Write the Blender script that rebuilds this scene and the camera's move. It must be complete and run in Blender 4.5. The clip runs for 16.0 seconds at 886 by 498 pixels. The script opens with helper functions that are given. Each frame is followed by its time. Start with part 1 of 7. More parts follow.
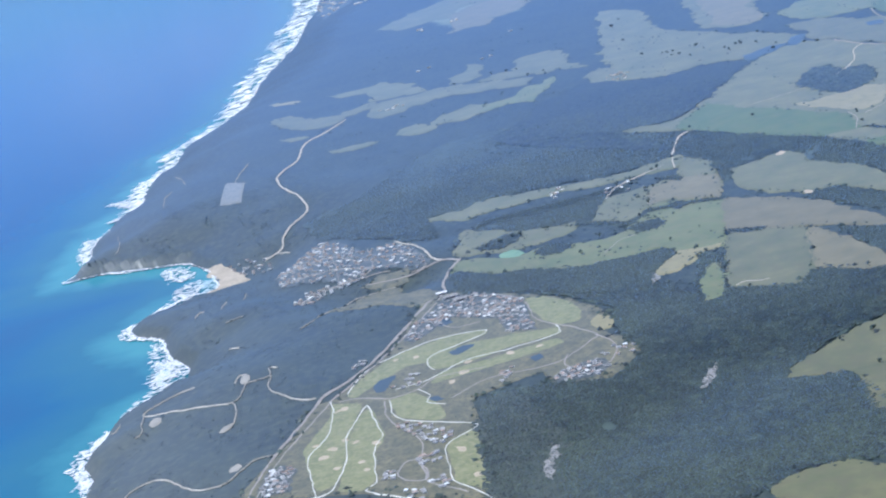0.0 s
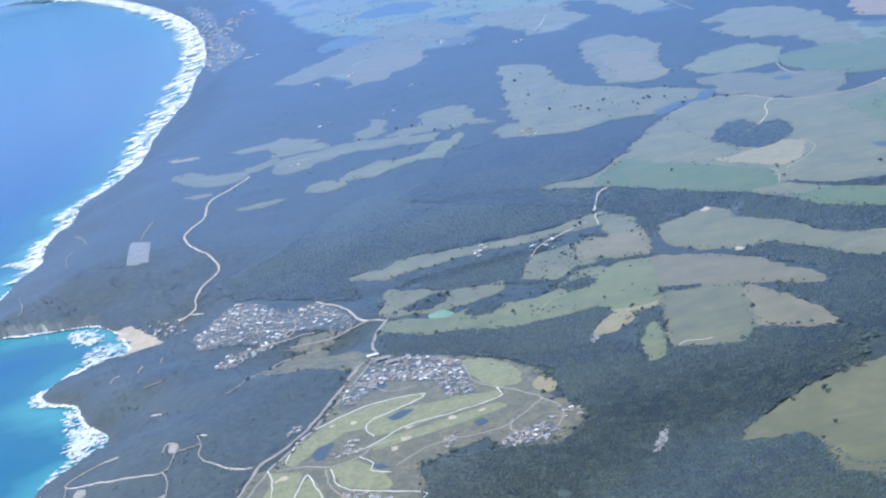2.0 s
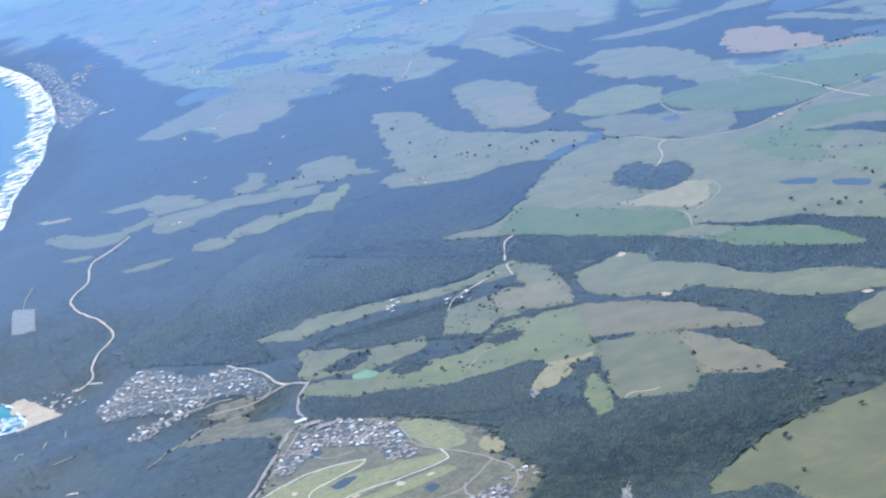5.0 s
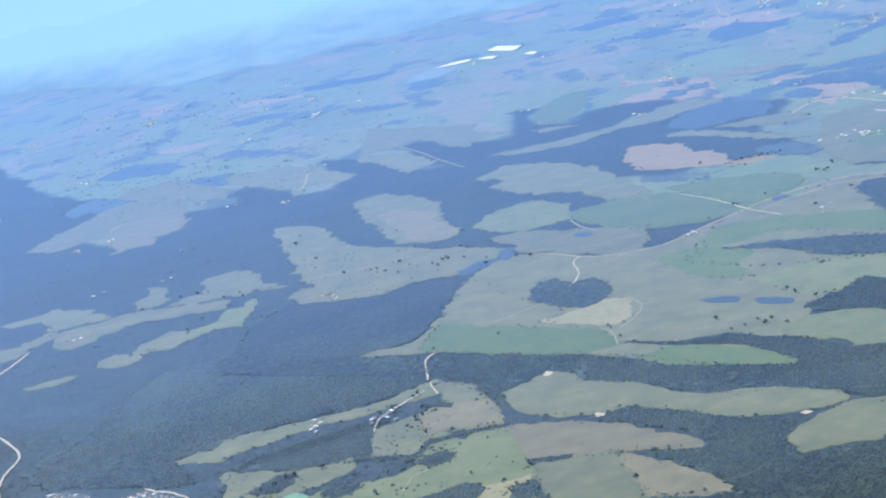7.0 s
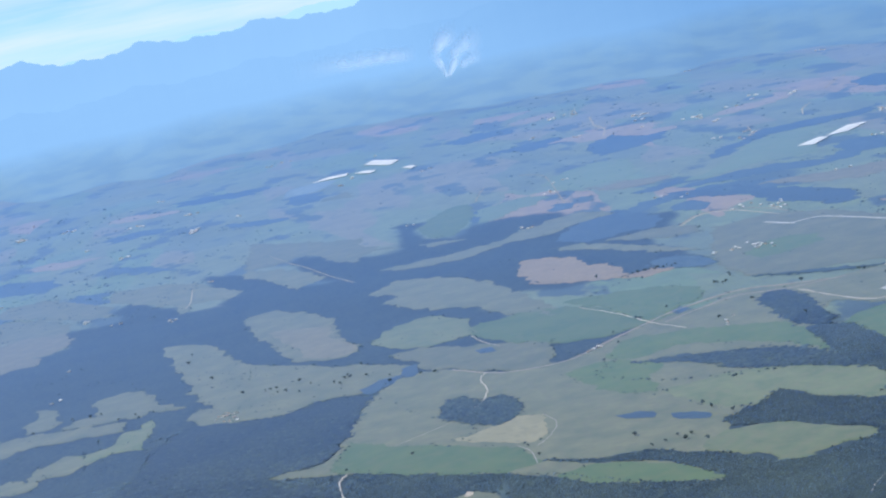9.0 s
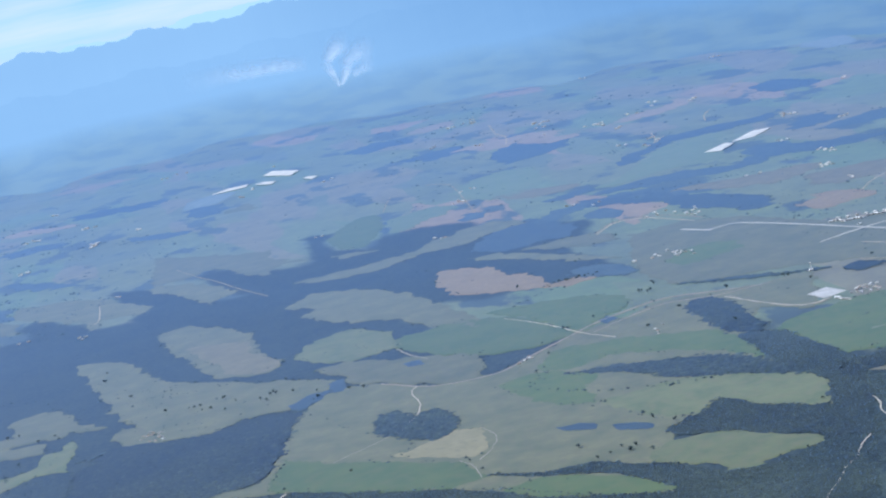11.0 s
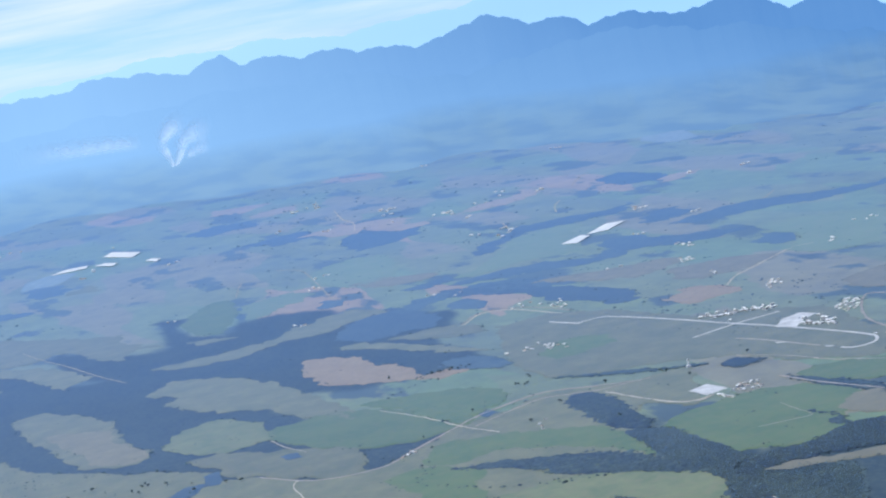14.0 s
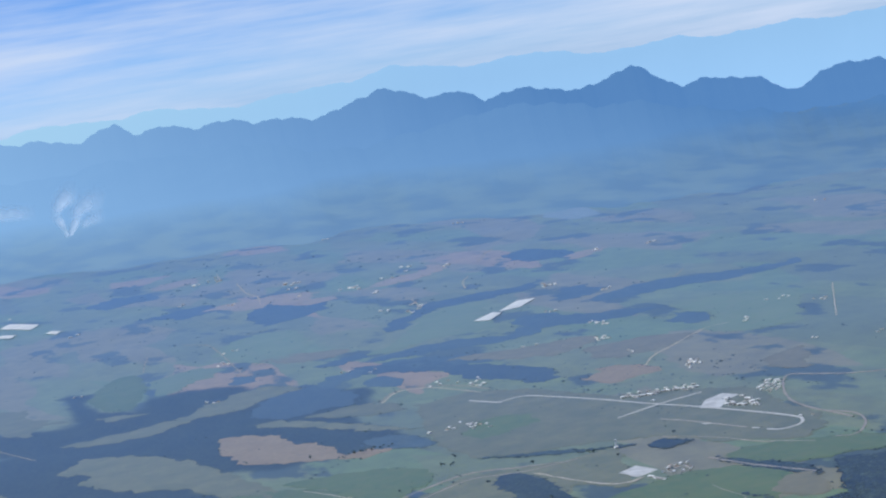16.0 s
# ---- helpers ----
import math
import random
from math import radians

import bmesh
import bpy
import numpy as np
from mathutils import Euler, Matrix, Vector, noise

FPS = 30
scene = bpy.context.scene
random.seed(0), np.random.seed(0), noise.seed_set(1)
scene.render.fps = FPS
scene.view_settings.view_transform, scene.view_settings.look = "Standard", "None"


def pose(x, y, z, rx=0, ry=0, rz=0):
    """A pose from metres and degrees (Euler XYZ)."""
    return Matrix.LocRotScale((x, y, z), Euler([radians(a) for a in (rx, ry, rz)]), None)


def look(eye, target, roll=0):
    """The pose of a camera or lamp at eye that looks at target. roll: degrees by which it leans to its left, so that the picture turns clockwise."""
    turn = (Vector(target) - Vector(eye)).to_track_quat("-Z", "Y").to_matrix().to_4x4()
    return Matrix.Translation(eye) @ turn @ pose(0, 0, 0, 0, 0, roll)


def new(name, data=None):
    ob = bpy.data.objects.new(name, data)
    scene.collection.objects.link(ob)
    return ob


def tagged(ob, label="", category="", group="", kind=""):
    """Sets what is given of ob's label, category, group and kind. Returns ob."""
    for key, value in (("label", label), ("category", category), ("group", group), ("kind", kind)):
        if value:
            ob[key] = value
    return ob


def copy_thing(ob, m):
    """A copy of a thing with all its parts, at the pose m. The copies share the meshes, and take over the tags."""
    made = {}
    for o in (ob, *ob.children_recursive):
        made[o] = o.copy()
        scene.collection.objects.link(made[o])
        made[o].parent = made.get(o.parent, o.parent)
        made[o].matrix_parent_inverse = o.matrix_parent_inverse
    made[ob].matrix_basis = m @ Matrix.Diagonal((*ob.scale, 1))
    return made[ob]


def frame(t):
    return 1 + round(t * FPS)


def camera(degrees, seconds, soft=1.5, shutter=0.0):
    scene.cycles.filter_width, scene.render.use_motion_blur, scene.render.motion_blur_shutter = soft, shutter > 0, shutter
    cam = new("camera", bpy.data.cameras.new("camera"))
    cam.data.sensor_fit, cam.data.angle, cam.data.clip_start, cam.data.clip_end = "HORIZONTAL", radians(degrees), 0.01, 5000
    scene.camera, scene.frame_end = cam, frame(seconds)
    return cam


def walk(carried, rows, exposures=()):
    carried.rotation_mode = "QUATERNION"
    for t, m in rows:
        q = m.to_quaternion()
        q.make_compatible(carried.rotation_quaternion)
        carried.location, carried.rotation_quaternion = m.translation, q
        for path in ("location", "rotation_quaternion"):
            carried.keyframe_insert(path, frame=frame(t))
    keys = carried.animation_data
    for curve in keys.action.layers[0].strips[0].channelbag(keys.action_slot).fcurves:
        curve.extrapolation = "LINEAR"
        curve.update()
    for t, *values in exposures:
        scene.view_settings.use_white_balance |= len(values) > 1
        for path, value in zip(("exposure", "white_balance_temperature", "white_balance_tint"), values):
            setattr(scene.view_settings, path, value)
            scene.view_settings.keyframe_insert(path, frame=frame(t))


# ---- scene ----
cam = camera(28.0, 16.0, soft=2.2)
# seconds, x, y, z, yaw, pitch, roll: a steady climb-out with a slow turn of the lens inland
ROWS = [
    (0.0, 0.0, 0.0, 220.0, 7.81, -14.94, 13.15),
    (0.5, -7.1, 3.8, 221.1, 6.76, -14.94, 13.15),
    (1.0, -14.2, 7.7, 222.3, 5.70, -14.64, 12.91),
    (1.5, -21.2, 11.6, 223.5, 4.63, -14.33, 12.71),
    (2.0, -28.2, 15.5, 224.8, 3.53, -14.20, 12.61),
    (2.5, -35.1, 19.5, 226.1, 2.48, -14.16, 12.64),
    (3.0, -42.0, 23.4, 227.4, 1.42, -14.15, 12.92),
    (3.5, -48.9, 27.4, 228.8, 0.51, -14.10, 12.98),
    (6.0, -82.5, 47.7, 236.1, -4.60, -13.42, 13.10),
    (6.5, -89.2, 51.9, 237.7, -5.62, -12.39, 12.55),
    (7.0, -95.7, 56.0, 239.3, -6.67, -11.45, 12.27),
    (7.5, -102.2, 60.2, 241.0, -7.87, -10.54, 12.52),
    (8.0, -108.7, 64.4, 242.7, -9.11, -9.81, 12.52),
    (8.5, -115.2, 68.7, 244.4, -10.26, -9.18, 12.30),
    (9.0, -121.6, 72.9, 246.2, -11.40, -8.84, 12.16),
    (11.5, -152.9, 94.6, 255.6, -16.33, -9.60, 12.38),
    (12.0, -159.1, 99.0, 257.6, -17.27, -9.67, 12.28),
    (12.5, -165.2, 103.4, 259.6, -18.26, -9.65, 12.06),
    (13.0, -171.2, 107.9, 261.7, -19.27, -9.31, 11.41),
    (13.5, -177.3, 112.4, 263.8, -20.27, -8.59, 10.85),
    (14.0, -183.2, 116.9, 265.9, -21.32, -7.95, 10.45),
    (14.5, -189.2, 121.4, 268.1, -22.35, -7.46, 10.19),
    (15.0, -195.1, 126.0, 270.3, -23.36, -7.03, 10.09),
    (15.5, -200.9, 130.6, 272.5, -24.24, -6.55, 9.68),
    (16.0, -206.7, 135.2, 274.8, -25.04, -6.28, 9.44),
]
walk(cam, [(t, pose(x, y, z, 90 + pitch, roll, yaw)) for t, x, y, z, yaw, pitch, roll in ROWS],
     exposures=[(0.0, 0.09, 5400, 10), (3.5, 0.30, 5400, 10), (6.0, 0.27, 5430, 10), (7.0, 0.29, 5470, 9), (8.0, 0.16, 5480, 9), (9.0, -0.11, 5490, 9), (12.0, -0.17, 5470, 9), (14.0, -0.09, 5490, 9), (16.0, -0.47, 5550, 9)])

# ---- sky, sun ----
SUN_BEARING, SUN_HEIGHT = radians(-48), radians(42)
world = bpy.data.worlds.new("sky")
scene.world = world
world.use_nodes = True
wn, wl = world.node_tree.nodes, world.node_tree.links
sky = wn.new("ShaderNodeTexSky")
sky.sky_type, sky.sun_disc = "NISHITA", False
sky.sun_elevation, sky.sun_rotation = SUN_HEIGHT, SUN_BEARING
sky.altitude, sky.air_density, sky.dust_density, sky.ozone_density = 1500, 0.6, 0.15, 8.0
wn["Background"].inputs[1].default_value = 0.13
tint = wn.new("ShaderNodeMix")
tint.data_type, tint.blend_type = "RGBA", "MULTIPLY"
tint.inputs["Factor"].default_value = 1.0
tint.inputs["B"].default_value = (0.93, 0.97, 1.07, 1)
wl.new(sky.outputs[0], tint.inputs["A"])
# thin streaks of high cloud
tc, cm, cn, cr0, cmix = (wn.new("ShaderNode" + k) for k in ("TexCoord", "Mapping", "TexNoise", "ValToRGB", "Mix"))
cm.inputs["Scale"].default_value = (2.2, 2.2, 26.0)
cm.inputs["Rotation"].default_value = (0, radians(5), radians(12))
cn.inputs["Scale"].default_value, cn.inputs["Detail"].default_value, cn.inputs["Roughness"].default_value = 1.6, 6, 0.6
cr0.color_ramp.elements[0].position, cr0.color_ramp.elements[1].position = 0.36, 0.66
cr0.color_ramp.elements[1].color = (0.88, 0.88, 0.88, 1)
cmix.data_type = "RGBA"
cmix.inputs["B"].default_value = (7.2, 7.5, 8.2, 1)
wl.new(tc.outputs["Generated"], cm.inputs["Vector"])
wl.new(cm.outputs[0], cn.inputs["Vector"])
wl.new(cn.outputs["Fac"], cr0.inputs[0])
wl.new(cr0.outputs[0], cmix.inputs["Factor"])
wl.new(tint.outputs["Result"], cmix.inputs["A"])
wl.new(cmix.outputs["Result"], wn["Background"].inputs[0])
sun = new("sun", bpy.data.lights.new("sun", "SUN"))
sun.data.energy, sun.data.angle, sun.data.color = 4.0, radians(0.6), (1.0, 0.95, 0.86)
sd = Vector((math.sin(SUN_BEARING) * math.cos(SUN_HEIGHT), math.cos(SUN_BEARING) * math.cos(SUN_HEIGHT), math.sin(SUN_HEIGHT)))
sun.matrix_world = look(sd * 900, (0, 0, 0))

# ---- materials ----
COAT = 0.5


def mat(name, c1, c2, size=12.0, c3=None, size3=2.0, rough=0.9, coat=COAT, coat_rough=0.42, sheen=1.0, bump=0.0, stretch=(1, 1, 1), turn=0.0, per_object=0.0, spec=0.3, lines=0.0, line_turn=25.0, islands=0.0, haze_sheen=(0.42, 0.69, 1.0)):
    """Two tones in large patches, a third in fine grain; blue sheen and coat imitate haze at a low angle."""
    m = bpy.data.materials.new(name)
    m.use_nodes = True
    n, l = m.node_tree.nodes, m.node_tree.links
    b = n["Principled BSDF"]
    geo = n.new("ShaderNodeNewGeometry")
    mp = n.new("ShaderNodeMapping")
    mp.inputs["Rotation"].default_value = (0, 0, radians(turn))
    mp.inputs["Scale"].default_value = stretch
    l.new(geo.outputs["Position"], mp.inputs["Vector"])
    t1 = n.new("ShaderNodeTexNoise")
    t1.inputs["Scale"].default_value = 1 / size
    t1.inputs["Detail"].default_value = 5
    t1.inputs["Roughness"].default_value = 0.62
    l.new(mp.outputs[0], t1.inputs["Vector"])
    r1 = n.new("ShaderNodeValToRGB")
    r1.color_ramp.elements[0].position, r1.color_ramp.elements[1].position = 0.36, 0.64
    r1.color_ramp.elements[0].color, r1.color_ramp.elements[1].color = (*c1, 1), (*c2, 1)
    l.new(t1.outputs["Fac"], r1.inputs[0])
    col = r1.outputs[0]
    if c3:
        t2 = n.new("ShaderNodeTexNoise")
        t2.inputs["Scale"].default_value = 1 / size3
        t2.inputs["Detail"].default_value = 4
        l.new(mp.outputs[0], t2.inputs["Vector"])
        r2 = n.new("ShaderNodeValToRGB")
        r2.color_ramp.elements[0].position, r2.color_ramp.elements[1].position = 0.45, 0.68
        r2.color_ramp.elements[0].color, r2.color_ramp.elements[1].color = (0, 0, 0, 1), (0.8, 0.8, 0.8, 1)
        l.new(t2.outputs["Fac"], r2.inputs[0])
        mx = n.new("ShaderNodeMix")
        mx.data_type = "RGBA"
        l.new(r2.outputs[0], mx.inputs["Factor"])
        l.new(col, mx.inputs["A"])
        mx.inputs["B"].default_value = (*c3, 1)
        col = mx.outputs["Result"]
    if lines:
        lm, wv, ml = (n.new("ShaderNode" + k) for k in ("Mapping", "TexWave", "Mix"))
        lm.inputs["Rotation"].default_value = (0, 0, radians(line_turn))
        wv.inputs["Scale"].default_value, wv.inputs["Distortion"].default_value, wv.inputs["Detail"].default_value = 0.22, 3.5, 3
        wv.inputs["Detail Scale"].default_value = 0.4
        l.new(geo.outputs["Position"], lm.inputs["Vector"])
        l.new(lm.outputs[0], wv.inputs["Vector"])
        ml.data_type, ml.blend_type = "RGBA", "MULTIPLY"
        ml.inputs["Factor"].default_value = lines
        l.new(col, ml.inputs["A"])
        l.new(wv.outputs["Color"], ml.inputs["B"])
        col = ml.outputs["Result"]
    if islands:
        mi, hi = n.new("ShaderNodeMapRange"), n.new("ShaderNodeHueSaturation")
        mi.inputs["To Min"].default_value, mi.inputs["To Max"].default_value = 1 - islands, 1 + islands
        l.new(geo.outputs["Random Per Island"], mi.inputs["Value"])
        l.new(mi.outputs[0], hi.inputs["Value"])
        l.new(col, hi.inputs["Color"])
        col = hi.outputs[0]
    if per_object:
        oi = n.new("ShaderNodeObjectInfo")
        mr = n.new("ShaderNodeMapRange")
        mr.inputs["To Min"].default_value, mr.inputs["To Max"].default_value = 1 - per_object, 1 + per_object
        l.new(oi.outputs["Random"], mr.inputs["Value"])
        hs = n.new("ShaderNodeHueSaturation")
        l.new(mr.outputs[0], hs.inputs["Value"])
        l.new(col, hs.inputs["Color"])
        col = hs.outputs[0]
    l.new(col, b.inputs["Base Color"])
    b.inputs["Roughness"].default_value = rough
    b.inputs["Specular IOR Level"].default_value = spec
    b.inputs["Coat Weight"].default_value, b.inputs["Coat Roughness"].default_value = coat, coat_rough
    b.inputs["Coat IOR"].default_value = 1.5
    # sheen tint and weight paint blue haze onto surfaces seen at a grazing angle
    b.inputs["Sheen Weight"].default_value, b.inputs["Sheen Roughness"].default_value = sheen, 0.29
    b.inputs["Sheen Tint"].default_value = (*haze_sheen, 1)
    if bump:
        bp = n.new("ShaderNodeBump")
        bp.inputs["Strength"].default_value, bp.inputs["Distance"].default_value = 0.6, bump
        t3 = n.new("ShaderNodeTexNoise")
        t3.inputs["Scale"].default_value = 1 / max(size3, 1.0)
        t3.inputs["Detail"].default_value = 3
        l.new(mp.outputs[0], t3.inputs["Vector"])
        l.new(t3.outputs["Fac"], bp.inputs["Height"])
        l.new(bp.outputs[0], b.inputs["Normal"])
    return m


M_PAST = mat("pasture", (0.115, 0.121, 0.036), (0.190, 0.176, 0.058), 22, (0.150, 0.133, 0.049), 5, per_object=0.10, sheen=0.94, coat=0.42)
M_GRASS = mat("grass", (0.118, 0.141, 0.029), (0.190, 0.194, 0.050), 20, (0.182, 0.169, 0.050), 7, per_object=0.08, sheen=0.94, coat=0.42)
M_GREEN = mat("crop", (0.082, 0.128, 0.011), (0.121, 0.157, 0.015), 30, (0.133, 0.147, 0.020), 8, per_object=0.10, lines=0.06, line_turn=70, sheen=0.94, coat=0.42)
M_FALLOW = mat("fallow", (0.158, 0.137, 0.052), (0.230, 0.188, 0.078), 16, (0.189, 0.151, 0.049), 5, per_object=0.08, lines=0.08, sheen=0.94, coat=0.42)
# distant copies of crop and ploughed land: lighter base, fuller sheen to paint haze
M_GREEN_HAZED = mat("hazed_crop", (0.125, 0.165, 0.03), (0.16, 0.20, 0.045), 60, (0.17, 0.185, 0.05), 14, per_object=0.08, coat=0.6)
M_BROWN_HAZED = mat("hazed_ploughed", (0.29, 0.19, 0.07), (0.36, 0.23, 0.09), 50, (0.23, 0.18, 0.065), 12, per_object=0.08, coat=0.65)
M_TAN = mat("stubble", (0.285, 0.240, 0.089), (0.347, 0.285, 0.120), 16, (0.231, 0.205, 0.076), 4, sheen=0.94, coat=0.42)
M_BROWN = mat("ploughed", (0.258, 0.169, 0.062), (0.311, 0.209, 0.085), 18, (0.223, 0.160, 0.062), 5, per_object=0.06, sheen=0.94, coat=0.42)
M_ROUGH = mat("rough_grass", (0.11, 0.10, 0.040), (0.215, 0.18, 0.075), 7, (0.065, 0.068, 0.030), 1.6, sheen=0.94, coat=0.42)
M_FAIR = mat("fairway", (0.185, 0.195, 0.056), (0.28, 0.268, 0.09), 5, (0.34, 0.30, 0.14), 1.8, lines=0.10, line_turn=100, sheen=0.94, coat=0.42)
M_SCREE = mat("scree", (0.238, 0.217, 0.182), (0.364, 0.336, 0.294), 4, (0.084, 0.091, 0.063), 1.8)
M_SAND = mat("sand", (0.50, 0.40, 0.26), (0.60, 0.49, 0.34), 8, (0.44, 0.35, 0.23), 3, sheen=0.6, coat=0.2)
M_ROAD = mat("road", (0.30, 0.27, 0.24), (0.38, 0.34, 0.30), 9, sheen=0.35, coat=0.4)
M_GRAVEL = mat("gravel", (0.48, 0.43, 0.35), (0.58, 0.52, 0.43), 7, sheen=0.35, coat=0.3)
M_TRACK = mat("track", (0.30, 0.275, 0.225), (0.42, 0.38, 0.31), 7, sheen=0.5, coat=0.4)
M_PATH = mat("concrete_path", (0.72, 0.70, 0.62), (0.84, 0.82, 0.74), 5, sheen=0.35, coat=0.2)
M_TARMAC = mat("tarmac", (0.46, 0.45, 0.42), (0.60, 0.58, 0.53), 12, sheen=0.35, coat=0.3)
M_CONC = mat("concrete", (0.46, 0.45, 0.42), (0.66, 0.64, 0.60), 10, sheen=0.35, coat=0.3)
M_WHITE = mat("white_plastic", (0.80, 0.80, 0.77), (0.88, 0.88, 0.85), 10, coat=0.0, sheen=0.0, rough=0.6)
M_NET = mat("shade_net", (0.186, 0.224, 0.198), (0.260, 0.297, 0.258), 12, coat=0.1)
M_TERR = mat("plots", (0.026, 0.036, 0.020), (0.125, 0.118, 0.085), 2.6, (0.022, 0.032, 0.018), 1.1, coat=0.6)
M_EARTH = mat("bare_earth", (0.20, 0.185, 0.13), (0.31, 0.28, 0.21), 3.0, (0.14, 0.135, 0.09), 1.2)
M_WALL = mat("house_wall", (0.72, 0.68, 0.61), (0.88, 0.86, 0.82), 3, coat=0.0, sheen=0.0, per_object=0.2)
M_ROOF_W = mat("pale_roof", (0.74, 0.72, 0.68), (0.86, 0.85, 0.82), 3, coat=0.0, sheen=0.0, per_object=0.2)
M_ROOF_G = mat("grey_roof", (0.30, 0.29, 0.28), (0.42, 0.40, 0.38), 3, coat=0.1, sheen=0.1, per_object=0.3)
M_ROOF_T = mat("tile_roof", (0.36, 0.26, 0.205), (0.46, 0.35, 0.28), 3, coat=0.1, sheen=0.1, per_object=0.3)
M_LEAF = mat("canopy", (0.012, 0.022, 0.014), (0.040, 0.053, 0.025), 55, (0.055, 0.072, 0.040), 5.0, coat=0.70, sheen=0.82, spec=0.1, islands=0.7, haze_sheen=(0.27, 0.57, 1.0))
M_SCRUB = mat("scrub", (0.042, 0.052, 0.027), (0.085, 0.090, 0.042), 8, (0.024, 0.034, 0.019), 2.0, coat=0.66, sheen=0.9, spec=0.1, haze_sheen=(0.32, 0.60, 1.0))
# distant copy of the canopy, its base colour lightened to carry haze
M_LEAF_HAZED = mat("hazed_canopy", (0.034, 0.052, 0.042), (0.055, 0.075, 0.055), 26, (0.075, 0.090, 0.058), 5.0, coat=0.74, sheen=1.0, spec=0.1, islands=0.25, haze_sheen=(0.34, 0.63, 1.0))
M_TRUNK = mat("bark", (0.10, 0.08, 0.06), (0.16, 0.13, 0.10), 1, coat=0)
M_POND = mat("pond_water", (0.022, 0.042, 0.052), (0.030, 0.055, 0.062), 20, rough=0.45, coat=0.2, sheen=1.0)
M_ALGAE = mat("algae_water", (0.15, 0.28, 0.10), (0.20, 0.34, 0.13), 8, rough=0.5)
M_ROCK = mat("rock", (0.20, 0.16, 0.12), (0.32, 0.26, 0.20), 6, (0.12, 0.10, 0.08), 1.5, bump=0.6)
M_FOAM = mat("foam", (0.86, 0.88, 0.88), (0.94, 0.94, 0.93), 5, coat=0.0, sheen=0.0)
M_SHALLOW = mat("white_water", (0.45, 0.66, 0.70), (0.62, 0.78, 0.80), 6, coat=0.3)


def ground_material():
    """Dark coastal bush near the shore, a patchwork of farmland further inland."""
    m = mat("bush", (0.012, 0.022, 0.012), (0.030, 0.043, 0.021), 30, (0.055, 0.070, 0.034), 4.0, coat=0.72, spec=0.1)
    n, l = m.node_tree.nodes, m.node_tree.links
    b = n["Principled BSDF"]
    bush = b.inputs["Base Color"].links[0].from_socket
    geo = n.new("ShaderNodeNewGeometry")
    at = n.new("ShaderNodeAttribute")
    at.attribute_name = "farmland"
    # warped cells give the parcels
    mp = n.new("ShaderNodeMapping")
    mp.inputs["Rotation"].default_value = (0, 0, radians(-28))
    mp.inputs["Scale"].default_value = (1 / 75, 1 / 230, 0)
    l.new(geo.outputs["Position"], mp.inputs["Vector"])
    nz = n.new("ShaderNodeTexNoise")
    nz.inputs["Scale"].default_value, nz.inputs["Detail"].default_value = 2.2, 4
    l.new(mp.outputs[0], nz.inputs["Vector"])
    wv = n.new("ShaderNodeVectorMath")
    wv.operation = "MULTIPLY_ADD"
    wv.inputs[1].default_value = (0.55, 0.55, 0)
    l.new(nz.outputs["Color"], wv.inputs[0])
    l.new(mp.outputs[0], wv.inputs[2])
    vo = n.new("ShaderNodeTexVoronoi")
    vo.inputs["Scale"].default_value = 1.0
    l.new(wv.outputs[0], vo.inputs["Vector"])
    sep = n.new("ShaderNodeSeparateColor")
    l.new(vo.outputs["Color"], sep.inputs[0])
    cr = n.new("ShaderNodeValToRGB")
    cr.color_ramp.interpolation = "CONSTANT"
    tones = ((0.0, (0.175, 0.185, 0.05)), (0.22, (0.15, 0.195, 0.045)), (0.40, (0.14, 0.155, 0.045)), (0.52, (0.215, 0.182, 0.068)), (0.68, (0.165, 0.19, 0.045)), (0.88, (0.33, 0.21, 0.08)), (0.93, (0.16, 0.18, 0.05)))
    cr.color_ramp.elements[0].color = (*tones[0][1], 1)
    cr.color_ramp.elements[1].position, cr.color_ramp.elements[1].color = tones[1][0], (*tones[1][1], 1)
    for p, c in tones[2:]:
        cr.color_ramp.elements.new(p).color = (*c, 1)
    l.new(sep.outputs[0], cr.inputs[0])
    # ragged belts of dark wood over it
    mp2 = n.new("ShaderNodeMapping")
    mp2.inputs["Rotation"].default_value = (0, 0, radians(-20))
    mp2.inputs["Scale"].default_value = (1 / 62, 1 / 120, 0)
    l.new(geo.outputs["Position"], mp2.inputs["Vector"])
    n2 = n.new("ShaderNodeTexNoise")
    n2.inputs["Scale"].default_value, n2.inputs["Detail"].default_value, n2.inputs["Roughness"].default_value = 1.0, 6, 0.55
    l.new(mp2.outputs[0], n2.inputs["Vector"])
    r2 = n.new("ShaderNodeValToRGB")
    r2.color_ramp.elements[0].position, r2.color_ramp.elements[1].position = 0.56, 0.60
    l.new(n2.outputs["Fac"], r2.inputs[0])
    mw = n.new("ShaderNodeMix")
    mw.data_type = "RGBA"
    l.new(r2.outputs[0], mw.inputs["Factor"])
    l.new(cr.outputs[0], mw.inputs["A"])
    mw.inputs["B"].default_value = (0.047, 0.062, 0.03, 1)
    fm = n.new("ShaderNodeMix")
    fm.data_type = "RGBA"
    mp3, n3, r3, hv = (n.new("ShaderNode" + k) for k in ("Mapping", "TexNoise", "MapRange", "HueSaturation"))
    mp3.inputs["Rotation"].default_value = (0, 0, radians(-18))
    mp3.inputs["Scale"].default_value = (1 / 30, 1 / 42, 0)
    n3.inputs["Scale"].default_value, n3.inputs["Detail"].default_value, n3.inputs["Roughness"].default_value = 1.0, 8, 0.7
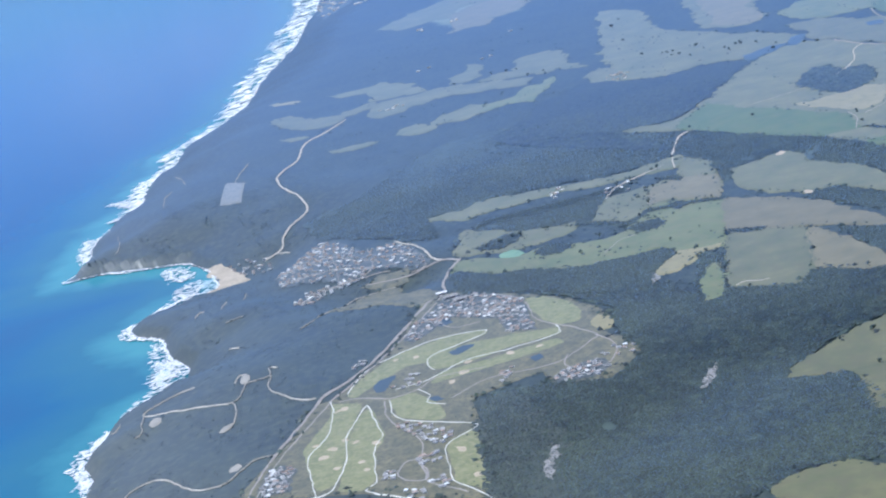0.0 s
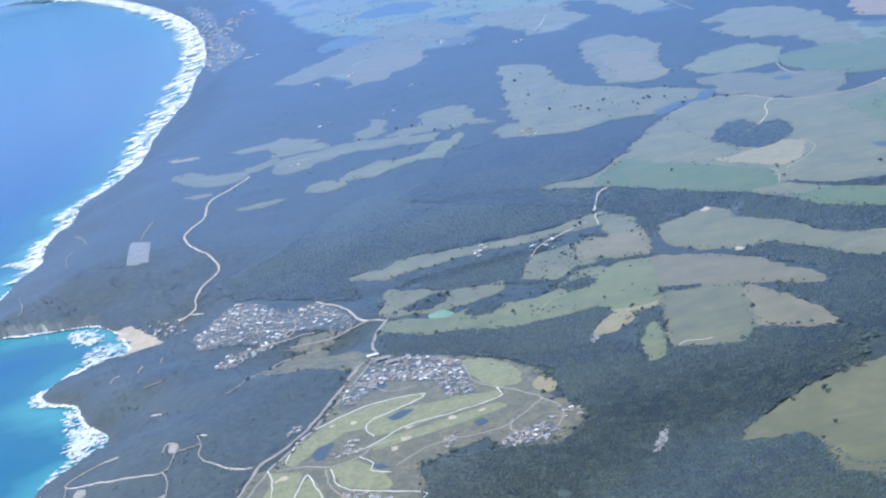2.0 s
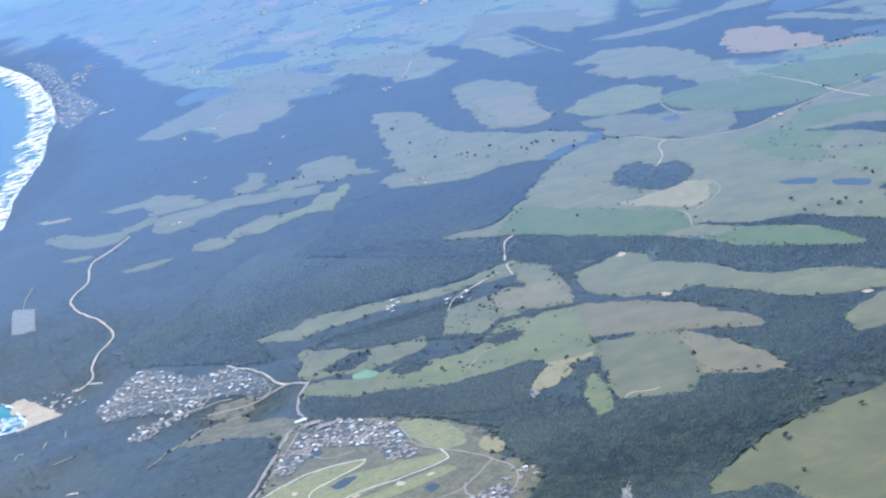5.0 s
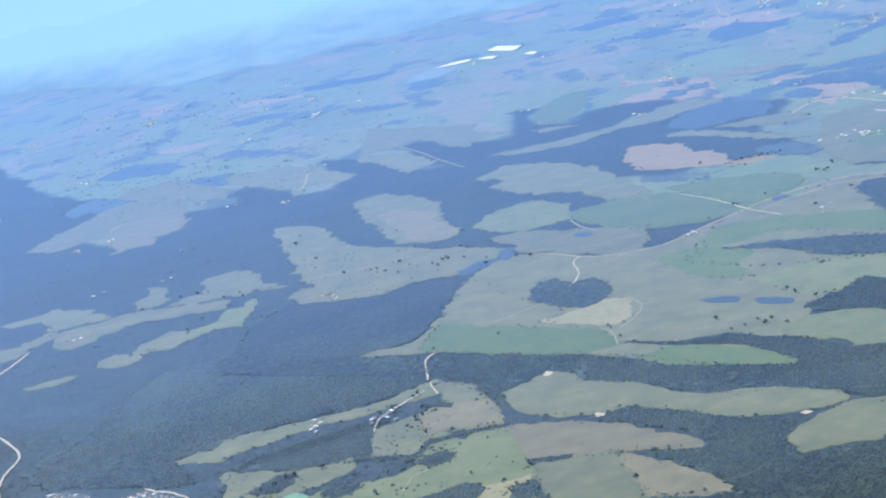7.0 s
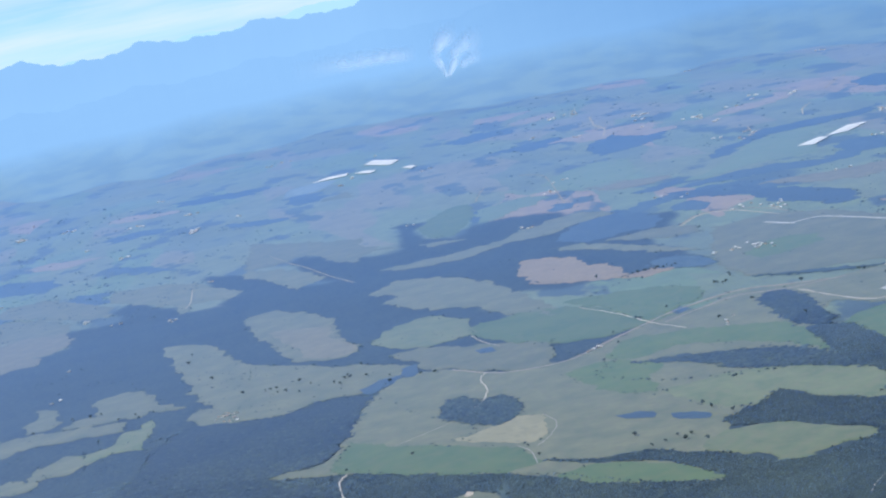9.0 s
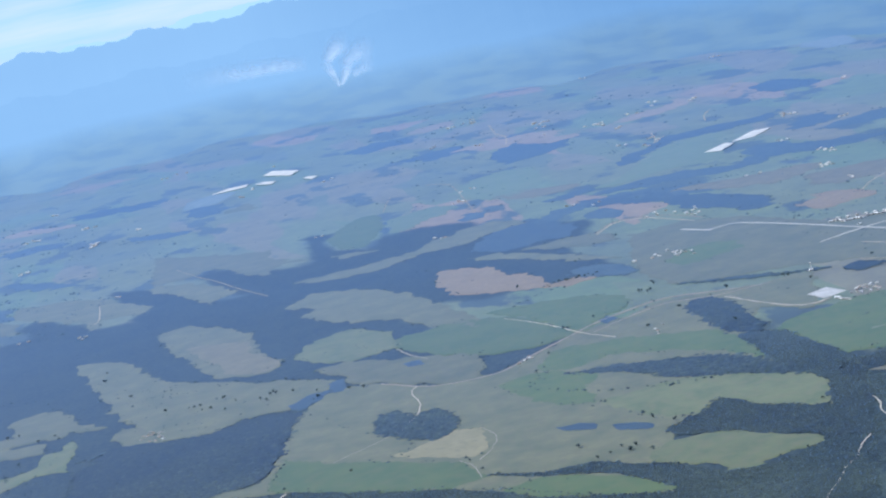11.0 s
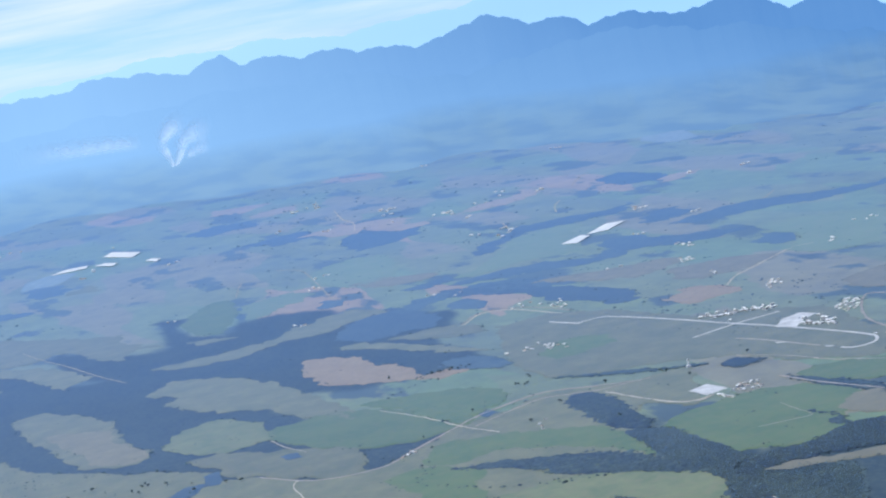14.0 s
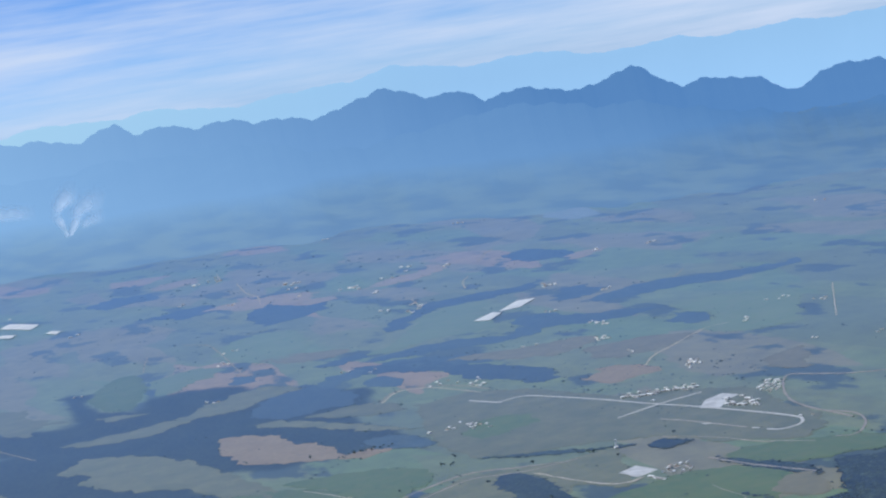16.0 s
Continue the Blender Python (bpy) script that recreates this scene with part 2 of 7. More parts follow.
    r3.inputs["From Min"].default_value, r3.inputs["From Max"].default_value = 0.3, 0.7
    r3.inputs["To Min"].default_value, r3.inputs["To Max"].default_value = 0.68, 1.28
    l.new(geo.outputs["Position"], mp3.inputs["Vector"])
    l.new(mp3.outputs[0], n3.inputs["Vector"])
    l.new(n3.outputs["Fac"], r3.inputs["Value"])
    l.new(r3.outputs[0], hv.inputs["Value"])
    l.new(mw.outputs["Result"], hv.inputs["Color"])
    l.new(at.outputs["Fac"], fm.inputs["Factor"])
    l.new(bush, fm.inputs["A"])
    l.new(hv.outputs[0], fm.inputs["B"])
    # bare rock and scrub on the sea cliffs
    cl = n.new("ShaderNodeAttribute")
    cl.attribute_name = "cliff"
    rk = n.new("ShaderNodeMix")
    rk.data_type = "RGBA"
    l.new(cl.outputs["Fac"], rk.inputs["Factor"])
    l.new(fm.outputs["Result"], rk.inputs["A"])
    rk.inputs["B"].default_value = (0.115, 0.11, 0.085, 1)
    l.new(rk.outputs["Result"], b.inputs["Base Color"])
    # imitated haze: full sheen over farmland, weaker and bluer over bush
    haze_sheen = n.new("ShaderNodeMapRange")
    haze_sheen.inputs["To Min"].default_value = 0.77
    l.new(at.outputs["Fac"], haze_sheen.inputs["Value"])
    l.new(haze_sheen.outputs[0], b.inputs["Sheen Weight"])
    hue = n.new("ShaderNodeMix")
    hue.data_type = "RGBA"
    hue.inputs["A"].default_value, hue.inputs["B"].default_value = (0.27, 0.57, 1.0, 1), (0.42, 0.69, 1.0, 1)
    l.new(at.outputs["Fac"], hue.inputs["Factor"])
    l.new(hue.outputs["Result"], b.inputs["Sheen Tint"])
    return m


def water_material():
    m = bpy.data.materials.new("sea_water")
    m.use_nodes = True
    n, l = m.node_tree.nodes, m.node_tree.links
    b = n["Principled BSDF"]
    at = n.new("ShaderNodeAttribute")
    at.attribute_name = "depth"
    nz = n.new("ShaderNodeTexNoise")
    geo = n.new("ShaderNodeNewGeometry")
    nz.inputs["Scale"].default_value, nz.inputs["Detail"].default_value = 1 / 60, 5
    l.new(geo.outputs["Position"], nz.inputs["Vector"])
    ad = n.new("ShaderNodeMath")
    ad.operation = "MULTIPLY_ADD"
    ad.inputs[1].default_value = 0.35
    l.new(nz.outputs["Fac"], ad.inputs[0])
    l.new(at.outputs["Fac"], ad.inputs[2])
    cr = n.new("ShaderNodeValToRGB")
    e = cr.color_ramp.elements
    e[0].position, e[0].color = 0.16, (0.07, 0.30, 0.34, 1)
    e[1].position, e[1].color = 1.05 / 1.2, (0.001, 0.095, 0.245, 1)
    k = e.new(0.27)
    k.color = (0.02, 0.16, 0.25, 1)
    k = e.new(0.55)
    k.color = (0.002, 0.12, 0.265, 1)
    l.new(ad.outputs[0], cr.inputs[0])
    l.new(cr.outputs[0], b.inputs["Base Color"])
    b.inputs["Roughness"].default_value = 0.16
    b.inputs["IOR"].default_value = 1.33
    b.inputs["Specular IOR Level"].default_value = 0.22
    bp = n.new("ShaderNodeBump")
    bp.inputs["Strength"].default_value, bp.inputs["Distance"].default_value = 0.12, 0.25
    n3 = n.new("ShaderNodeTexNoise")
    n3.inputs["Scale"].default_value, n3.inputs["Detail"].default_value = 1 / 3.0, 6
    l.new(geo.outputs["Position"], n3.inputs["Vector"])
    l.new(n3.outputs["Fac"], bp.inputs["Height"])
    l.new(bp.outputs[0], b.inputs["Normal"])
    return m


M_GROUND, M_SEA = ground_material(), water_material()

# ---- the lie of the land ----
SEA = -22.0
HOME = np.array((-100.0, 60.0))
COAST = [(-180, -3000), (-200, 100), (-250, 420), (-275, 560), (-294, 633), (-297, 652), (-309, 669), (-307, 686), (-306, 712), (-303, 724), (-295, 741), (-292, 751), (-285, 754), (-291, 780), (-307, 800), (-323, 837), (-343, 852), (-350, 865), (-346, 881), (-337, 900), (-328, 915), (-318, 917), (-316, 926), (-324, 945), (-333, 966), (-352, 989), (-380, 997), (-412, 1005), (-436, 1001), (-431, 1025), (-432, 1044), (-445, 1078), (-448, 1141), (-442, 1181), (-452, 1219), (-460, 1267), (-452, 1287), (-464, 1368), (-455, 1407), (-448, 1502), (-468, 1667), (-477, 1851), (-509, 2069), (-514, 2157), (-568, 2421), (-637, 2695), (-699, 2890), (-795, 3158), (-903, 3424), (-1019, 3691), (-1147, 3948), (-1500, 4500), (-3000, 5300), (-7000, 5900)]
VALLEYS = (
    (8, 22, ((-300, 925), (-285, 880), (-255, 845), (-209, 795), (-183, 792))),
    (7.5, 38, ((120, 640), (27, 605), (-7, 610), (-31, 604), (-41, 587), (-61, 564), (-85, 549), (-89, 532), (-90, 440))),
    (1.0, 13, ((-190, 862), (-147, 860), (-105, 868), (-82, 879))),
    (1.0, 18, ((-159, 1033), (-89, 996), (-42, 968), (12, 902), (58, 836), (94, 799), (140, 790))),
)


def to_line(x, y, pts):
    best = np.full(x.shape, 1e9)
    for (ax, ay), (bx, by) in zip(pts, pts[1:]):
        dx, dy = bx - ax, by - ay
        k = np.clip(((x - ax) * dx + (y - ay) * dy) / (dx * dx + dy * dy), 0, 1)
        best = np.minimum(best, np.hypot(x - ax - k * dx, y - ay - k * dy))
    return best


def inside(x, y, pts):
    odd = np.zeros(x.shape, bool)
    for (ax, ay), (bx, by) in zip(pts, pts[1:] + pts[:1]):
        if ay != by:
            odd ^= ((ay > y) != (by > y)) & (x < (bx - ax) * (y - ay) / (by - ay) + ax)
    return odd


def waves(x, y, size):
    """Smooth hills without a grid, about -1 to 1."""
    x, y = x / size, y / size
    return (np.sin(x * 1.3 + 0.7 * np.sin(y * 0.9)) + np.sin(y * 1.1 + 1.9 + 0.8 * np.sin(x * 0.7)) + np.sin((x + y) * 0.8 + 4.2)) / 3


LAND = COAST + [(-7000, 9000), (9000, 9000), (9000, -3000), (-180, -3000)]


def shore(x, y):
    """Metres inland of the water's edge; at sea less than nought."""
    d = to_line(x, y, COAST) + 2.5 * waves(x, y, 9)
    return np.where(inside(x, y, LAND), d, -d)


def height(x, y):
    x, y = np.asarray(x, float), np.asarray(y, float)
    s = shore(x, y)
    k = np.clip(s / (95 + 20 * waves(x, y, 60)), 0, 1)
    k = 0.22 * np.clip(s / 7, 0, 1) + 0.78 * np.sin(k * math.pi / 2) ** 1.1
    z = SEA * (1 - k) + np.where(s < 0, np.maximum(-9, s * 0.35) - 1.0, 0)
    for deep, wide, pts in VALLEYS:
        z = z - deep * np.exp(-(to_line(x, y, pts) / wide) ** 2) * np.clip(s / 60, 0, 1) * np.clip((z - SEA - 2) / 14, 0, 1)
    z = SEA + (z - SEA) * (1 - (0.72 * np.exp(-((x + 312) ** 2 + (y - 912) ** 2) / 62 ** 2) + 0.24 * np.exp(-((x + 304) ** 2 + (y - 938) ** 2) / 26 ** 2)) * (s > 0))
    far = np.hypot(x, y)
    z = z + np.clip(s / 40, 0, 1) * np.clip((170 - s) / 60, 0, 1) * 0.8 * waves(x, y, 13) * np.clip((1500 - far) / 500, 0, 1) + np.clip(s / 90, 0, 1) * (1.0 * waves(x, y, 45) + 1.5 * np.clip((far - 1500) / 2000, 0, 1) * waves(x, y, 170))
    return z


def smooth01(a, b, t):
    k = np.clip((t - a) / (b - a), 0, 1)
    return k * k * (3 - 2 * k)


def h(x, y):
    return float(height(np.array([x]), np.array([y]))[0])


def lift(x, y, level):
    d = np.hypot(x, y)
    return (0.06 + 0.045 * level) * (0.3 + np.minimum(d, 1100) / 900) * (1 - 0.6 * smooth01(1000, 1500, d))


def mesh_of(name, verts, faces, material, smooth=False):
    me = bpy.data.meshes.new(name)
    me.from_pydata([tuple(v) for v in verts], [], [tuple(f) for f in faces])
    me.materials.append(material)
    if smooth:
        me.shade_smooth()
    return me


def fan(name, material, rmin, rmax, rows, zfun, dense=0.14):
    """A sheet in rings round HOME, fine where the view falls, coarse behind."""
    az = np.concatenate((np.arange(-26, 46, dense), np.arange(46, 334, 4.0)))
    rr = np.geomspace(rmin, rmax, rows)
    a, r = np.meshgrid(np.radians(az), rr)
    x, y = HOME[0] + r * np.sin(a), HOME[1] + r * np.cos(a)
    z = zfun(x, y)
    v = np.stack((x, y, z), -1).reshape(-1, 3)
    c = len(az)
    i, j = np.meshgrid(np.arange(rows - 1), np.arange(c), indexing="ij")
    k = (j + 1) % c
    f = np.stack((i * c + j, (i + 1) * c + j, (i + 1) * c + k, i * c + k), -1).reshape(-1, 4)
    f = f[:, ::-1]
    centre = len(v)
    v = np.vstack((v, [(HOME[0], HOME[1], v[:c, 2].min())]))
    me = bpy.data.meshes.new(name)
    me.from_pydata(v.tolist(), [], f.tolist() + [(centre, (q + 1) % c, q) for q in range(c)])
    me.materials.append(material)
    me.shade_smooth()
    return me, v


# the wild land between the sea and the farms
FOREST = [(-700, 3300), (-600, 2948), (-476, 2503), (-389, 2163), (-325, 1979), (-279, 1907), (-304, 1710), (-267, 1614), (-242, 1606), (-208, 1630), (-207, 1724), (-189, 1721), (-159, 1699), (-157, 1777), (-139, 1789), (-103, 1721), (-97, 1677), (-58, 1658), (-46, 1694), (-61, 1780), (-74, 1849), (-56, 1866), (-16, 1774), (14, 1643), (39, 1636), (23, 1719), (19, 1803), (36, 1840), (55, 1759), (83, 1751), (113, 1729), (140, 1880), (158, 1905), (172, 1880), (151, 1821), (151, 1755), (168, 1723), (195, 1763), (236, 1755), (268, 1729), (276, 1634), (271, 1557), (300, 1578), (334, 1576), (328, 1526), (283, 1450), (281, 1350), (276, 1306), (234, 1324), (172, 1351), (143, 1374), (129, 1355), (109, 1347), (130, 1180), (250, 1150), (262, 1020), (270, 950), (420, 900), (700, 700), (700, -900), (-700, -900)]

me, v = fan("ground", M_GROUND, 330, 5600, 430, lambda x, y: height(x, y) - 0.2 + 0.12 * smooth01(1000, 1500, np.hypot(x, y)))
gx, gy = v[:, 0], v[:, 1]
wx, wy = gx + 9 * waves(gx, gy, 14) + 3 * waves(gy, gx, 5), gy + 14 * waves(gy, gx, 16) + 5 * waves(gx, gy, 6)
rim = to_line(wx, wy, FOREST + FOREST[:1])
farm = smooth01(-5, 5, np.where(inside(wx, wy, FOREST), -rim, rim)) * smooth01(30, 100, shore(gx, gy) + 45 * waves(gx, gy, 33) + 22 * waves(gy, gx, 15))
a = me.attributes.new("farmland", "FLOAT", "POINT")
a.data.foreach_set("value", farm)
s = shore(gx, gy)
a = me.attributes.new("cliff", "FLOAT", "POINT")
a.data.foreach_set("value", np.clip((1 - smooth01(2, 7, s)) * (0.08 + 0.08 * waves(gx, gy, 13)), 0, 1))
flat = np.empty(len(v) * 3)
me.vertices.foreach_get("normal", flat)
tilt = 0.08 + 0.22 * smooth01(4, 20, np.abs(s))[:, None]
flat = flat.reshape(-1, 3) * tilt + np.array((0, 0, 1.0)) * (1 - tilt)
me.normals_split_custom_set_from_vertices((flat / np.linalg.norm(flat, axis=1)[:, None]).tolist())
tagged(new("ground", me), "dark bush-covered coastal plateau with sea cliffs and far farmland", "ground", kind="structure")

me, v = fan("sea", M_SEA, 330, 5600, 150, lambda x, y: np.full(x.shape, SEA), dense=0.3)
a = me.attributes.new("depth", "FLOAT", "POINT")
a.data.foreach_set("value", smooth01(0, 150, -shore(v[:, 0], v[:, 1])))
tagged(new("sea", me), "deep blue sea turning turquoise towards the shore", "sea", kind="structure")


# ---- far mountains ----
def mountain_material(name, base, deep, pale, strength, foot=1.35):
    """A far backdrop with haze put in as blue emission, paler towards the bright west."""
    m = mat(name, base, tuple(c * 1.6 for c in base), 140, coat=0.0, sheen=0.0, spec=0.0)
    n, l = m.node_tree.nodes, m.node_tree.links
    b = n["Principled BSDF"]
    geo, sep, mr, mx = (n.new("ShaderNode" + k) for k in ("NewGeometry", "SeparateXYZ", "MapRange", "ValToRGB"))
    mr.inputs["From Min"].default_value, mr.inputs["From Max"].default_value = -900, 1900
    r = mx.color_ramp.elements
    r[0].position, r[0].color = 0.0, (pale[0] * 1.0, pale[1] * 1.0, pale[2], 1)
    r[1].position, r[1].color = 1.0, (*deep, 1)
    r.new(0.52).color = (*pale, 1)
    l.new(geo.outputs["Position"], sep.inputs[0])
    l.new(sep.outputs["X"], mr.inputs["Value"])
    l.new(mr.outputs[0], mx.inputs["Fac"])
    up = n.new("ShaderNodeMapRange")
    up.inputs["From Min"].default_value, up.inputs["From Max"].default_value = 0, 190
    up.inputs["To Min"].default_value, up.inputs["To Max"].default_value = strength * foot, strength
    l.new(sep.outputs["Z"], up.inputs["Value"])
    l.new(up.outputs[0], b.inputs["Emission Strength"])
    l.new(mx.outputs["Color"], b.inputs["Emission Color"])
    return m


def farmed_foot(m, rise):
    """Farmland and scrub at the foot; higher up haze is painted as blue emission."""
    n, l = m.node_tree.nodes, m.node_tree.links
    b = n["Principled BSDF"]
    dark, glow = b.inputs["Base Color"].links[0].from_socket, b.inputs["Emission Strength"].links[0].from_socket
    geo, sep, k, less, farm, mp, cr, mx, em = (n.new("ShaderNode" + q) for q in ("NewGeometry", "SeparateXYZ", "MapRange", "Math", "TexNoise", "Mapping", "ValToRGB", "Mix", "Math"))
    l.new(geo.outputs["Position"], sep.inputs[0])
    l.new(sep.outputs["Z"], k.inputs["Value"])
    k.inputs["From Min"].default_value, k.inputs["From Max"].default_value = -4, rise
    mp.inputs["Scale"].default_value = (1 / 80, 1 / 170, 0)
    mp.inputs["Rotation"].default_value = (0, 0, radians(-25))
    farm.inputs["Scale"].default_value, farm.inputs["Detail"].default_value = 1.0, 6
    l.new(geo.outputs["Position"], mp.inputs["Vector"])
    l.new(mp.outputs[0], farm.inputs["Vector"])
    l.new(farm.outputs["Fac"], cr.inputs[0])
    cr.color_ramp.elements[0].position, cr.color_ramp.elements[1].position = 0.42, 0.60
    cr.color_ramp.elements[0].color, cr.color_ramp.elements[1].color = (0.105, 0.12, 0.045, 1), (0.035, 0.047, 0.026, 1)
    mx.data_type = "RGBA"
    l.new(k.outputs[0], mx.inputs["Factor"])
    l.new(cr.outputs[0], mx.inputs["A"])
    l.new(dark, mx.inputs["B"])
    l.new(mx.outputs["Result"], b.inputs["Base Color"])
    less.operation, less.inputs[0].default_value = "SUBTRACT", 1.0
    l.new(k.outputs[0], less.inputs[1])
    # coat and sheen imitate haze low down and fade as the emission grows
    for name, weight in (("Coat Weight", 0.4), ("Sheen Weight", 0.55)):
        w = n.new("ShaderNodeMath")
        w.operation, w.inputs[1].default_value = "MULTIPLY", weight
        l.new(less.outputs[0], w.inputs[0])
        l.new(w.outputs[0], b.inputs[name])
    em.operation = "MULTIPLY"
    # emitted haze starts at half strength where the foot meets the plain
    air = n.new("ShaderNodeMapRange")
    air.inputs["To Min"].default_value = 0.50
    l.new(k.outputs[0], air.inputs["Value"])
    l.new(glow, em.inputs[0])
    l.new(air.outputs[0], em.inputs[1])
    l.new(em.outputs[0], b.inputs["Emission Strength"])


def range_of(name, label, material, crest, near, back, seed, rough, foot=-6, bend=2.0):
    """Crest: bearing in degrees, metres below eye level per kilometre. near, back: metres before and behind; spurs run down in between."""
    rng = np.random.RandomState(seed)
    az = np.arange(-40, 60, 0.06)
    drop = np.interp(az, [c[0] for c in crest], [c[1] for c in crest])
    dist = np.interp(az, [9, 37], near)
    j = sum(np.sin(az * w * 1.6 + p) / w ** 0.85 for w, p in zip((1, 2.1, 4.3, 8.7, 17), rng.rand(5) * 6))
    top = 272 - drop * dist / 1000 + rough * j
    back = np.interp(az, [-9, -3, 9, 37], (450, back[0], *back)) * (1 + (0.10 * np.sin(az * 1.9) + 0.04 * np.sin(az * 3.3 + 1)) * (0.15 if bend > 2 else 1))
    rows = 44
    ph = rng.rand(4) * 6
    vs = []
    for i in range(rows):
        k = i / (rows - 1) * 1.25
        spur = sum(np.sin(az * w * 0.8 + p + k * 3.0 * np.sin(az * 0.37 + w)) / w for w, p in zip((1, 2.3, 5.1, 11), ph))
        if k <= 1:
            kk = k ** bend * (1 - 0.30 * (1 - k) * min(1, 1.6 * k) * spur)
            d = dist - back * (1 - k)
        else:
            kk = 1 - (k - 1) * 1.6
            d = dist + (k - 1) * back
        z = foot + (top - foot) * kk
        vs.append(np.stack((HOME[0] + d * np.sin(np.radians(az)), HOME[1] + d * np.cos(np.radians(az)), z), -1))
    v = np.concatenate(vs)
    c = len(az)
    i, q = np.meshgrid(np.arange(rows - 1), np.arange(c - 1), indexing="ij")
    f = np.stack((i * c + q, i * c + q + 1, (i + 1) * c + q + 1, (i + 1) * c + q), -1).reshape(-1, 4)
    me = bpy.data.meshes.new(name)
    me.from_pydata(v.tolist(), [], f.tolist())
    me.materials.append(material)
    me.shade_smooth()
    nrm = np.empty(len(v) * 3)
    me.vertices.foreach_get("normal", nrm)
    up = np.clip(1 - v[:, 2:] / 60, 0, 1)
    nrm = nrm.reshape(-1, 3) * (1 - 0.95 * up) + np.array((0, 0, 1.0)) * 0.95 * up
    me.normals_split_custom_set_from_vertices((nrm / np.linalg.norm(nrm, axis=1)[:, None]).tolist())
    return tagged(new(name, me), label, "mountain range", kind="structure")


# near-black slopes; their blue is emitted haze, not rock or plant colour
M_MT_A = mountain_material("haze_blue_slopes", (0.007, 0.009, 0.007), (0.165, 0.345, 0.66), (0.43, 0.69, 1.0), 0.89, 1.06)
M_MT_B = mountain_material("near_haze_slopes", (0.007, 0.009, 0.007), (0.160, 0.340, 0.65), (0.41, 0.67, 0.99), 0.89, 1.0)
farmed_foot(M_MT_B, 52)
M_MT_C = mountain_material("pale_haze_range", (0.01, 0.012, 0.014), (0.48, 0.74, 1.0), (0.60, 0.87, 1.0), 1.0, 1.12)
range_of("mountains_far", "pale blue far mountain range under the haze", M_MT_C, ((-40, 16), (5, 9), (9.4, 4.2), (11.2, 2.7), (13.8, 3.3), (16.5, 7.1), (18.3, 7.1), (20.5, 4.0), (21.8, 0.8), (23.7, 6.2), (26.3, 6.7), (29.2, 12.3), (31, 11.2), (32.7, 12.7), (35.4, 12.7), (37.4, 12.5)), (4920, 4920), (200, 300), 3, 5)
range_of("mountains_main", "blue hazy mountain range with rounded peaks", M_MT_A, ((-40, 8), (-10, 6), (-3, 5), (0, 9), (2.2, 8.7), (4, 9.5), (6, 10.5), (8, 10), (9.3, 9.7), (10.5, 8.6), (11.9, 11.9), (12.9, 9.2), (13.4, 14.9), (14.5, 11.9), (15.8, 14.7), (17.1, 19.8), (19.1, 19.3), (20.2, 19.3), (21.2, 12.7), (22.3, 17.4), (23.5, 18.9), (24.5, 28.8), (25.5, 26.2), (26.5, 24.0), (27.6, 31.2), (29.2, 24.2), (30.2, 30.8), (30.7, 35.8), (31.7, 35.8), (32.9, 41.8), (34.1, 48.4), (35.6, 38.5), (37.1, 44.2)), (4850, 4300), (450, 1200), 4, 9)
# its long foot is stretched over the far plain to glow as haze
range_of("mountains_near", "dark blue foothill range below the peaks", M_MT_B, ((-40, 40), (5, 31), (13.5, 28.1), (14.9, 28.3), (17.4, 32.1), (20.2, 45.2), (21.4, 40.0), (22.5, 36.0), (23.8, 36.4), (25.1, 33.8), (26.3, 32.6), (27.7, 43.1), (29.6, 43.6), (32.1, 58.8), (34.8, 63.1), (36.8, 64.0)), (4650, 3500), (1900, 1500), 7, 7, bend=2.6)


# ---- helpers for the plan ----
from mathutils.geometry import delaunay_2d_cdt

RNG = np.random.RandomState(5)
GRASS_GROUP = "fields and pastures"


def ragged(pts, step, amount, curl=0.35):
    """The outline with slightly rounded corners, torn at several scales as a field's edge is."""
    p = np.array(pts, float)
    n = len(p)
    res = []
    for i in range(n):
        p0, p1, p2, p3 = p[i - 1], p[i], p[(i + 1) % n], p[(i + 2) % n]
        m = max(2, int(np.hypot(*(p2 - p1)) / step))
        for k in range(m):
            t = k / m
            c = 0.5 * ((2 * p1) + (p2 - p0) * t + (2 * p0 - 5 * p1 + 4 * p2 - p3) * t * t + (3 * p1 - p0 - 3 * p2 + p3) * t ** 3)
            res.append(curl * c + (1 - curl) * (p1 + (p2 - p1) * t))
    res = np.array(res)
    if curl:
        far = np.clip((np.hypot(res[:, 0], res[:, 1]) - 500) / 650, 0.35, 4.2)
        x, y = res[:, 0].copy(), res[:, 1].copy()
        for size, deep in ((7.0, 1.3), (2.6, 1.0), (1.1, 0.6)):
            res = res + (far * deep)[:, None] * np.stack((waves(x + 31 * deep, y, size), 2.0 * waves(y + 7, x + 53 * deep, size)), -1)
    jit = RNG.randn(len(res), 2) * amount
    return res + jit * 0.6 + np.roll(jit, 1, 0) * 0.3


def level_normals(me):
    """Ground cover is lit as the ground is, right to its thin edge."""
    me.shade_smooth()
    me.normals_split_custom_set_from_vertices([(0, 0, 1)] * len(me.vertices))
    return me


TAKEN = []


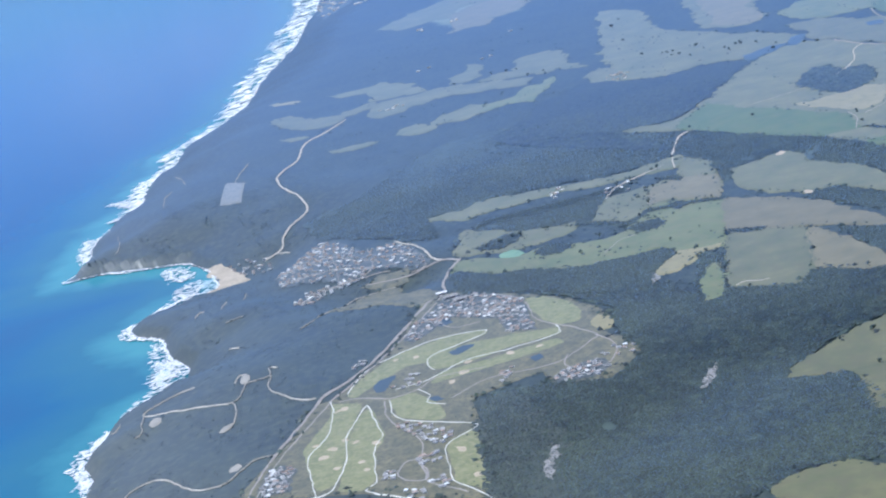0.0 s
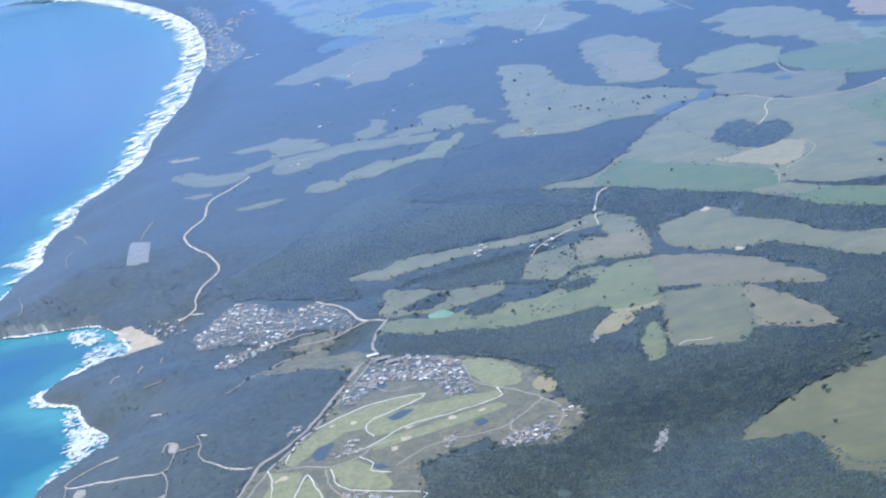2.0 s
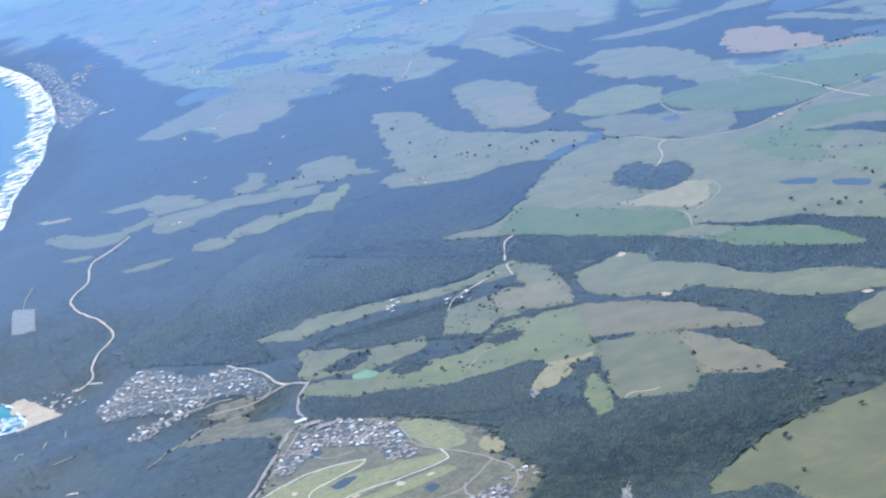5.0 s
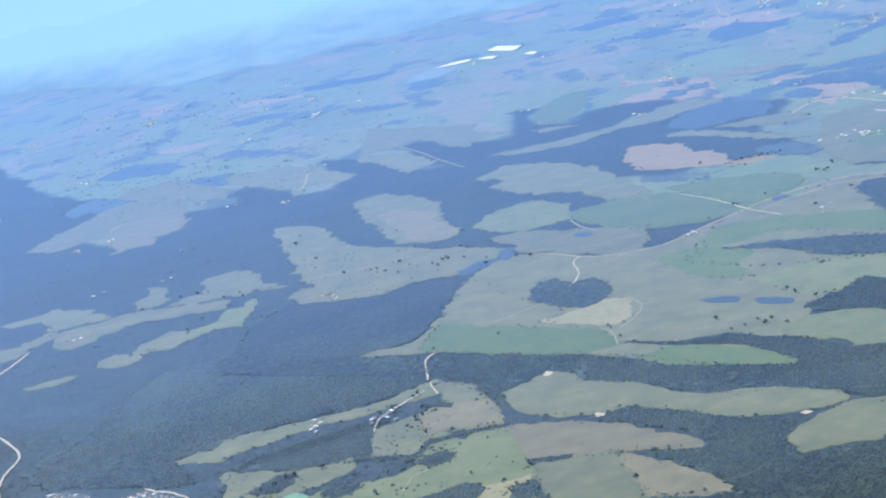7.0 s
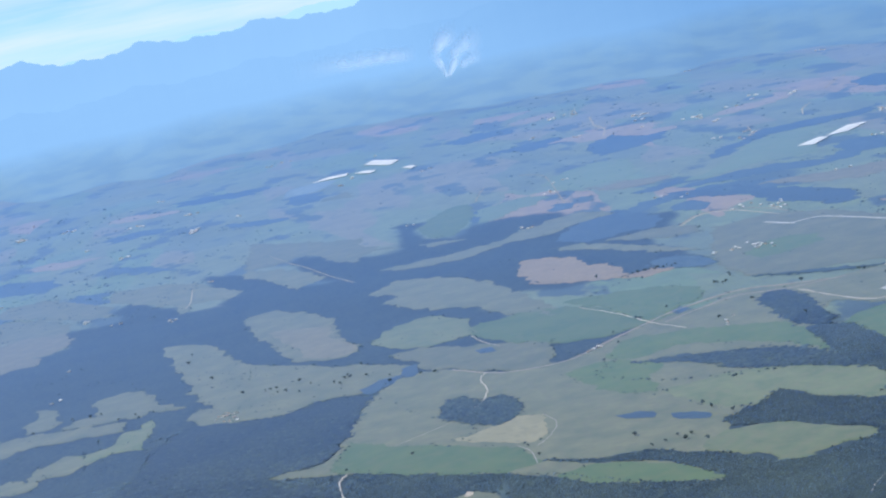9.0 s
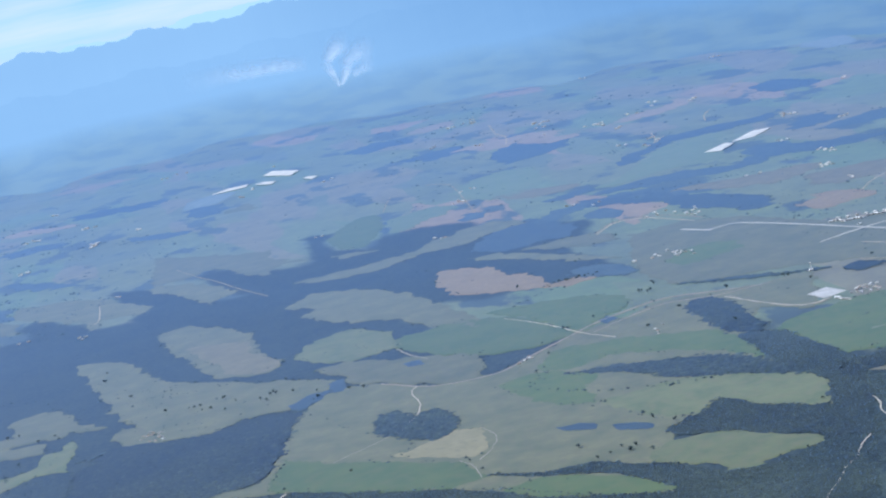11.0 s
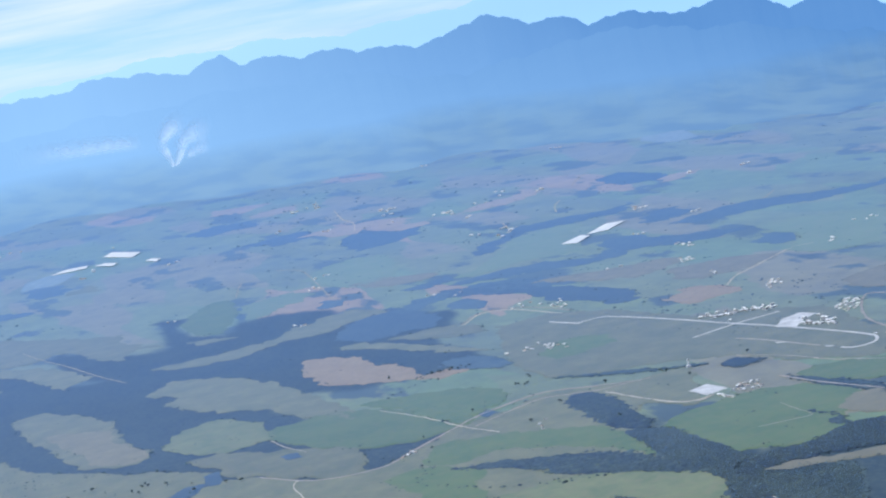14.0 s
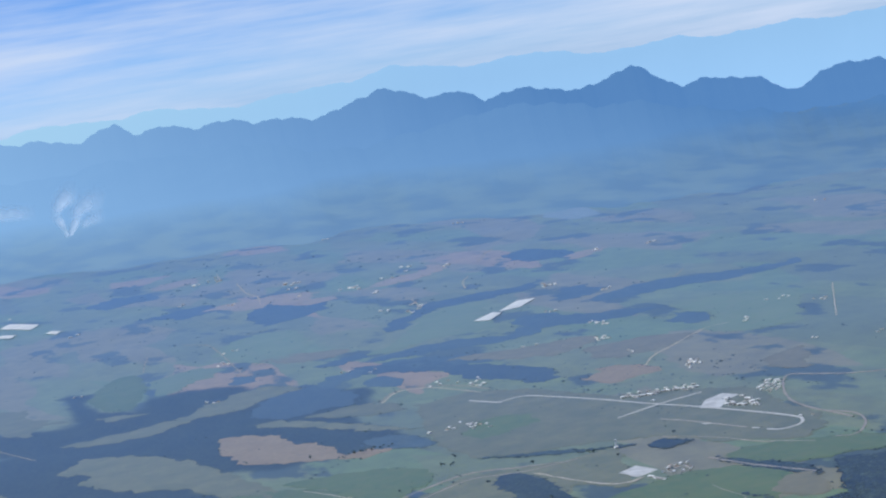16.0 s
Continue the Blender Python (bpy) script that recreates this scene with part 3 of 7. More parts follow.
def drape(name, label, category, material, pts, level=2, rough=1.0, skirt=1.0, group="", z=None, kind="structure", curl=0.35):
    TAKEN.append(pts)
    mid = np.mean(np.array(pts), 0)
    d = np.hypot(*mid)
    step = d / 300 if curl else d / 130
    ring = ragged(pts, step, rough * step * 0.22, curl)
    lo, hi = ring.min(0), ring.max(0)
    g = max(d / 150, np.sqrt((hi - lo).prod()) / 75)
    xs, ys = np.meshgrid(np.arange(lo[0], hi[0], g), np.arange(lo[1], hi[1], g))
    xs, ys = xs.ravel() + RNG.rand(xs.size) * g * 0.3, ys.ravel() + RNG.rand(ys.size) * g * 0.3
    keep = inside(xs, ys, [tuple(q) for q in ring]) & (to_line(xs, ys, [tuple(q) for q in ring] + [tuple(ring[0])]) > g * 0.4)
    co = [Vector(q) for q in ring] + [Vector(q) for q in zip(xs[keep], ys[keep])]
    n = len(ring)
    vs, _, fs, *_ = delaunay_2d_cdt(co, [], [list(range(n))], 1, 1e-4)
    a = np.array([tuple(q) for q in vs])
    zz = (height(a[:, 0], a[:, 1]) if z is None else np.full(len(a), z)) + lift(a[:, 0], a[:, 1], level)
    count = {}
    for f in fs:
        for i in range(len(f)):
            e = (f[i], f[(i + 1) % len(f)])
            count[e] = 1
    rim = [e for e in count if (e[1], e[0]) not in count]
    verts = [(*q, w) for q, w in zip(a, zz)]
    faces = [list(f) for f in fs]
    low, away = {}, {}
    for e in rim:
        k = a[e[1]] - a[e[0]]
        for q in e:
            away[q] = away.get(q, 0) + np.array((k[1], -k[0]))
    for e in rim:
        for q in e:
            if q not in low:
                low[q] = len(verts)
                out = away[q] / max(np.hypot(*away[q]), 1e-6) * skirt * d / 420
                verts.append((a[q][0] + out[0], a[q][1] + out[1], zz[q] - skirt * 0.8 * d / 900))
    faces += [(e[0], low[e[0]], low[e[1]], e[1]) for e in rim]
    return tagged(new(name, level_normals(mesh_of(name, verts, faces, material))), label, category, group, kind)


EDGES = []
SOWN = []


def field(label, material, pts, level=2):
    if level > 1:
        ring = ragged(pts, 2.4, 0.5)
        EDGES.append(ring[(waves(ring[:, 0], ring[:, 1], 11) > -0.05) & (RNG.rand(len(ring)) < 0.6)])
    SOWN.append([tuple(q) for q in pts])
    return drape("field", label, "field", material, pts, level + 0.8, 2.3, group=GRASS_GROUP)


def lawn(label, material, pts, level=2):
    if level == 1:
        for out in (0.4, 1.6, 3.0):
            ring = ragged(pts, 0.9, out)
            EDGES.append(ring[RNG.rand(len(ring)) < 0.16])
    return drape("golf_lawn", label, "lawn", material, pts, level, 0.5, group="golf course lawns")


def pond(label, material, pts):
    return drape("pond", label, "pond", material, pts, 4, 0.4)


def apron(label, material, pts):
    return drape("apron", label, "pavement", material, pts, 3, 0.05, curl=0.0)


def spline(pts, step):
    p = np.array(pts, float)
    p = np.vstack((2 * p[0] - p[1], p, 2 * p[-1] - p[-2]))
    res = []
    for i in range(1, len(p) - 2):
        p0, p1, p2, p3 = p[i - 1:i + 3]
        m = max(2, int(np.hypot(*(p2 - p1)) / step))
        for k in range(m):
            t = k / m
            res.append(0.5 * ((2 * p1) + (p2 - p0) * t + (2 * p0 - 5 * p1 + 4 * p2 - p3) * t * t + (3 * p1 - p0 - 3 * p2 + p3) * t ** 3))
    res.append(p[-2])
    return np.array(res)


WIDTH = 0.40


def ribbon(name, label, category, material, wide, pts, level=4.4, uneven=0.14, flat=None):
    c = spline(pts, 1.4 + np.hypot(*pts[0]) / 500)
    d = np.gradient(c, axis=0)
    nrm = np.stack((-d[:, 1], d[:, 0]), -1) / np.maximum(np.hypot(d[:, 0], d[:, 1]), 1e-6)[:, None]
    if name == "road":
        c = c + nrm * (0.45 * waves(c[:, 0], c[:, 1], 2.3) + 0.25 * waves(c[:, 1], c[:, 0], 0.9))[:, None]
    w = WIDTH * wide / 2 * (1 + uneven * RNG.randn(len(c)) + 2 * uneven * waves(c[:, 0], c[:, 1], 5))[:, None]
    lft, rgt = c + nrm * w, c - nrm * w
    zl, zr = height(lft[:, 0], lft[:, 1]), height(rgt[:, 0], rgt[:, 1])
    up = lift(c[:, 0], c[:, 1], level)
    zl, zr = (zl + up, zr + up) if flat is None else (flat + up, flat + up)
    m = len(c)
    v = [(*q, k) for q, k in zip(lft, zl)] + [(*q, k) for q, k in zip(rgt, zr)]
    v += [(*q, k - 0.45) for q, k in zip(c + nrm * w * 1.4, zl)] + [(*q, k - 0.45) for q, k in zip(c - nrm * w * 1.4, zr)]
    f = []
    for i in range(m - 1):
        f += [(i, m + i, m + i + 1, i + 1), (i, i + 1, 2 * m + i + 1, 2 * m + i), (m + i, 3 * m + i, 3 * m + i + 1, m + i + 1)]
    return tagged(new(name, level_normals(mesh_of(name, v, f, material))), label, category, kind="structure")


def road(label, material, wide, pts):
    return ribbon("road", label, "road", material, wide, pts)


def runway(label, material, wide, pts):
    return ribbon("runway", label, "runway", material, wide, pts, 5.0, 0.02)


def bunker(x, y, a):
    a = a * 0.6
    t = np.linspace(0, 2 * math.pi, 9)[:-1]
    turn = RNG.rand() * 0.8 - 0.4
    r = 1 + 0.25 * RNG.randn(8)
    px, py = a * r * np.cos(t), a * 1.1 * r * np.sin(t)
    drape("bunker", "pale sand bunker in the golf turf", "bunker", M_SAND, [(x + u * math.cos(turn) - w * math.sin(turn), y + u * math.sin(turn) + w * math.cos(turn)) for u, w in zip(px, py)], 3, 0.1, group="golf bunkers", kind="")


OCT_V = np.array([(1, 0, 0), (0, 1, 0), (-1, 0, 0), (0, -1, 0), (0, 0, 1), (0, 0, -1)], float)
OCT_F = np.array([(0, 1, 4), (1, 2, 4), (2, 3, 4), (3, 0, 4)])
ICO = bmesh.new()
bmesh.ops.create_icosphere(ICO, subdivisions=1, radius=1)
ICO_V = np.array([tuple(q.co) for q in ICO.verts])
ICO_F = np.array([[q.index for q in f.verts] for f in ICO.faces])
ICO.free()


def clumps(x, y, size, squash=0.17, level=-1.2):
    """Crowns as uneven lumps, one for each place."""
    n = len(x)
    s = size * (0.65 + 0.7 * RNG.rand(n))
    z = height(x, y) + lift(x, y, level) - 0.25 * smooth01(900, 1300, np.hypot(x, y))
    turn = RNG.rand(n) * 1.57
    squash = np.where(np.hypot(x, y) < 1000, squash, squash * 0.8)
    lump = OCT_V[None] * (1 + 0.25 * RNG.randn(n, len(OCT_V), 1))
    c, w = np.cos(turn)[:, None], np.sin(turn)[:, None]
    lump = np.stack((lump[..., 0] * c - lump[..., 1] * w, lump[..., 0] * w + lump[..., 1] * c, lump[..., 2]), -1)
    v = lump * np.stack((s, s, s * squash * (0.6 + 0.8 * RNG.rand(n))), -1)[:, None]
    v = v + np.stack((x, y, z + 0.05), -1)[:, None]
    f = OCT_F[None] + (np.arange(n) * len(OCT_V))[:, None, None]
    return v.reshape(-1, 3), f.reshape(-1, 3)


def scatter(pts, spacing, ragged_edge=1.0):
    p = np.array(pts)
    lo, hi = p.min(0), p.max(0)
    xs, ys = np.meshgrid(np.arange(lo[0], hi[0], spacing), np.arange(lo[1], hi[1], spacing))
    x = xs.ravel() + RNG.randn(xs.size) * spacing * 0.35
    y = ys.ravel() + RNG.randn(ys.size) * spacing * 0.35
    k = inside(x + RNG.randn(x.size) * spacing * ragged_edge * 0.5, y + RNG.randn(x.size) * spacing * ragged_edge * 0.5, [tuple(q) for q in p])
    return x[k], y[k]


def crowns(name, label, category, material, x, y, size, squash, level=-1.2, lean=0.05, group=""):
    """Many crowns as one spread, lit as the canopy is."""
    v, f = clumps(x, y, size, squash, level)
    me = bpy.data.meshes.new(name)
    me.vertices.add(len(v))
    me.vertices.foreach_set("co", v.ravel())
    me.loops.add(f.size)
    me.loops.foreach_set("vertex_index", f.ravel())
    me.polygons.add(len(f))
    me.polygons.foreach_set("loop_start", np.arange(0, f.size, 3))
    me.update(calc_edges=True)
    me.shade_smooth()
    up = np.tile(OCT_V, (len(x), 1)) * lean + np.array((0, 0, 1.0))
    me.normals_split_custom_set_from_vertices((up / np.linalg.norm(up, axis=1)[:, None]).tolist())
    me.materials.append(material)
    return tagged(new(name, me), label, category, group, "stuff")


def wood(label, pts, spacing, size):
    """A closed canopy under uneven crowns; far off the crowns stand wider apart."""
    far = np.hypot(*np.mean(np.array(pts), 0))
    # woods beyond 1250 m get the leaf colour with haze put in
    leaf = M_LEAF if far < 1250 else M_LEAF_HAZED
    small = not any(k in label for k in ("forest", "coastal bush", "valley wood", "belt"))
    level = 1.2 if far > 1400 else 4.2 if small else 1.4
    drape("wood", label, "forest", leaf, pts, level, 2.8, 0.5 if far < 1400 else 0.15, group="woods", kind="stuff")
    k = 0.34 if far < 1000 else 0.68 if far < 1400 else 1.0
    spacing, size = spacing * k, size * (0.44 if far < 1000 else 0.95 if far < 1400 else 0.9)
    x, y = scatter(pts, spacing)
    k = (waves(x, y, 7) + 0.6 * waves(x + 40, y, 3)) > -1.2
    if not small:
        for q in SOWN:
            k &= ~inside(x, y, q)
    rim = ragged(pts, spacing * 1.6, 1.3)
    rim = (rim + RNG.randn(len(rim), 2) * spacing * 0.5)[RNG.rand(len(rim)) < (1.0 if far < 1400 else 0.5)]
    x, y = np.concatenate((x[k], rim[:, 0])), np.concatenate((y[k], rim[:, 1]))
    bulk = np.concatenate((np.full(k.sum(), 1.0), np.where(RNG.rand(len(rim)) < 0.6, 1.0, 1.6)))
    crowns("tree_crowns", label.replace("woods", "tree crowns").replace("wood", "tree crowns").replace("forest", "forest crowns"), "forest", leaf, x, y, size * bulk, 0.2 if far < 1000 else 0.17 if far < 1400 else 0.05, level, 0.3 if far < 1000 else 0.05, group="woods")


def forest_crowns(spacing):
    """The open forest on the wild land beyond the coastal scrub."""
    x, y = scatter([(-480, 1130), (-480, 1900), (340, 1900), (340, 1130)], spacing)
    keep = inside(x, y, FOREST) & (shore(x, y) > 12) & (waves(x, y, 9) + waves(y + 30, x, 23) > -0.9)
    for q in SOWN:
        keep &= ~inside(x, y, q)
    x, y = x[keep], y[keep]
    crowns("forest_crowns", "dark tree crowns of the wide hazy forest", "forest", M_LEAF, x, y, 1.7 * np.hypot(x, y) / 1300, 0.07, -3.0, group="woods")


def pasture_trees(spots):
    """Loose trees and bushes dotted over open grazing land: outline, spacing."""
    xs, ys = [], []
    for pts, spacing in spots:
        x, y = scatter(pts, spacing, 2.0)
        k = RNG.rand(len(x)) < 0.35 + 0.35 * waves(x, y, 21)
        n = k.sum()
        for _ in range(3):
            q = RNG.rand(n) < 0.6
            xs.append(x[k][q] + RNG.randn(q.sum()) * 2.6)
            ys.append(y[k][q] + RNG.randn(q.sum()) * 2.6)
    x, y = np.concatenate(xs), np.concatenate(ys)
    d = np.hypot(x, y)
    for k, leaf, label in ((d < 1350, M_LEAF, "dark loose trees and bushes dotted over pastures"), (d >= 1350, M_LEAF_HAZED, "hazy loose trees dotted over far pastures")):
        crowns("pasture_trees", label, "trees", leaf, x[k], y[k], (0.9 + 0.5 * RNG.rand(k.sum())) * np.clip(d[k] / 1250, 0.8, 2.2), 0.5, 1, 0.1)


def part(name, verts, faces, material, parent, label=""):
    ob = new(name, mesh_of(name, verts, faces, material))
    ob.parent = parent
    return tagged(ob, label)


def box(x0, y0, z0, x1, y1, z1):
    v = [(x, y, z) for z in (z0, z1) for x, y in ((x0, y0), (x1, y0), (x1, y1), (x0, y1))]
    return v, [(3, 2, 1, 0), (4, 5, 6, 7), (0, 1, 5, 4), (1, 2, 6, 5), (2, 3, 7, 6), (3, 0, 4, 7)]


def gable(l, w, z0, rise, over):
    a, b = l / 2 + over, w / 2 + over
    v = [(-a, -b, z0), (a, -b, z0), (a, b, z0), (-a, b, z0), (-a, 0, z0 + rise), (a, 0, z0 + rise)]
    return v, [(0, 1, 5, 4), (2, 3, 4, 5), (0, 4, 3), (1, 2, 5), (3, 2, 1, 0)]


def hip(l, w, z0, rise, over):
    a, b = l / 2 + over, w / 2 + over
    v = [(-a, -b, z0), (a, -b, z0), (a, b, z0), (-a, b, z0), (-a * 0.4, 0, z0 + rise), (a * 0.4, 0, z0 + rise)]
    return v, [(0, 1, 5, 4), (2, 3, 4, 5), (0, 4, 3), (1, 2, 5), (3, 2, 1, 0)]


def house_kind(l, w, tall, roof, shape, label):
    e = new("house")
    tagged(e, label, "house")
    part("wall", *box(-l / 2, -w / 2, -0.6, l / 2, w / 2, tall), M_WALL, e)
    part("roof", *shape(l, w, tall, 0.2, 0.08), roof, e)
    v, f = box(l * 0.1, -w / 2 - 0.4, -0.6, l * 0.42, -w / 2, tall * 0.8)
    part("wing", v, f, M_WALL, e)
    return e


KINDS = []


def house_kinds():
    for l, w, tall, roof, shape, label in (
            (1.8, 1.25, 0.32, M_ROOF_W, gable, "white house with a pale pitched roof"),
            (1.9, 1.25, 0.3, M_ROOF_G, hip, "pale house with a grey hipped roof"),
            (1.7, 1.2, 0.36, M_ROOF_T, hip, "pale house with a brown tiled roof"),
            (2.2, 1.4, 0.42, M_ROOF_W, hip, "large white house with a pale roof"),
            (1.8, 1.25, 0.32, M_ROOF_G, gable, "small house with a dark grey roof"),
            (1.9, 1.15, 0.36, M_ROOF_T, gable, "pale house with a brown gabled roof")):
        KINDS.append((l, w, tall, roof, shape, label))


house_kinds()
FIRST = {}
PLOTS = []


def street_rows(pts, gap):
    """Places side by side along gently curving streets."""
    p = np.array(pts)
    c, r = p.mean(0), np.hypot(*(p - p.mean(0)).T).max()
    u, w = np.meshgrid(np.arange(-r, r, gap * 0.86), np.arange(-r, r, gap * 1.16))
    u, w = u.ravel() + RNG.randn(u.size) * gap * 0.26, w.ravel() + RNG.randn(u.size) * gap * 0.2
    w = w + gap * 1.6 * waves(u + c[0], w + c[1], gap * 3.2)
    x, y = c[0] + u * 0.94 - w * 0.34, c[1] + u * 0.34 + w * 0.94
    k = inside(x, y, [tuple(q) for q in p])
    return x[k], y[k]


def houses(place, count, pts):
    p = np.array(pts)
    TAKEN.append(pts)
    area = 0.5 * abs(np.dot(p[:, 0], np.roll(p[:, 1], 1)) - np.dot(p[:, 1], np.roll(p[:, 0], 1)))
    gap = max(1.6, math.sqrt(area / count) * 0.98)
    x, y = street_rows(pts, gap) if count > 30 else scatter(pts, gap, 0.4)
    if count > 100 and "town" in place or count > 40 and "estate" in place:
        drape("house_plots", "grey-brown house plots with gardens and lanes", "plots", M_TERR, pts, 3.4 if "estate" in place else 1.2, 1.6, 0.5)
    for i in RNG.permutation(len(x))[:count]:
        q = int(RNG.randint(6) if place != "estate houses" else RNG.choice((0, 1, 1, 4, 4, 2, 5)))
        PLOTS.append((math.hypot(x[i], y[i]), place, q, x[i], y[i], RNG.choice((20, 35, 50, 110, 125)) + RNG.randn() * 12))


def settle_houses():
    """The three hundred nearest as houses of their own, the far ones as one spread of buildings."""
    far = ([], [], [])
    for n, (d, place, q, x, y, turn) in enumerate(sorted(PLOTS)):
        m = pose(x, y, h(x, y) + 0.15 * d / 900, 0, 0, turn)
        l, w, tall, roof, shape, label = KINDS[q]
        if n >= 300:
            k = 1.0 if d < 1300 else 1.5 if d < 2000 else 2.4
            l, w, tall, roof = l * k, w * k, tall * math.sqrt(k), M_ROOF_W if d > 1300 and n % 5 < 3 else roof
            for (v, f), k in ((box(-l / 2, -w / 2, -0.6, l / 2, w / 2, tall), 0), (shape(l, w, tall, 0.2, 0.08), 1 + (0 if roof == M_ROOF_W else 1 if roof == M_ROOF_G else 2))):
                o = len(far[0])
                far[0].extend(tuple(m @ Vector(c)) for c in v)
                far[1].extend(tuple(i + o for i in g) for g in f)
                far[2].extend([k] * len(f))
        elif q not in FIRST:
            FIRST[q] = house_kind(l, w, tall, roof, shape, label)
            FIRST[q].matrix_basis = m
            FIRST[q]["group"] = place
        else:
            copy_thing(FIRST[q], m)["group"] = place
    me = mesh_of("far_houses", far[0], far[1], M_WALL)
    for k in (M_ROOF_W, M_ROOF_G, M_ROOF_T):
        me.materials.append(k)
    me.polygons.foreach_set("material_index", far[2])
    tagged(new("far_houses", me), "spread of small pale houses with mixed roofs", "houses", kind="stuff")


def hangar(x, y, l, w, tall, turn, name="hangar", label="pale metal airfield building with a low pitched roof", group="airport buildings"):
    if name == "hangar":
        l, w, tall = l * (0.55 + 0.35 * RNG.rand()), w * (0.55 + 0.35 * RNG.rand()), tall * 0.7
    e = new(name)
    tagged(e, label, "building", group)
    e.matrix_basis = pose(x, y, h(x, y) + 0.3, 0, 0, turn)
    part("wall", *box(-l / 2, -w / 2, -0.8, l / 2, w / 2, tall * 0.7), M_WALL, e)
    part("roof", *gable(l, w, tall * 0.7, tall * 0.3, 0.15), M_ROOF_W if RNG.rand() < 0.6 else M_ROOF_G, e)
    v, f = box(-l * 0.3, -w / 2 - 0.06, -0.5, l * 0.3, -w / 2, tall * 0.55)
    part("door", v, f, M_ROOF_G, e)


def tube(r0, r1, z0, z1, n=12):
    v = [(r * math.cos(2 * math.pi * i / n), r * math.sin(2 * math.pi * i / n), z) for r, z in ((r0, z0), (r1, z1)) for i in range(n)]
    return v, [(i, (i + 1) % n, n + (i + 1) % n, n + i) for i in range(n)] + [tuple(range(n, 2 * n)), tuple(range(n - 1, -1, -1))]


def boulders(label, pts, spacing, size):
    """Pale rock debris on a bed of scree."""
    c = np.mean(np.array(pts), 0)
    pts = [(c[0] + 0.5 * (x - c[0]), c[1] + 0.85 * (y - c[1])) for x, y in pts]
    drape("scree", label, "rocks", M_SCREE, pts, 5.2, 2.0, 0.5, kind="stuff")
    x, y = scatter(pts, spacing)
    v, f = clumps(x, y, size, 0.6, 5.2)
    tagged(new("boulders", mesh_of("boulders", v, f, M_SCREE)), label.replace("scree", "boulders"), "rocks", kind="stuff")


def hedge_trees(count):
    """Dark trees strung along the field boundaries of the far farmland."""
    az, d = np.radians(RNG.rand(count * 14) * 62 - 16), 950 + 2600 * RNG.rand(count * 14) ** 1.3
    x, y = HOME[0] + d * np.sin(az), HOME[1] + d * np.cos(az)
    k = (np.abs(waves(x, y, 55) - 0.2 * waves(y, x, 23)) < 0.035) & (shore(x, y) > 120)
    x, y = x[k][:count], y[k][:count]
    crowns("hedge_trees", "dark hedgerow trees dotted along far field edges", "trees", M_LEAF, x, y, 1.4, 0.45, 0.5, 0.1)


def edge_bushes():
    """Ragged trees and bushes where the fields meet the wild land."""
    p = np.concatenate(EDGES)
    p = p[np.hypot(p[:, 0], p[:, 1]) < 1700]
    x, y = p[:, 0] + RNG.randn(len(p)) * 1.4, p[:, 1] + RNG.randn(len(p)) * 2.4
    crowns("edge_bushes", "dark bushes along the ragged field edges", "bushes", M_LEAF, x, y, 0.4 + 1.15 * RNG.rand(len(x)) ** 2, 0.6, 0.5, 0.1)


def bush_scrub(count):
    """Single bushes and low trees over the wild land between fields and woods."""
    az, d = np.radians(RNG.rand(count) * 44 - 26), 430 + 950 * RNG.rand(count) ** 0.7
    x, y = HOME[0] + d * np.sin(az), HOME[1] + d * np.cos(az)
    s = shore(x, y)
    k = (s > 9) & (y < 1170 - 0.5 * np.maximum(x, 0)) & (waves(x, y, 6) + waves(y + 30, x, 17) > -0.35)
    x, y = x[k], y[k]
    free = np.ones(len(x), bool)
    for pts in TAKEN:
        free &= ~inside(x, y, [tuple(q) for q in pts])
    x, y = x[free], y[free]
    crowns("bush_scrub", "dense dark coastal scrub with single low trees", "bushes", M_LEAF, x, y, 0.52 * (0.7 + np.hypot(x, y) / 2000), 0.13, -1.2, 0.12)


def control_tower(x, y):
    e = new("control_tower")
    tagged(e, "tall slim white airfield tower with a wider top", "tower")
    e.matrix_basis = pose(x, y, h(x, y) + 0.3) @ Matrix.Diagonal((0.5, 0.5, 0.5, 1))
    part("shaft", *tube(0.7, 0.6, -0.8, 8.0), M_WALL, e)
    part("cabin", *tube(1.1, 1.4, 8.0, 9.6), M_ROOF_G, e, "dark glazed cabin")
    part("roof", *tube(1.5, 1.2, 9.6, 10.1), M_ROOF_W, e)
    part("base_building", *box(-3, -1.6, -0.8, 3, 1.6, 1.4), M_WALL, e)


TREE = {}


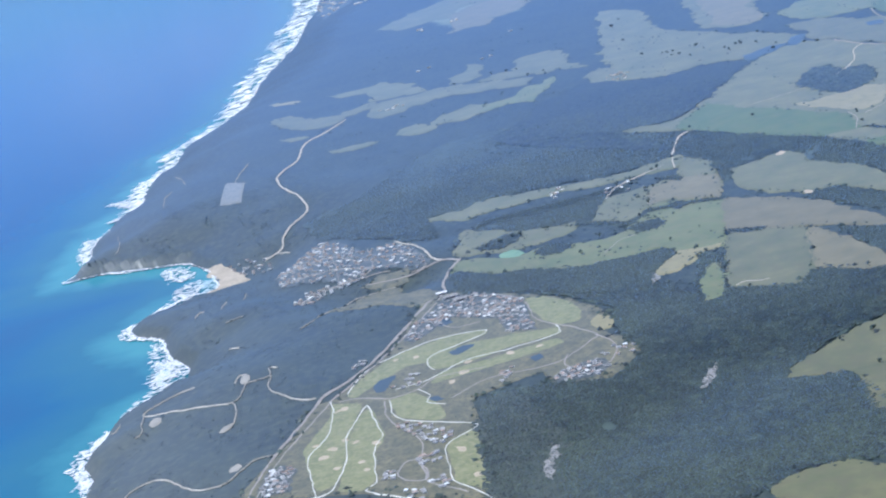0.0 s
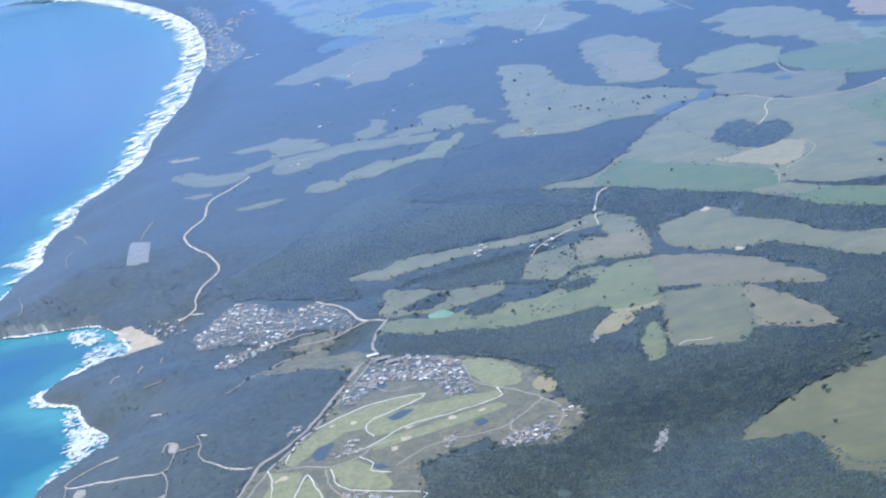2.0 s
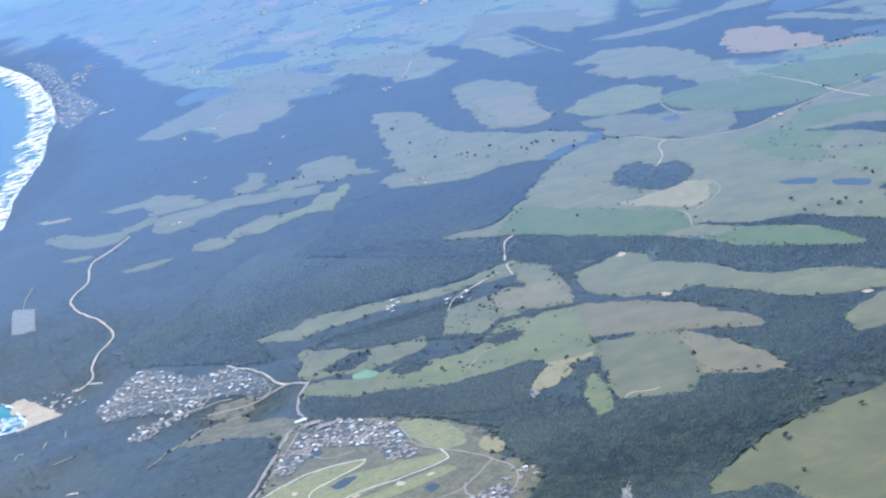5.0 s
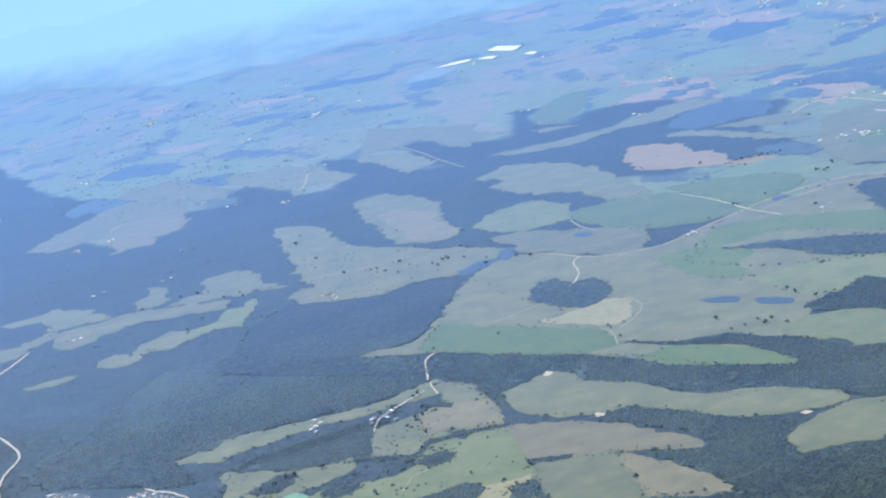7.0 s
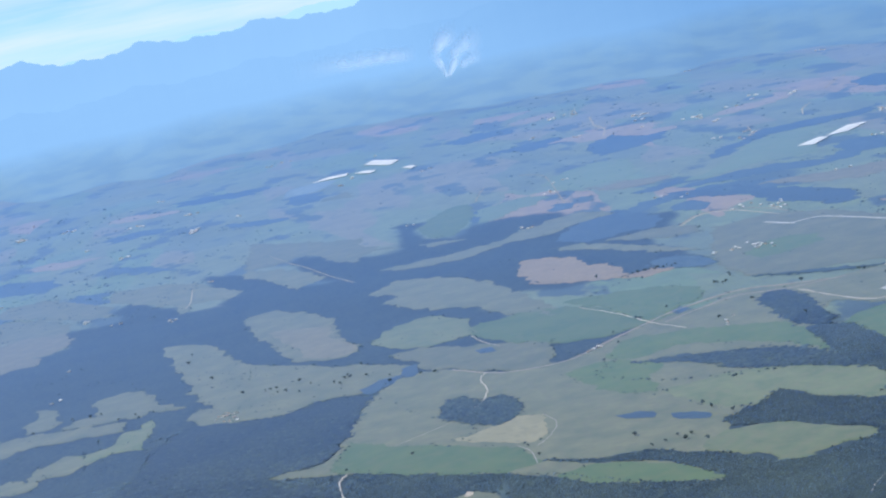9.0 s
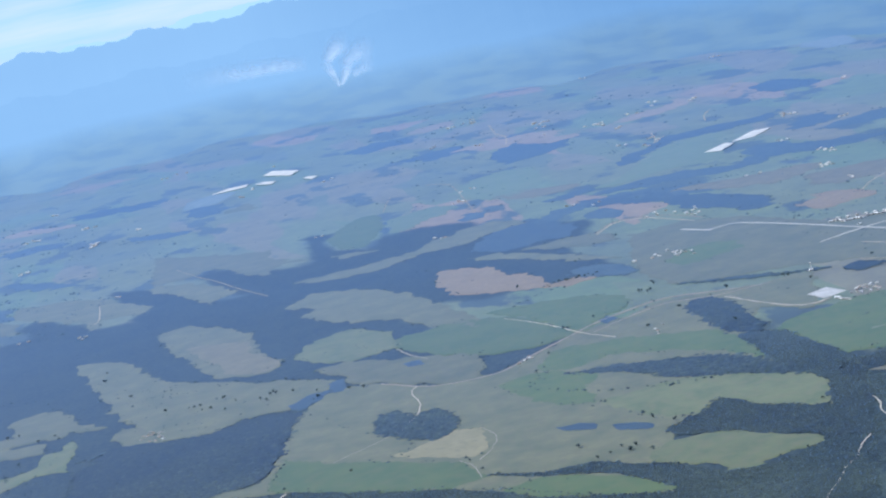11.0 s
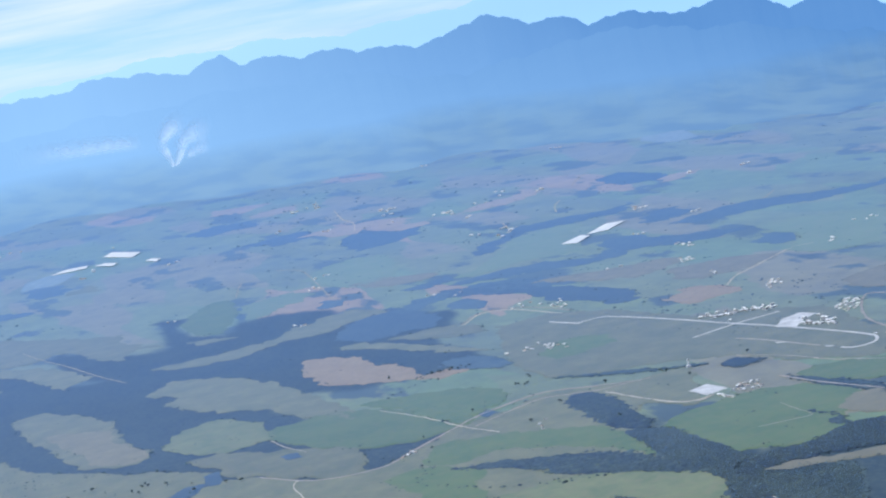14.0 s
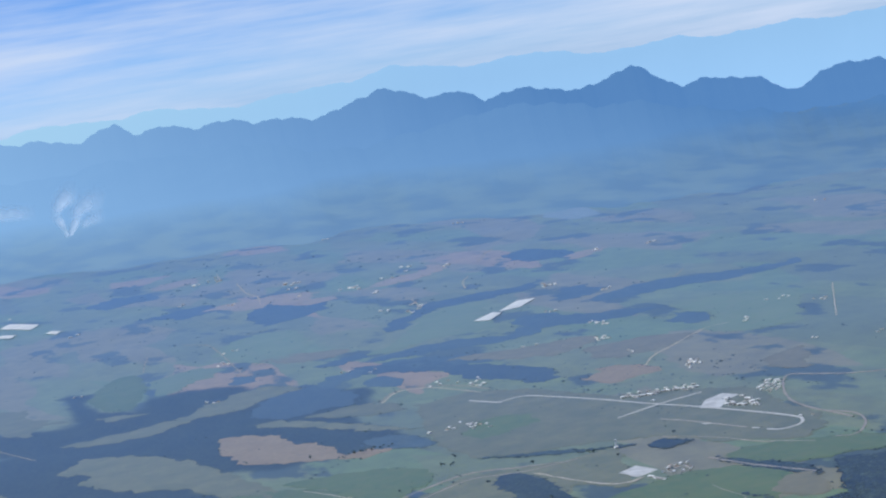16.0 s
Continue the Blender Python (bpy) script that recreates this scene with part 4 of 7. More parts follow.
def field_tree(x, y):
    m = pose(x, y, h(x, y) + 0.1, 0, 0, RNG.rand() * 360) @ Matrix.Diagonal((*([0.4 + 0.35 * RNG.rand()] * 3), 1))
    q = RNG.randint(4)
    if q not in TREE:
        e = new("tree")
        tagged(e, "dark green rounded tree standing in a pasture", "tree", "single trees")
        part("trunk", *tube(0.22, 0.12, -0.5, 1.2, 6), M_TRUNK, e)
        vs, fs = [], []
        for k in range(9):
            c = np.array((RNG.randn() * 0.75, RNG.randn() * 0.75, 1.5 + RNG.rand() * 1.0))
            o = len(vs)
            lump = ICO_V * (1 + 0.3 * RNG.randn(len(ICO_V), 1)) * (0.5 + 0.4 * RNG.rand())
            vs += (lump + c).tolist()
            fs += (ICO_F + o).tolist()
        crown = part("crown", vs, fs, M_LEAF, e)
        crown.data.shade_smooth()
        up = np.tile(ICO_V, (9, 1)) * 0.15 + np.array((0, 0, 1.0))
        crown.data.normals_split_custom_set_from_vertices((up / np.linalg.norm(up, axis=1)[:, None]).tolist())
        e.matrix_basis = m
        TREE[q] = e
    else:
        c = copy_thing(TREE[q], m)
        c.matrix_basis = m


def tunnels(label, material, pts):
    """Rows of half-round tunnels side by side within the outline."""
    p = np.array(pts)
    d = np.hypot(*p.mean(0))
    u = np.array((1.0, 0.25)) / np.hypot(1, 0.25)
    nrm = np.array((-u[1], u[0]))
    lo, hi = (p @ nrm).min(), (p @ nrm).max()
    wide = min(3.0, max(1.5, (hi - lo) / 26))
    e = new("greenhouse")
    tagged(e, label, "greenhouse", "greenhouses")
    c = p.mean(0)
    e.matrix_basis = pose(c[0], c[1], h(*c) + 0.2)
    b = lo + wide / 2
    while b < hi:
        ts = []
        for (ax0, ay0), (bx0, by0) in zip(p, np.roll(p, -1, 0)):
            s0, s1 = np.array((ax0, ay0)) @ nrm - b, np.array((bx0, by0)) @ nrm - b
            if s0 * s1 < 0:
                k = s0 / (s0 - s1)
                ts.append(np.array((ax0 + k * (bx0 - ax0), ay0 + k * (by0 - ay0))) @ u)
        if len(ts) >= 2 and max(ts) - min(ts) > wide:
            t0, t1 = min(ts), max(ts)
            vs = []
            for t in (t0, t1):
                for i in range(7):
                    w = math.pi * i / 6
                    q = u * t + nrm * (b + math.cos(w) * wide * 0.47)
                    vs.append((q[0] - c[0], q[1] - c[1], math.sin(w) * wide * 0.26 + 0.12 * d / 900))
            part("tunnel", vs, [(i, i + 1, i + 8, i + 7) for i in range(6)] + [tuple(range(6, -1, -1)), tuple(range(7, 14))], material, e)
        b += wide



# pastures and fields of the plateau
field("narrow grey-green pasture strip between dark woods", M_PAST, [(-183.7, 902.2), (-164.9, 903.9), (-160.6, 916.6), (-134.9, 915.4), (-107.9, 915.8), (-76.4, 917.1), (-57.9, 930.6), (-48.6, 935.3), (-49.8, 911.7), (-75.2, 905.9), (-107.8, 903.4), (-132.8, 898.5), (-151.6, 890.3), (-161.9, 880.6)])
field("sloping grey-green pasture beside the farm track", M_PAST, [(-90.8, 832.6), (-86.6, 873), (-64.4, 882.5), (-46.6, 891.7), (-48.9, 929), (-33.7, 909.5), (-29.5, 880.3), (-29.8, 835.4), (-49.3, 845.4), (-64.8, 837.4), (-72.3, 818.8)])
field("ploughed brown-grey field on the ridge", M_FALLOW, [(-63.2, 876.9), (-47, 885.3), (-29.8, 877.2), (-29.8, 835.4), (-52.1, 845.5), (-62.7, 840.8)], level=3)
field("large light green pasture above the wooded gorge", M_GRASS, [(-69.8, 812.2), (-60.6, 839.1), (-49.6, 840.5), (-28.7, 828.5), (-28.2, 752.4), (-40, 753), (-49.9, 752.2), (-54, 765.2), (-64.1, 764.1), (-71.7, 761.2), (-86.8, 753.8), (-104.2, 762.7), (-118.1, 767.6), (-125.1, 792.9), (-114.8, 798.9), (-99.1, 796.9), (-83.5, 794.9), (-71.4, 804.2)])
field("pale dry pasture at the edge of the wood", M_PAST, [(-159.9, 864), (-132.1, 839.6), (-109.9, 832.3), (-98.5, 835.4), (-100.4, 820.5), (-115, 807.9), (-130.8, 805.6), (-155.4, 812.9)])
field("green pasture beside the estate road", M_GRASS, [(-152.2, 805.2), (-133, 794.2), (-118.5, 785.9), (-96.7, 759.5), (-104.2, 758.8), (-119.3, 768.4), (-132.1, 768.9), (-145.1, 773.6), (-155.1, 793)])
field("grey-brown stubble field with straight edges", M_FALLOW, [(-27.8, 829.7), (-6.1, 814.2), (-10.4, 764.9), (-26, 771.2)])
field("wide pale stubble field on the plateau", M_FALLOW, [(-5.6, 813.8), (14.8, 793.9), (39.6, 747.3), (39.7, 734.5), (22.8, 747.7), (7, 756), (-9.6, 765.1)])
field("grey-green ploughed field above the wooded gorge", M_PAST, [(-25.7, 769.2), (-9.4, 762.4), (6.9, 755.2), (8.3, 699.4), (1, 680.3), (-11.9, 683.5), (-26.8, 690.6), (-26.5, 720.8)])
field("tan fallow field with ragged edge", M_FALLOW, [(7.6, 754.7), (20.5, 732.8), (30.5, 709.5), (40, 682.8), (26.6, 681.9), (13.9, 691.9), (8, 694.6)])
field("tan bare slope at the head of the gorge", M_TAN, [(-51.7, 755.1), (-40, 753), (-28.4, 750.9), (-40.6, 745.3), (-43.9, 733.5), (-54.1, 723.9), (-59.7, 729.3)], level=3)
field("bright green clearing among trees", M_GRASS, [(-38.3, 714.3), (-32.5, 726.8), (-27.4, 706.6), (-30.1, 680.8), (-36.9, 678.6), (-39, 693.3)])
field("long grey-green pasture between wooded valleys", M_PAST, [(-21.7, 882.8), (-9.5, 888.4), (5.1, 901.2), (30.7, 864.7), (49.7, 815.7), (61.8, 801.4), (82.9, 794.4), (106.8, 764.7), (106.8, 750.4), (98.8, 748.5), (77.8, 751.9), (58.9, 763.2), (43.2, 789.5), (27.6, 811.2), (11.6, 809.9), (-3.9, 824.8), (-18.2, 843.1)])
field("broad olive pasture with scattered bushes", M_PAST, [(-9.6, 594.9), (-4.4, 610.8), (12.7, 627.2), (26.8, 635.4), (42.9, 643.1), (58.1, 647.8), (72.7, 646.7), (41.9, 523.5), (17.6, 537.9), (14.9, 572.5), (12.2, 591.1), (-0.8, 595.2)])
field("grey-green pasture beyond a wooded gully", M_PAST, [(72.7, 724.4), (84.5, 735), (105.1, 745.6), (120.6, 742.4), (136.2, 737.2), (117.6, 691.2), (104.1, 698.8), (85.4, 702.9), (70.5, 703.2)])
field("olive pasture on the near gorge rim", M_PAST, [(-17.8, 492.6), (-9.1, 498.1), (4.5, 500.5), (15.2, 493.7), (26.3, 488.9), (23.1, 463.2), (-5.7, 474.9), (-16.5, 485.3)])
field("wide green farmland plateau crossed by the road", M_PAST, [(-85.4, 1020.2), (-56.8, 1020.3), (-41.6, 1037.9), (-15.9, 1121.2), (-2.9, 1157.7), (24.3, 1185.4), (51.1, 1167.5), (77.8, 1121.5), (112.3, 1113.7), (155.9, 1135.7), (202, 1159.6), (250, 1182.6), (311, 1154.9), (344.8, 1151.4), (301.2, 1059.5), (280.9, 1095.3), (255.4, 1062.2), (234.2, 981.3), (240.2, 931.4), (212.8, 874.1), (180.7, 933.4), (160.6, 914.4), (140.4, 909.8), (135.4, 888.1), (111.6, 863.1), (108.5, 831), (105.3, 815.6), (84.3, 833.5), (66.9, 848.5), (27.3, 912.2), (8.4, 933.5), (-42.5, 988.9)], level=1)
field("green cultivated field beside the wood", M_GREEN, [(-50, 1000.9), (-33.2, 1050.5), (-12.3, 1017.5), (21.3, 977.8), (42.1, 947.2), (44.1, 913.7), (27.6, 913.6), (2.8, 935.7), (-37.1, 983.9)])
field("tan maize stubble field", M_TAN, [(16.1, 998), (36.5, 1003.2), (52.3, 1015.2), (69.7, 1006.5), (61, 966.6), (50.6, 950.7), (30.5, 976.8)])
field("bright green strip field along the wood", M_GREEN, [(46.5, 885.1), (67.6, 887.5), (93.1, 859.2), (107.9, 829.5), (107.5, 817.6), (96.9, 822.4), (78.1, 840), (56.5, 860.8)])
field("light green pasture surrounded by woods", M_GRASS, [(114.8, 872), (135.4, 888.1), (159.3, 880.8), (171.1, 859.7), (185.9, 834.4), (181, 820.7), (163.6, 822.7), (151, 819.3), (147.3, 811), (136.6, 818.2), (135.6, 836.4), (121.8, 851.8)])
field("dark green cultivated field by the road", M_GREEN, [(104.7, 1086.1), (133.1, 1085.3), (157.2, 1049.6), (139.8, 1028.3), (130.4, 989.7), (108.7, 1026.9)])
field("pale green rounded pasture hill", M_GRASS, [(134.6, 992.4), (175.7, 986.4), (205.9, 978.1), (234.1, 924), (213.7, 875.9), (189, 901), (160.4, 921.8), (143.2, 942.6)])
field("deep green pivot field", M_GREEN, [(83.8, 1266), (102.2, 1293.4), (144.8, 1294.3), (173.1, 1244.9), (181.3, 1192.4), (183.9, 1163.7), (158, 1155.1), (126.7, 1165.7), (98.3, 1205.8)])
field("green field along the main road", M_GREEN, [(161.7, 1293.7), (200.9, 1280.9), (233.7, 1251.2), (240.7, 1212.3), (210.5, 1184.2), (185.5, 1166.1), (174.2, 1245.8)])
field("light green field beyond the dam", M_GRASS, [(21.8, 1323.8), (46.3, 1355.6), (74.7, 1367.9), (94.7, 1321), (86.3, 1262.1), (57.2, 1255.1), (32.6, 1275.4)])
field("green field south of the main road", M_GREEN, [(133.9, 1094), (158.5, 1132), (188.4, 1119.9), (216.7, 1094.5), (241.1, 1062.8), (238.4, 1022.5), (232.8, 974.5), (222.2, 1017.3), (200.6, 1051.9), (175.7, 1082.8), (147.6, 1074.2)])
field("reddish brown ploughed field", M_BROWN, [(180, 1507), (196.9, 1493.4), (216.6, 1457.9), (212.7, 1410.8), (222, 1410.3), (226.1, 1362.3), (218.8, 1324.3), (201.9, 1342.2), (181.7, 1366.4), (162.3, 1396.7), (165.6, 1446.8)])
field("reddish brown tongue of ploughed land", M_BROWN, [(218.8, 1324.3), (239.6, 1333.4), (260, 1327.3), (250.2, 1311.7), (226.9, 1308.1)])
field("pale dry pasture dotted with bushes", M_PAST, [(-121, 1513), (-86.5, 1478.2), (-77.7, 1412.6), (-65.2, 1354.7), (-26.4, 1290.1), (23.8, 1225.3), (28.6, 1208.6), (15.5, 1178.6), (-7.9, 1173.3), (-36.3, 1182.9), (-60.1, 1168), (-87.8, 1183.5), (-101.9, 1244.8), (-109.5, 1312.9), (-116.8, 1415.6)])
field("tan harvested field by the airfield", M_BROWN, [(451.9, 1380.1), (479.3, 1403.4), (497.8, 1398), (505.5, 1370.2), (501, 1341.1), (479.6, 1344.6), (457.2, 1341.8), (448.8, 1363.5)])
field("dark green crop field near the airfield", M_GREEN, [(247.4, 1017.6), (271.9, 1041.2), (308.7, 1050.5), (345, 1050.7), (367.7, 1035.3), (370.7, 992.6), (361.5, 963.1), (340.1, 965.8), (325.9, 937.3), (300.8, 919.7), (275, 940.9), (246, 957.9), (240.2, 991.5)])
field("bare brown field corner", M_FALLOW, [(343.6, 970.9), (365.2, 990.5), (377.5, 985.3), (374.9, 962.6), (360.5, 943.2), (347, 948.4)], level=3)
field("green crop field along the river", M_GREEN, [(374.2, 1063.8), (398.2, 1074.2), (447.5, 1029.9), (463.8, 1010.8), (442.3, 983.9), (423.7, 998.8), (395.1, 1009.5), (378.6, 1033.1)])
field("dry airfield grass", M_PAST, [(330, 1444.6), (381.3, 1444.1), (412.8, 1392.8), (430.9, 1296.2), (477, 1249.6), (495.9, 1203.7), (477.3, 1149.3), (473.2, 1104.8), (457.6, 1071.4), (428.4, 1055.5), (401.4, 1091.9), (384.3, 1147.6), (350.5, 1180.5), (308, 1199.5), (277.3, 1225.8), (278.5, 1295.3)], level=1)
field("green field beside the farm", M_GREEN, [(307.2, 1307.8), (342.2, 1331.6), (364.9, 1309.7), (355.7, 1282.7), (326.3, 1270.8), (302, 1277.3)])
field("pale upper pasture with ragged edges", M_PAST, [(-351, 1694), (-334, 1757), (-311, 1804), (-288, 1872), (-258, 1875), (-224, 1830), (-205, 1761), (-207, 1705), (-240, 1735), (-273, 1746), (-276, 1684), (-292, 1689), (-302, 1679), (-323, 1674)])
field("brown fallow field near the coast", M_FALLOW, [(-260, 1574), (-277, 1692), (-263, 1733), (-241, 1743), (-208, 1716), (-200, 1651), (-215, 1623), (-229, 1626), (-230, 1582), (-248, 1583)])
field("pale pasture tongue above the coast", M_PAST, [(-337, 1371), (-314, 1372), (-301, 1374), (-294, 1388), (-267, 1354), (-243, 1305), (-246, 1296), (-260, 1301), (-277, 1298), (-287, 1307), (-297, 1348), (-320, 1350)])
field("pale pasture above the winding road", M_PAST, [(-367, 1308), (-351, 1303), (-329, 1276), (-306, 1269), (-300, 1283), (-289, 1297), (-281, 1301), (-282, 1275), (-296, 1255), (-304, 1230), (-320, 1231), (-346, 1257), (-361, 1286)])
field("narrow dry pasture strip with farmsteads", M_PAST, [(-273, 1228), (-281, 1274), (-275, 1288), (-259, 1291), (-246, 1291), (-234, 1299), (-220, 1292), (-203, 1284), (-185, 1275), (-168, 1267), (-159, 1253), (-162, 1237), (-183, 1242), (-200, 1247), (-217, 1256), (-233, 1254), (-244, 1242), (-255, 1229), (-266, 1221)])
field("small pale pasture patch among trees", M_PAST, [(-226, 1307), (-227, 1334), (-219, 1347), (-220, 1377), (-210, 1370), (-204, 1324), (-209, 1303), (-222, 1306)])
field("pale pasture with a long tongue", M_PAST, [(-201, 1288), (-187, 1305), (-176, 1303), (-179, 1339), (-173, 1361), (-156, 1363), (-144, 1349), (-134, 1310), (-136, 1294), (-120, 1259), (-135, 1268), (-143, 1277), (-145, 1263), (-160, 1274), (-173, 1276), (-185, 1277)])
field("light pasture at the forest edge", M_GRASS, [(-185, 1170), (-189, 1191), (-176, 1196), (-164, 1206), (-162, 1228), (-150, 1228), (-142, 1246), (-142, 1207), (-150, 1192), (-149, 1172), (-163, 1179), (-174, 1177)])
field("grey-green pasture at the forest edge", M_PAST, [(-241, 1149), (-243, 1167), (-232, 1173), (-221, 1157), (-214, 1190), (-196, 1202), (-188, 1194), (-183, 1168), (-196, 1155), (-211, 1158), (-219, 1139), (-232, 1141)])
field("small pale grassy clearing in the bush", M_PAST, [(-285, 1140), (-277, 1145), (-267, 1146), (-254, 1141), (-258, 1133), (-269, 1132), (-276, 1126)])
field("thin pale clearing in the forest", M_PAST, [(-155, 1084), (-143, 1090), (-132, 1082), (-121, 1085), (-123, 1077), (-136, 1076), (-146, 1073)])
field("sandy patch above the coast", M_TAN, [(-387, 1381), (-375, 1380), (-359, 1371), (-362, 1363), (-375, 1367)])
field("scrubby pale patch above the coast", M_PAST, [(-338, 1213), (-327, 1211), (-315, 1198), (-322, 1195)])
field("brown-grey bare field enclosed by woods", M_FALLOW, [(-40, 1459), (-28, 1460), (-1, 1436), (7, 1410), (1, 1378), (11, 1320), (7, 1303), (-10, 1298), (-23, 1321), (-30, 1380)], level=3)
field("grey-green pasture enclosed by woods", M_PAST, [(-47, 1561), (-26, 1555), (0, 1508), (11, 1451), (7, 1410), (5, 1356), (13, 1316), (4, 1293), (-13, 1297), (-31, 1313), (-40, 1357), (-41, 1413), (-48, 1463), (-52, 1519)])
field("ragged pasture with a curved farm road", M_PAST, [(-165, 1840), (-156, 1920), (-131, 1895), (-94, 1869), (-65, 1794), (-39, 1710), (-56, 1686), (-83, 1714), (-99, 1664), (-101, 1710), (-128, 1772)])
field("ragged pasture with dark trees", M_PAST, [(-282, 1930), (-267, 1980), (-228, 1977), (-192, 1887), (-162, 1801), (-167, 1751), (-197, 1778), (-225, 1834)])
field("pale pasture with ragged wooded edge", M_PAST, [(-1, 2026), (26, 1967), (59, 1915), (97, 1867), (91, 1823), (101, 1774), (116, 1745), (92, 1757), (70, 1721), (58, 1750), (51, 1800), (30, 1857), (20, 1846), (5, 1820), (-23, 1854)])
field("pasture patch in the valley woods", M_PAST, [(-26, 1833), (2, 1796), (21, 1746), (34, 1671), (16, 1658), (3, 1638), (-5, 1698), (-15, 1755), (-31, 1789)])
field("bright green triangular field", M_GREEN, [(153, 1828), (174, 1887), (194, 1929), (227, 1941), (219, 1864), (192, 1782), (169, 1735), (153, 1761)])
field("long pale field between wood strips", M_PAST, [(79, 1639), (113, 1637), (149, 1640), (193, 1643), (248, 1683), (284, 1690), (306, 1639), (273, 1625), (225, 1608), (196, 1618), (154, 1597), (114, 1597), (89, 1621)])
field("thin pale strip in the woods", M_PAST, [(132, 1732), (155, 1723), (177, 1693), (164, 1694), (141, 1712)])
field("olive pasture between woods", M_PAST, [(53, 1516), (80, 1553), (113, 1523), (136, 1459), (146, 1394), (152, 1289), (143, 1258), (121, 1305), (111, 1364), (82, 1391), (57, 1462), (70, 1479)])
field("pale pasture beside the dam", M_PAST, [(27, 1256), (50, 1253), (75, 1224), (118, 1178), (98, 1107), (58, 1160), (37, 1196), (36, 1217)])
field("small clearing in the stream wood", M_PAST, [(-48, 1112), (-41, 1121), (-32, 1117), (-34, 1100), (-43, 1097)])
field("small clearing with farmhouses", M_PAST, [(-113, 1210), (-104, 1226), (-92, 1202), (-88, 1181), (-102, 1173), (-113, 1173)])
field("rough verge along the main road", M_PAST, [(94, 1095), (148, 1135), (199, 1168), (223, 1165), (210, 1143), (159, 1113), (112, 1083)], level=1)
field("pale field tongue above the ploughed land", M_PAST, [(213, 1529), (236, 1515), (260, 1469), (277, 1411), (292, 1355), (269, 1391), (245, 1456), (229, 1493)])
field("pale dry field beyond the wood strip", M_PAST, [(257, 1503), (285, 1508), (311, 1496), (325, 1468), (318, 1439), (293, 1450), (272, 1474)])
field("reddish ploughed far field", M_BROWN_HAZED, [(429, 2345), (469, 2359), (488, 2355), (518, 2350), (548, 2332), (569, 2281), (525, 2234), (505, 2289), (471, 2234), (450, 2263)])
field("reddish ploughed far field", M_BROWN_HAZED, [(511, 2216), (535, 2220), (571, 2224), (538, 2177), (509, 2169)])
field("reddish ploughed far field", M_BROWN_HAZED, [(459, 2716), (501, 2767), (544, 2757), (529, 2693), (484, 2678)])
field("reddish ploughed far field", M_BROWN_HAZED, [(601, 2220), (653, 2258), (693, 2258), (738, 2302), (731, 2249), (678, 2204), (631, 2207)])
field("reddish bare far field", M_BROWN_HAZED, [(833, 2096), (870, 2117), (895, 2094), (852, 2067), (823, 2061)])
field("reddish bare far field", M_BROWN_HAZED, [(816, 3119), (897, 3205), (926, 3238), (853, 3133)])
field("reddish bare far field", M_BROWN_HAZED, [(-62, 3167), (-15, 3197), (49, 3157), (80, 3108), (39, 3089), (-19, 3099)])
field("reddish bare far field", M_BROWN_HAZED, [(-158, 2657), (-124, 2686), (-84, 2637), (-45, 2585), (-77, 2584), (-126, 2602)])
field("reddish bare far field", M_BROWN_HAZED, [(-152, 4437), (-95, 4491), (-30, 4505), (-56, 4342), (-112, 4281)])
field("reddish bare far field", M_BROWN_HAZED, [(-260, 2298), (-231, 2308), (-195, 2274), (-170, 2250), (-194, 2226), (-229, 2225)])
field("bright green far valley field", M_GREEN_HAZED, [(402, 1726), (447, 1761), (493, 1818), (534, 1883), (575, 1906), (610, 1907), (622, 1879), (569, 1819), (539, 1715), (498, 1720), (463, 1727), (422, 1716)])
field("green far field on a slope", M_GREEN_HAZED, [(668, 1593), (709, 1597), (741, 1568), (768, 1525), (678, 1398), (639, 1398), (618, 1419), (617, 1462), (646, 1484), (667, 1512)])
field("green far field by the farm lane", M_GREEN_HAZED, [(313, 1923), (346, 2000), (395, 2027), (427, 1998), (412, 1911), (373, 1828), (327, 1821)])
field("green far field", M_GREEN_HAZED, [(227, 1874), (254, 1882), (288, 1881), (293, 1829), (263, 1809), (218, 1774), (209, 1795)])
field("bare brown-grey strip beside the river wood", M_FALLOW, [(252, 906), (269, 905), (314, 885), (334, 877), (327, 868), (307, 875), (263, 895)])
field("purple-brown heath field", M_FALLOW, [(558, 1287), (586, 1297), (605, 1295), (557, 1228), (547, 1256)])
field("tan stubble field in the plain", M_FALLOW, [(431, 1600), (462, 1591), (490, 1577), (525, 1566), (555, 1545), (532, 1513), (488, 1495), (460, 1540)])
field("tan stubble field in the plain", M_FALLOW, [(328, 1841), (358, 1839), (388, 1817), (408, 1789), (383, 1762), (345, 1784)])
field("tan dry field near the airfield", M_FALLOW, [(515, 1493), (547, 1489), (587, 1479), (602, 1448), (559, 1424), (517, 1418), (501, 1447)])
field("pale dry far field", M_PAST, [(145, 2265), (114, 2289), (143, 2336), (152, 2327)])
field("rough olive grass slope below the town", M_ROUGH, [(-212.1, 769.1), (-203.5, 797.7), (-186.7, 801), (-169.2, 774.8), (-155.3, 744.7), (-161.4, 737), (-175.8, 746.1), (-193.2, 752.9)])
field("olive grass patch beside the town road", M_ROUGH, [(-205.1, 808.6), (-198.5, 813.4), (-183.4, 815.9), (-182.7, 802.8), (-192.7, 802.6)])
drape("sand_pit", "small bare pale sand pit at the wood edge", "sand pit", M_SAND, [(1.3, 897.4), (4.5, 901.8), (6.3, 897.6), (3.3, 893.2)], 5, 0.3, 0.5, kind="")
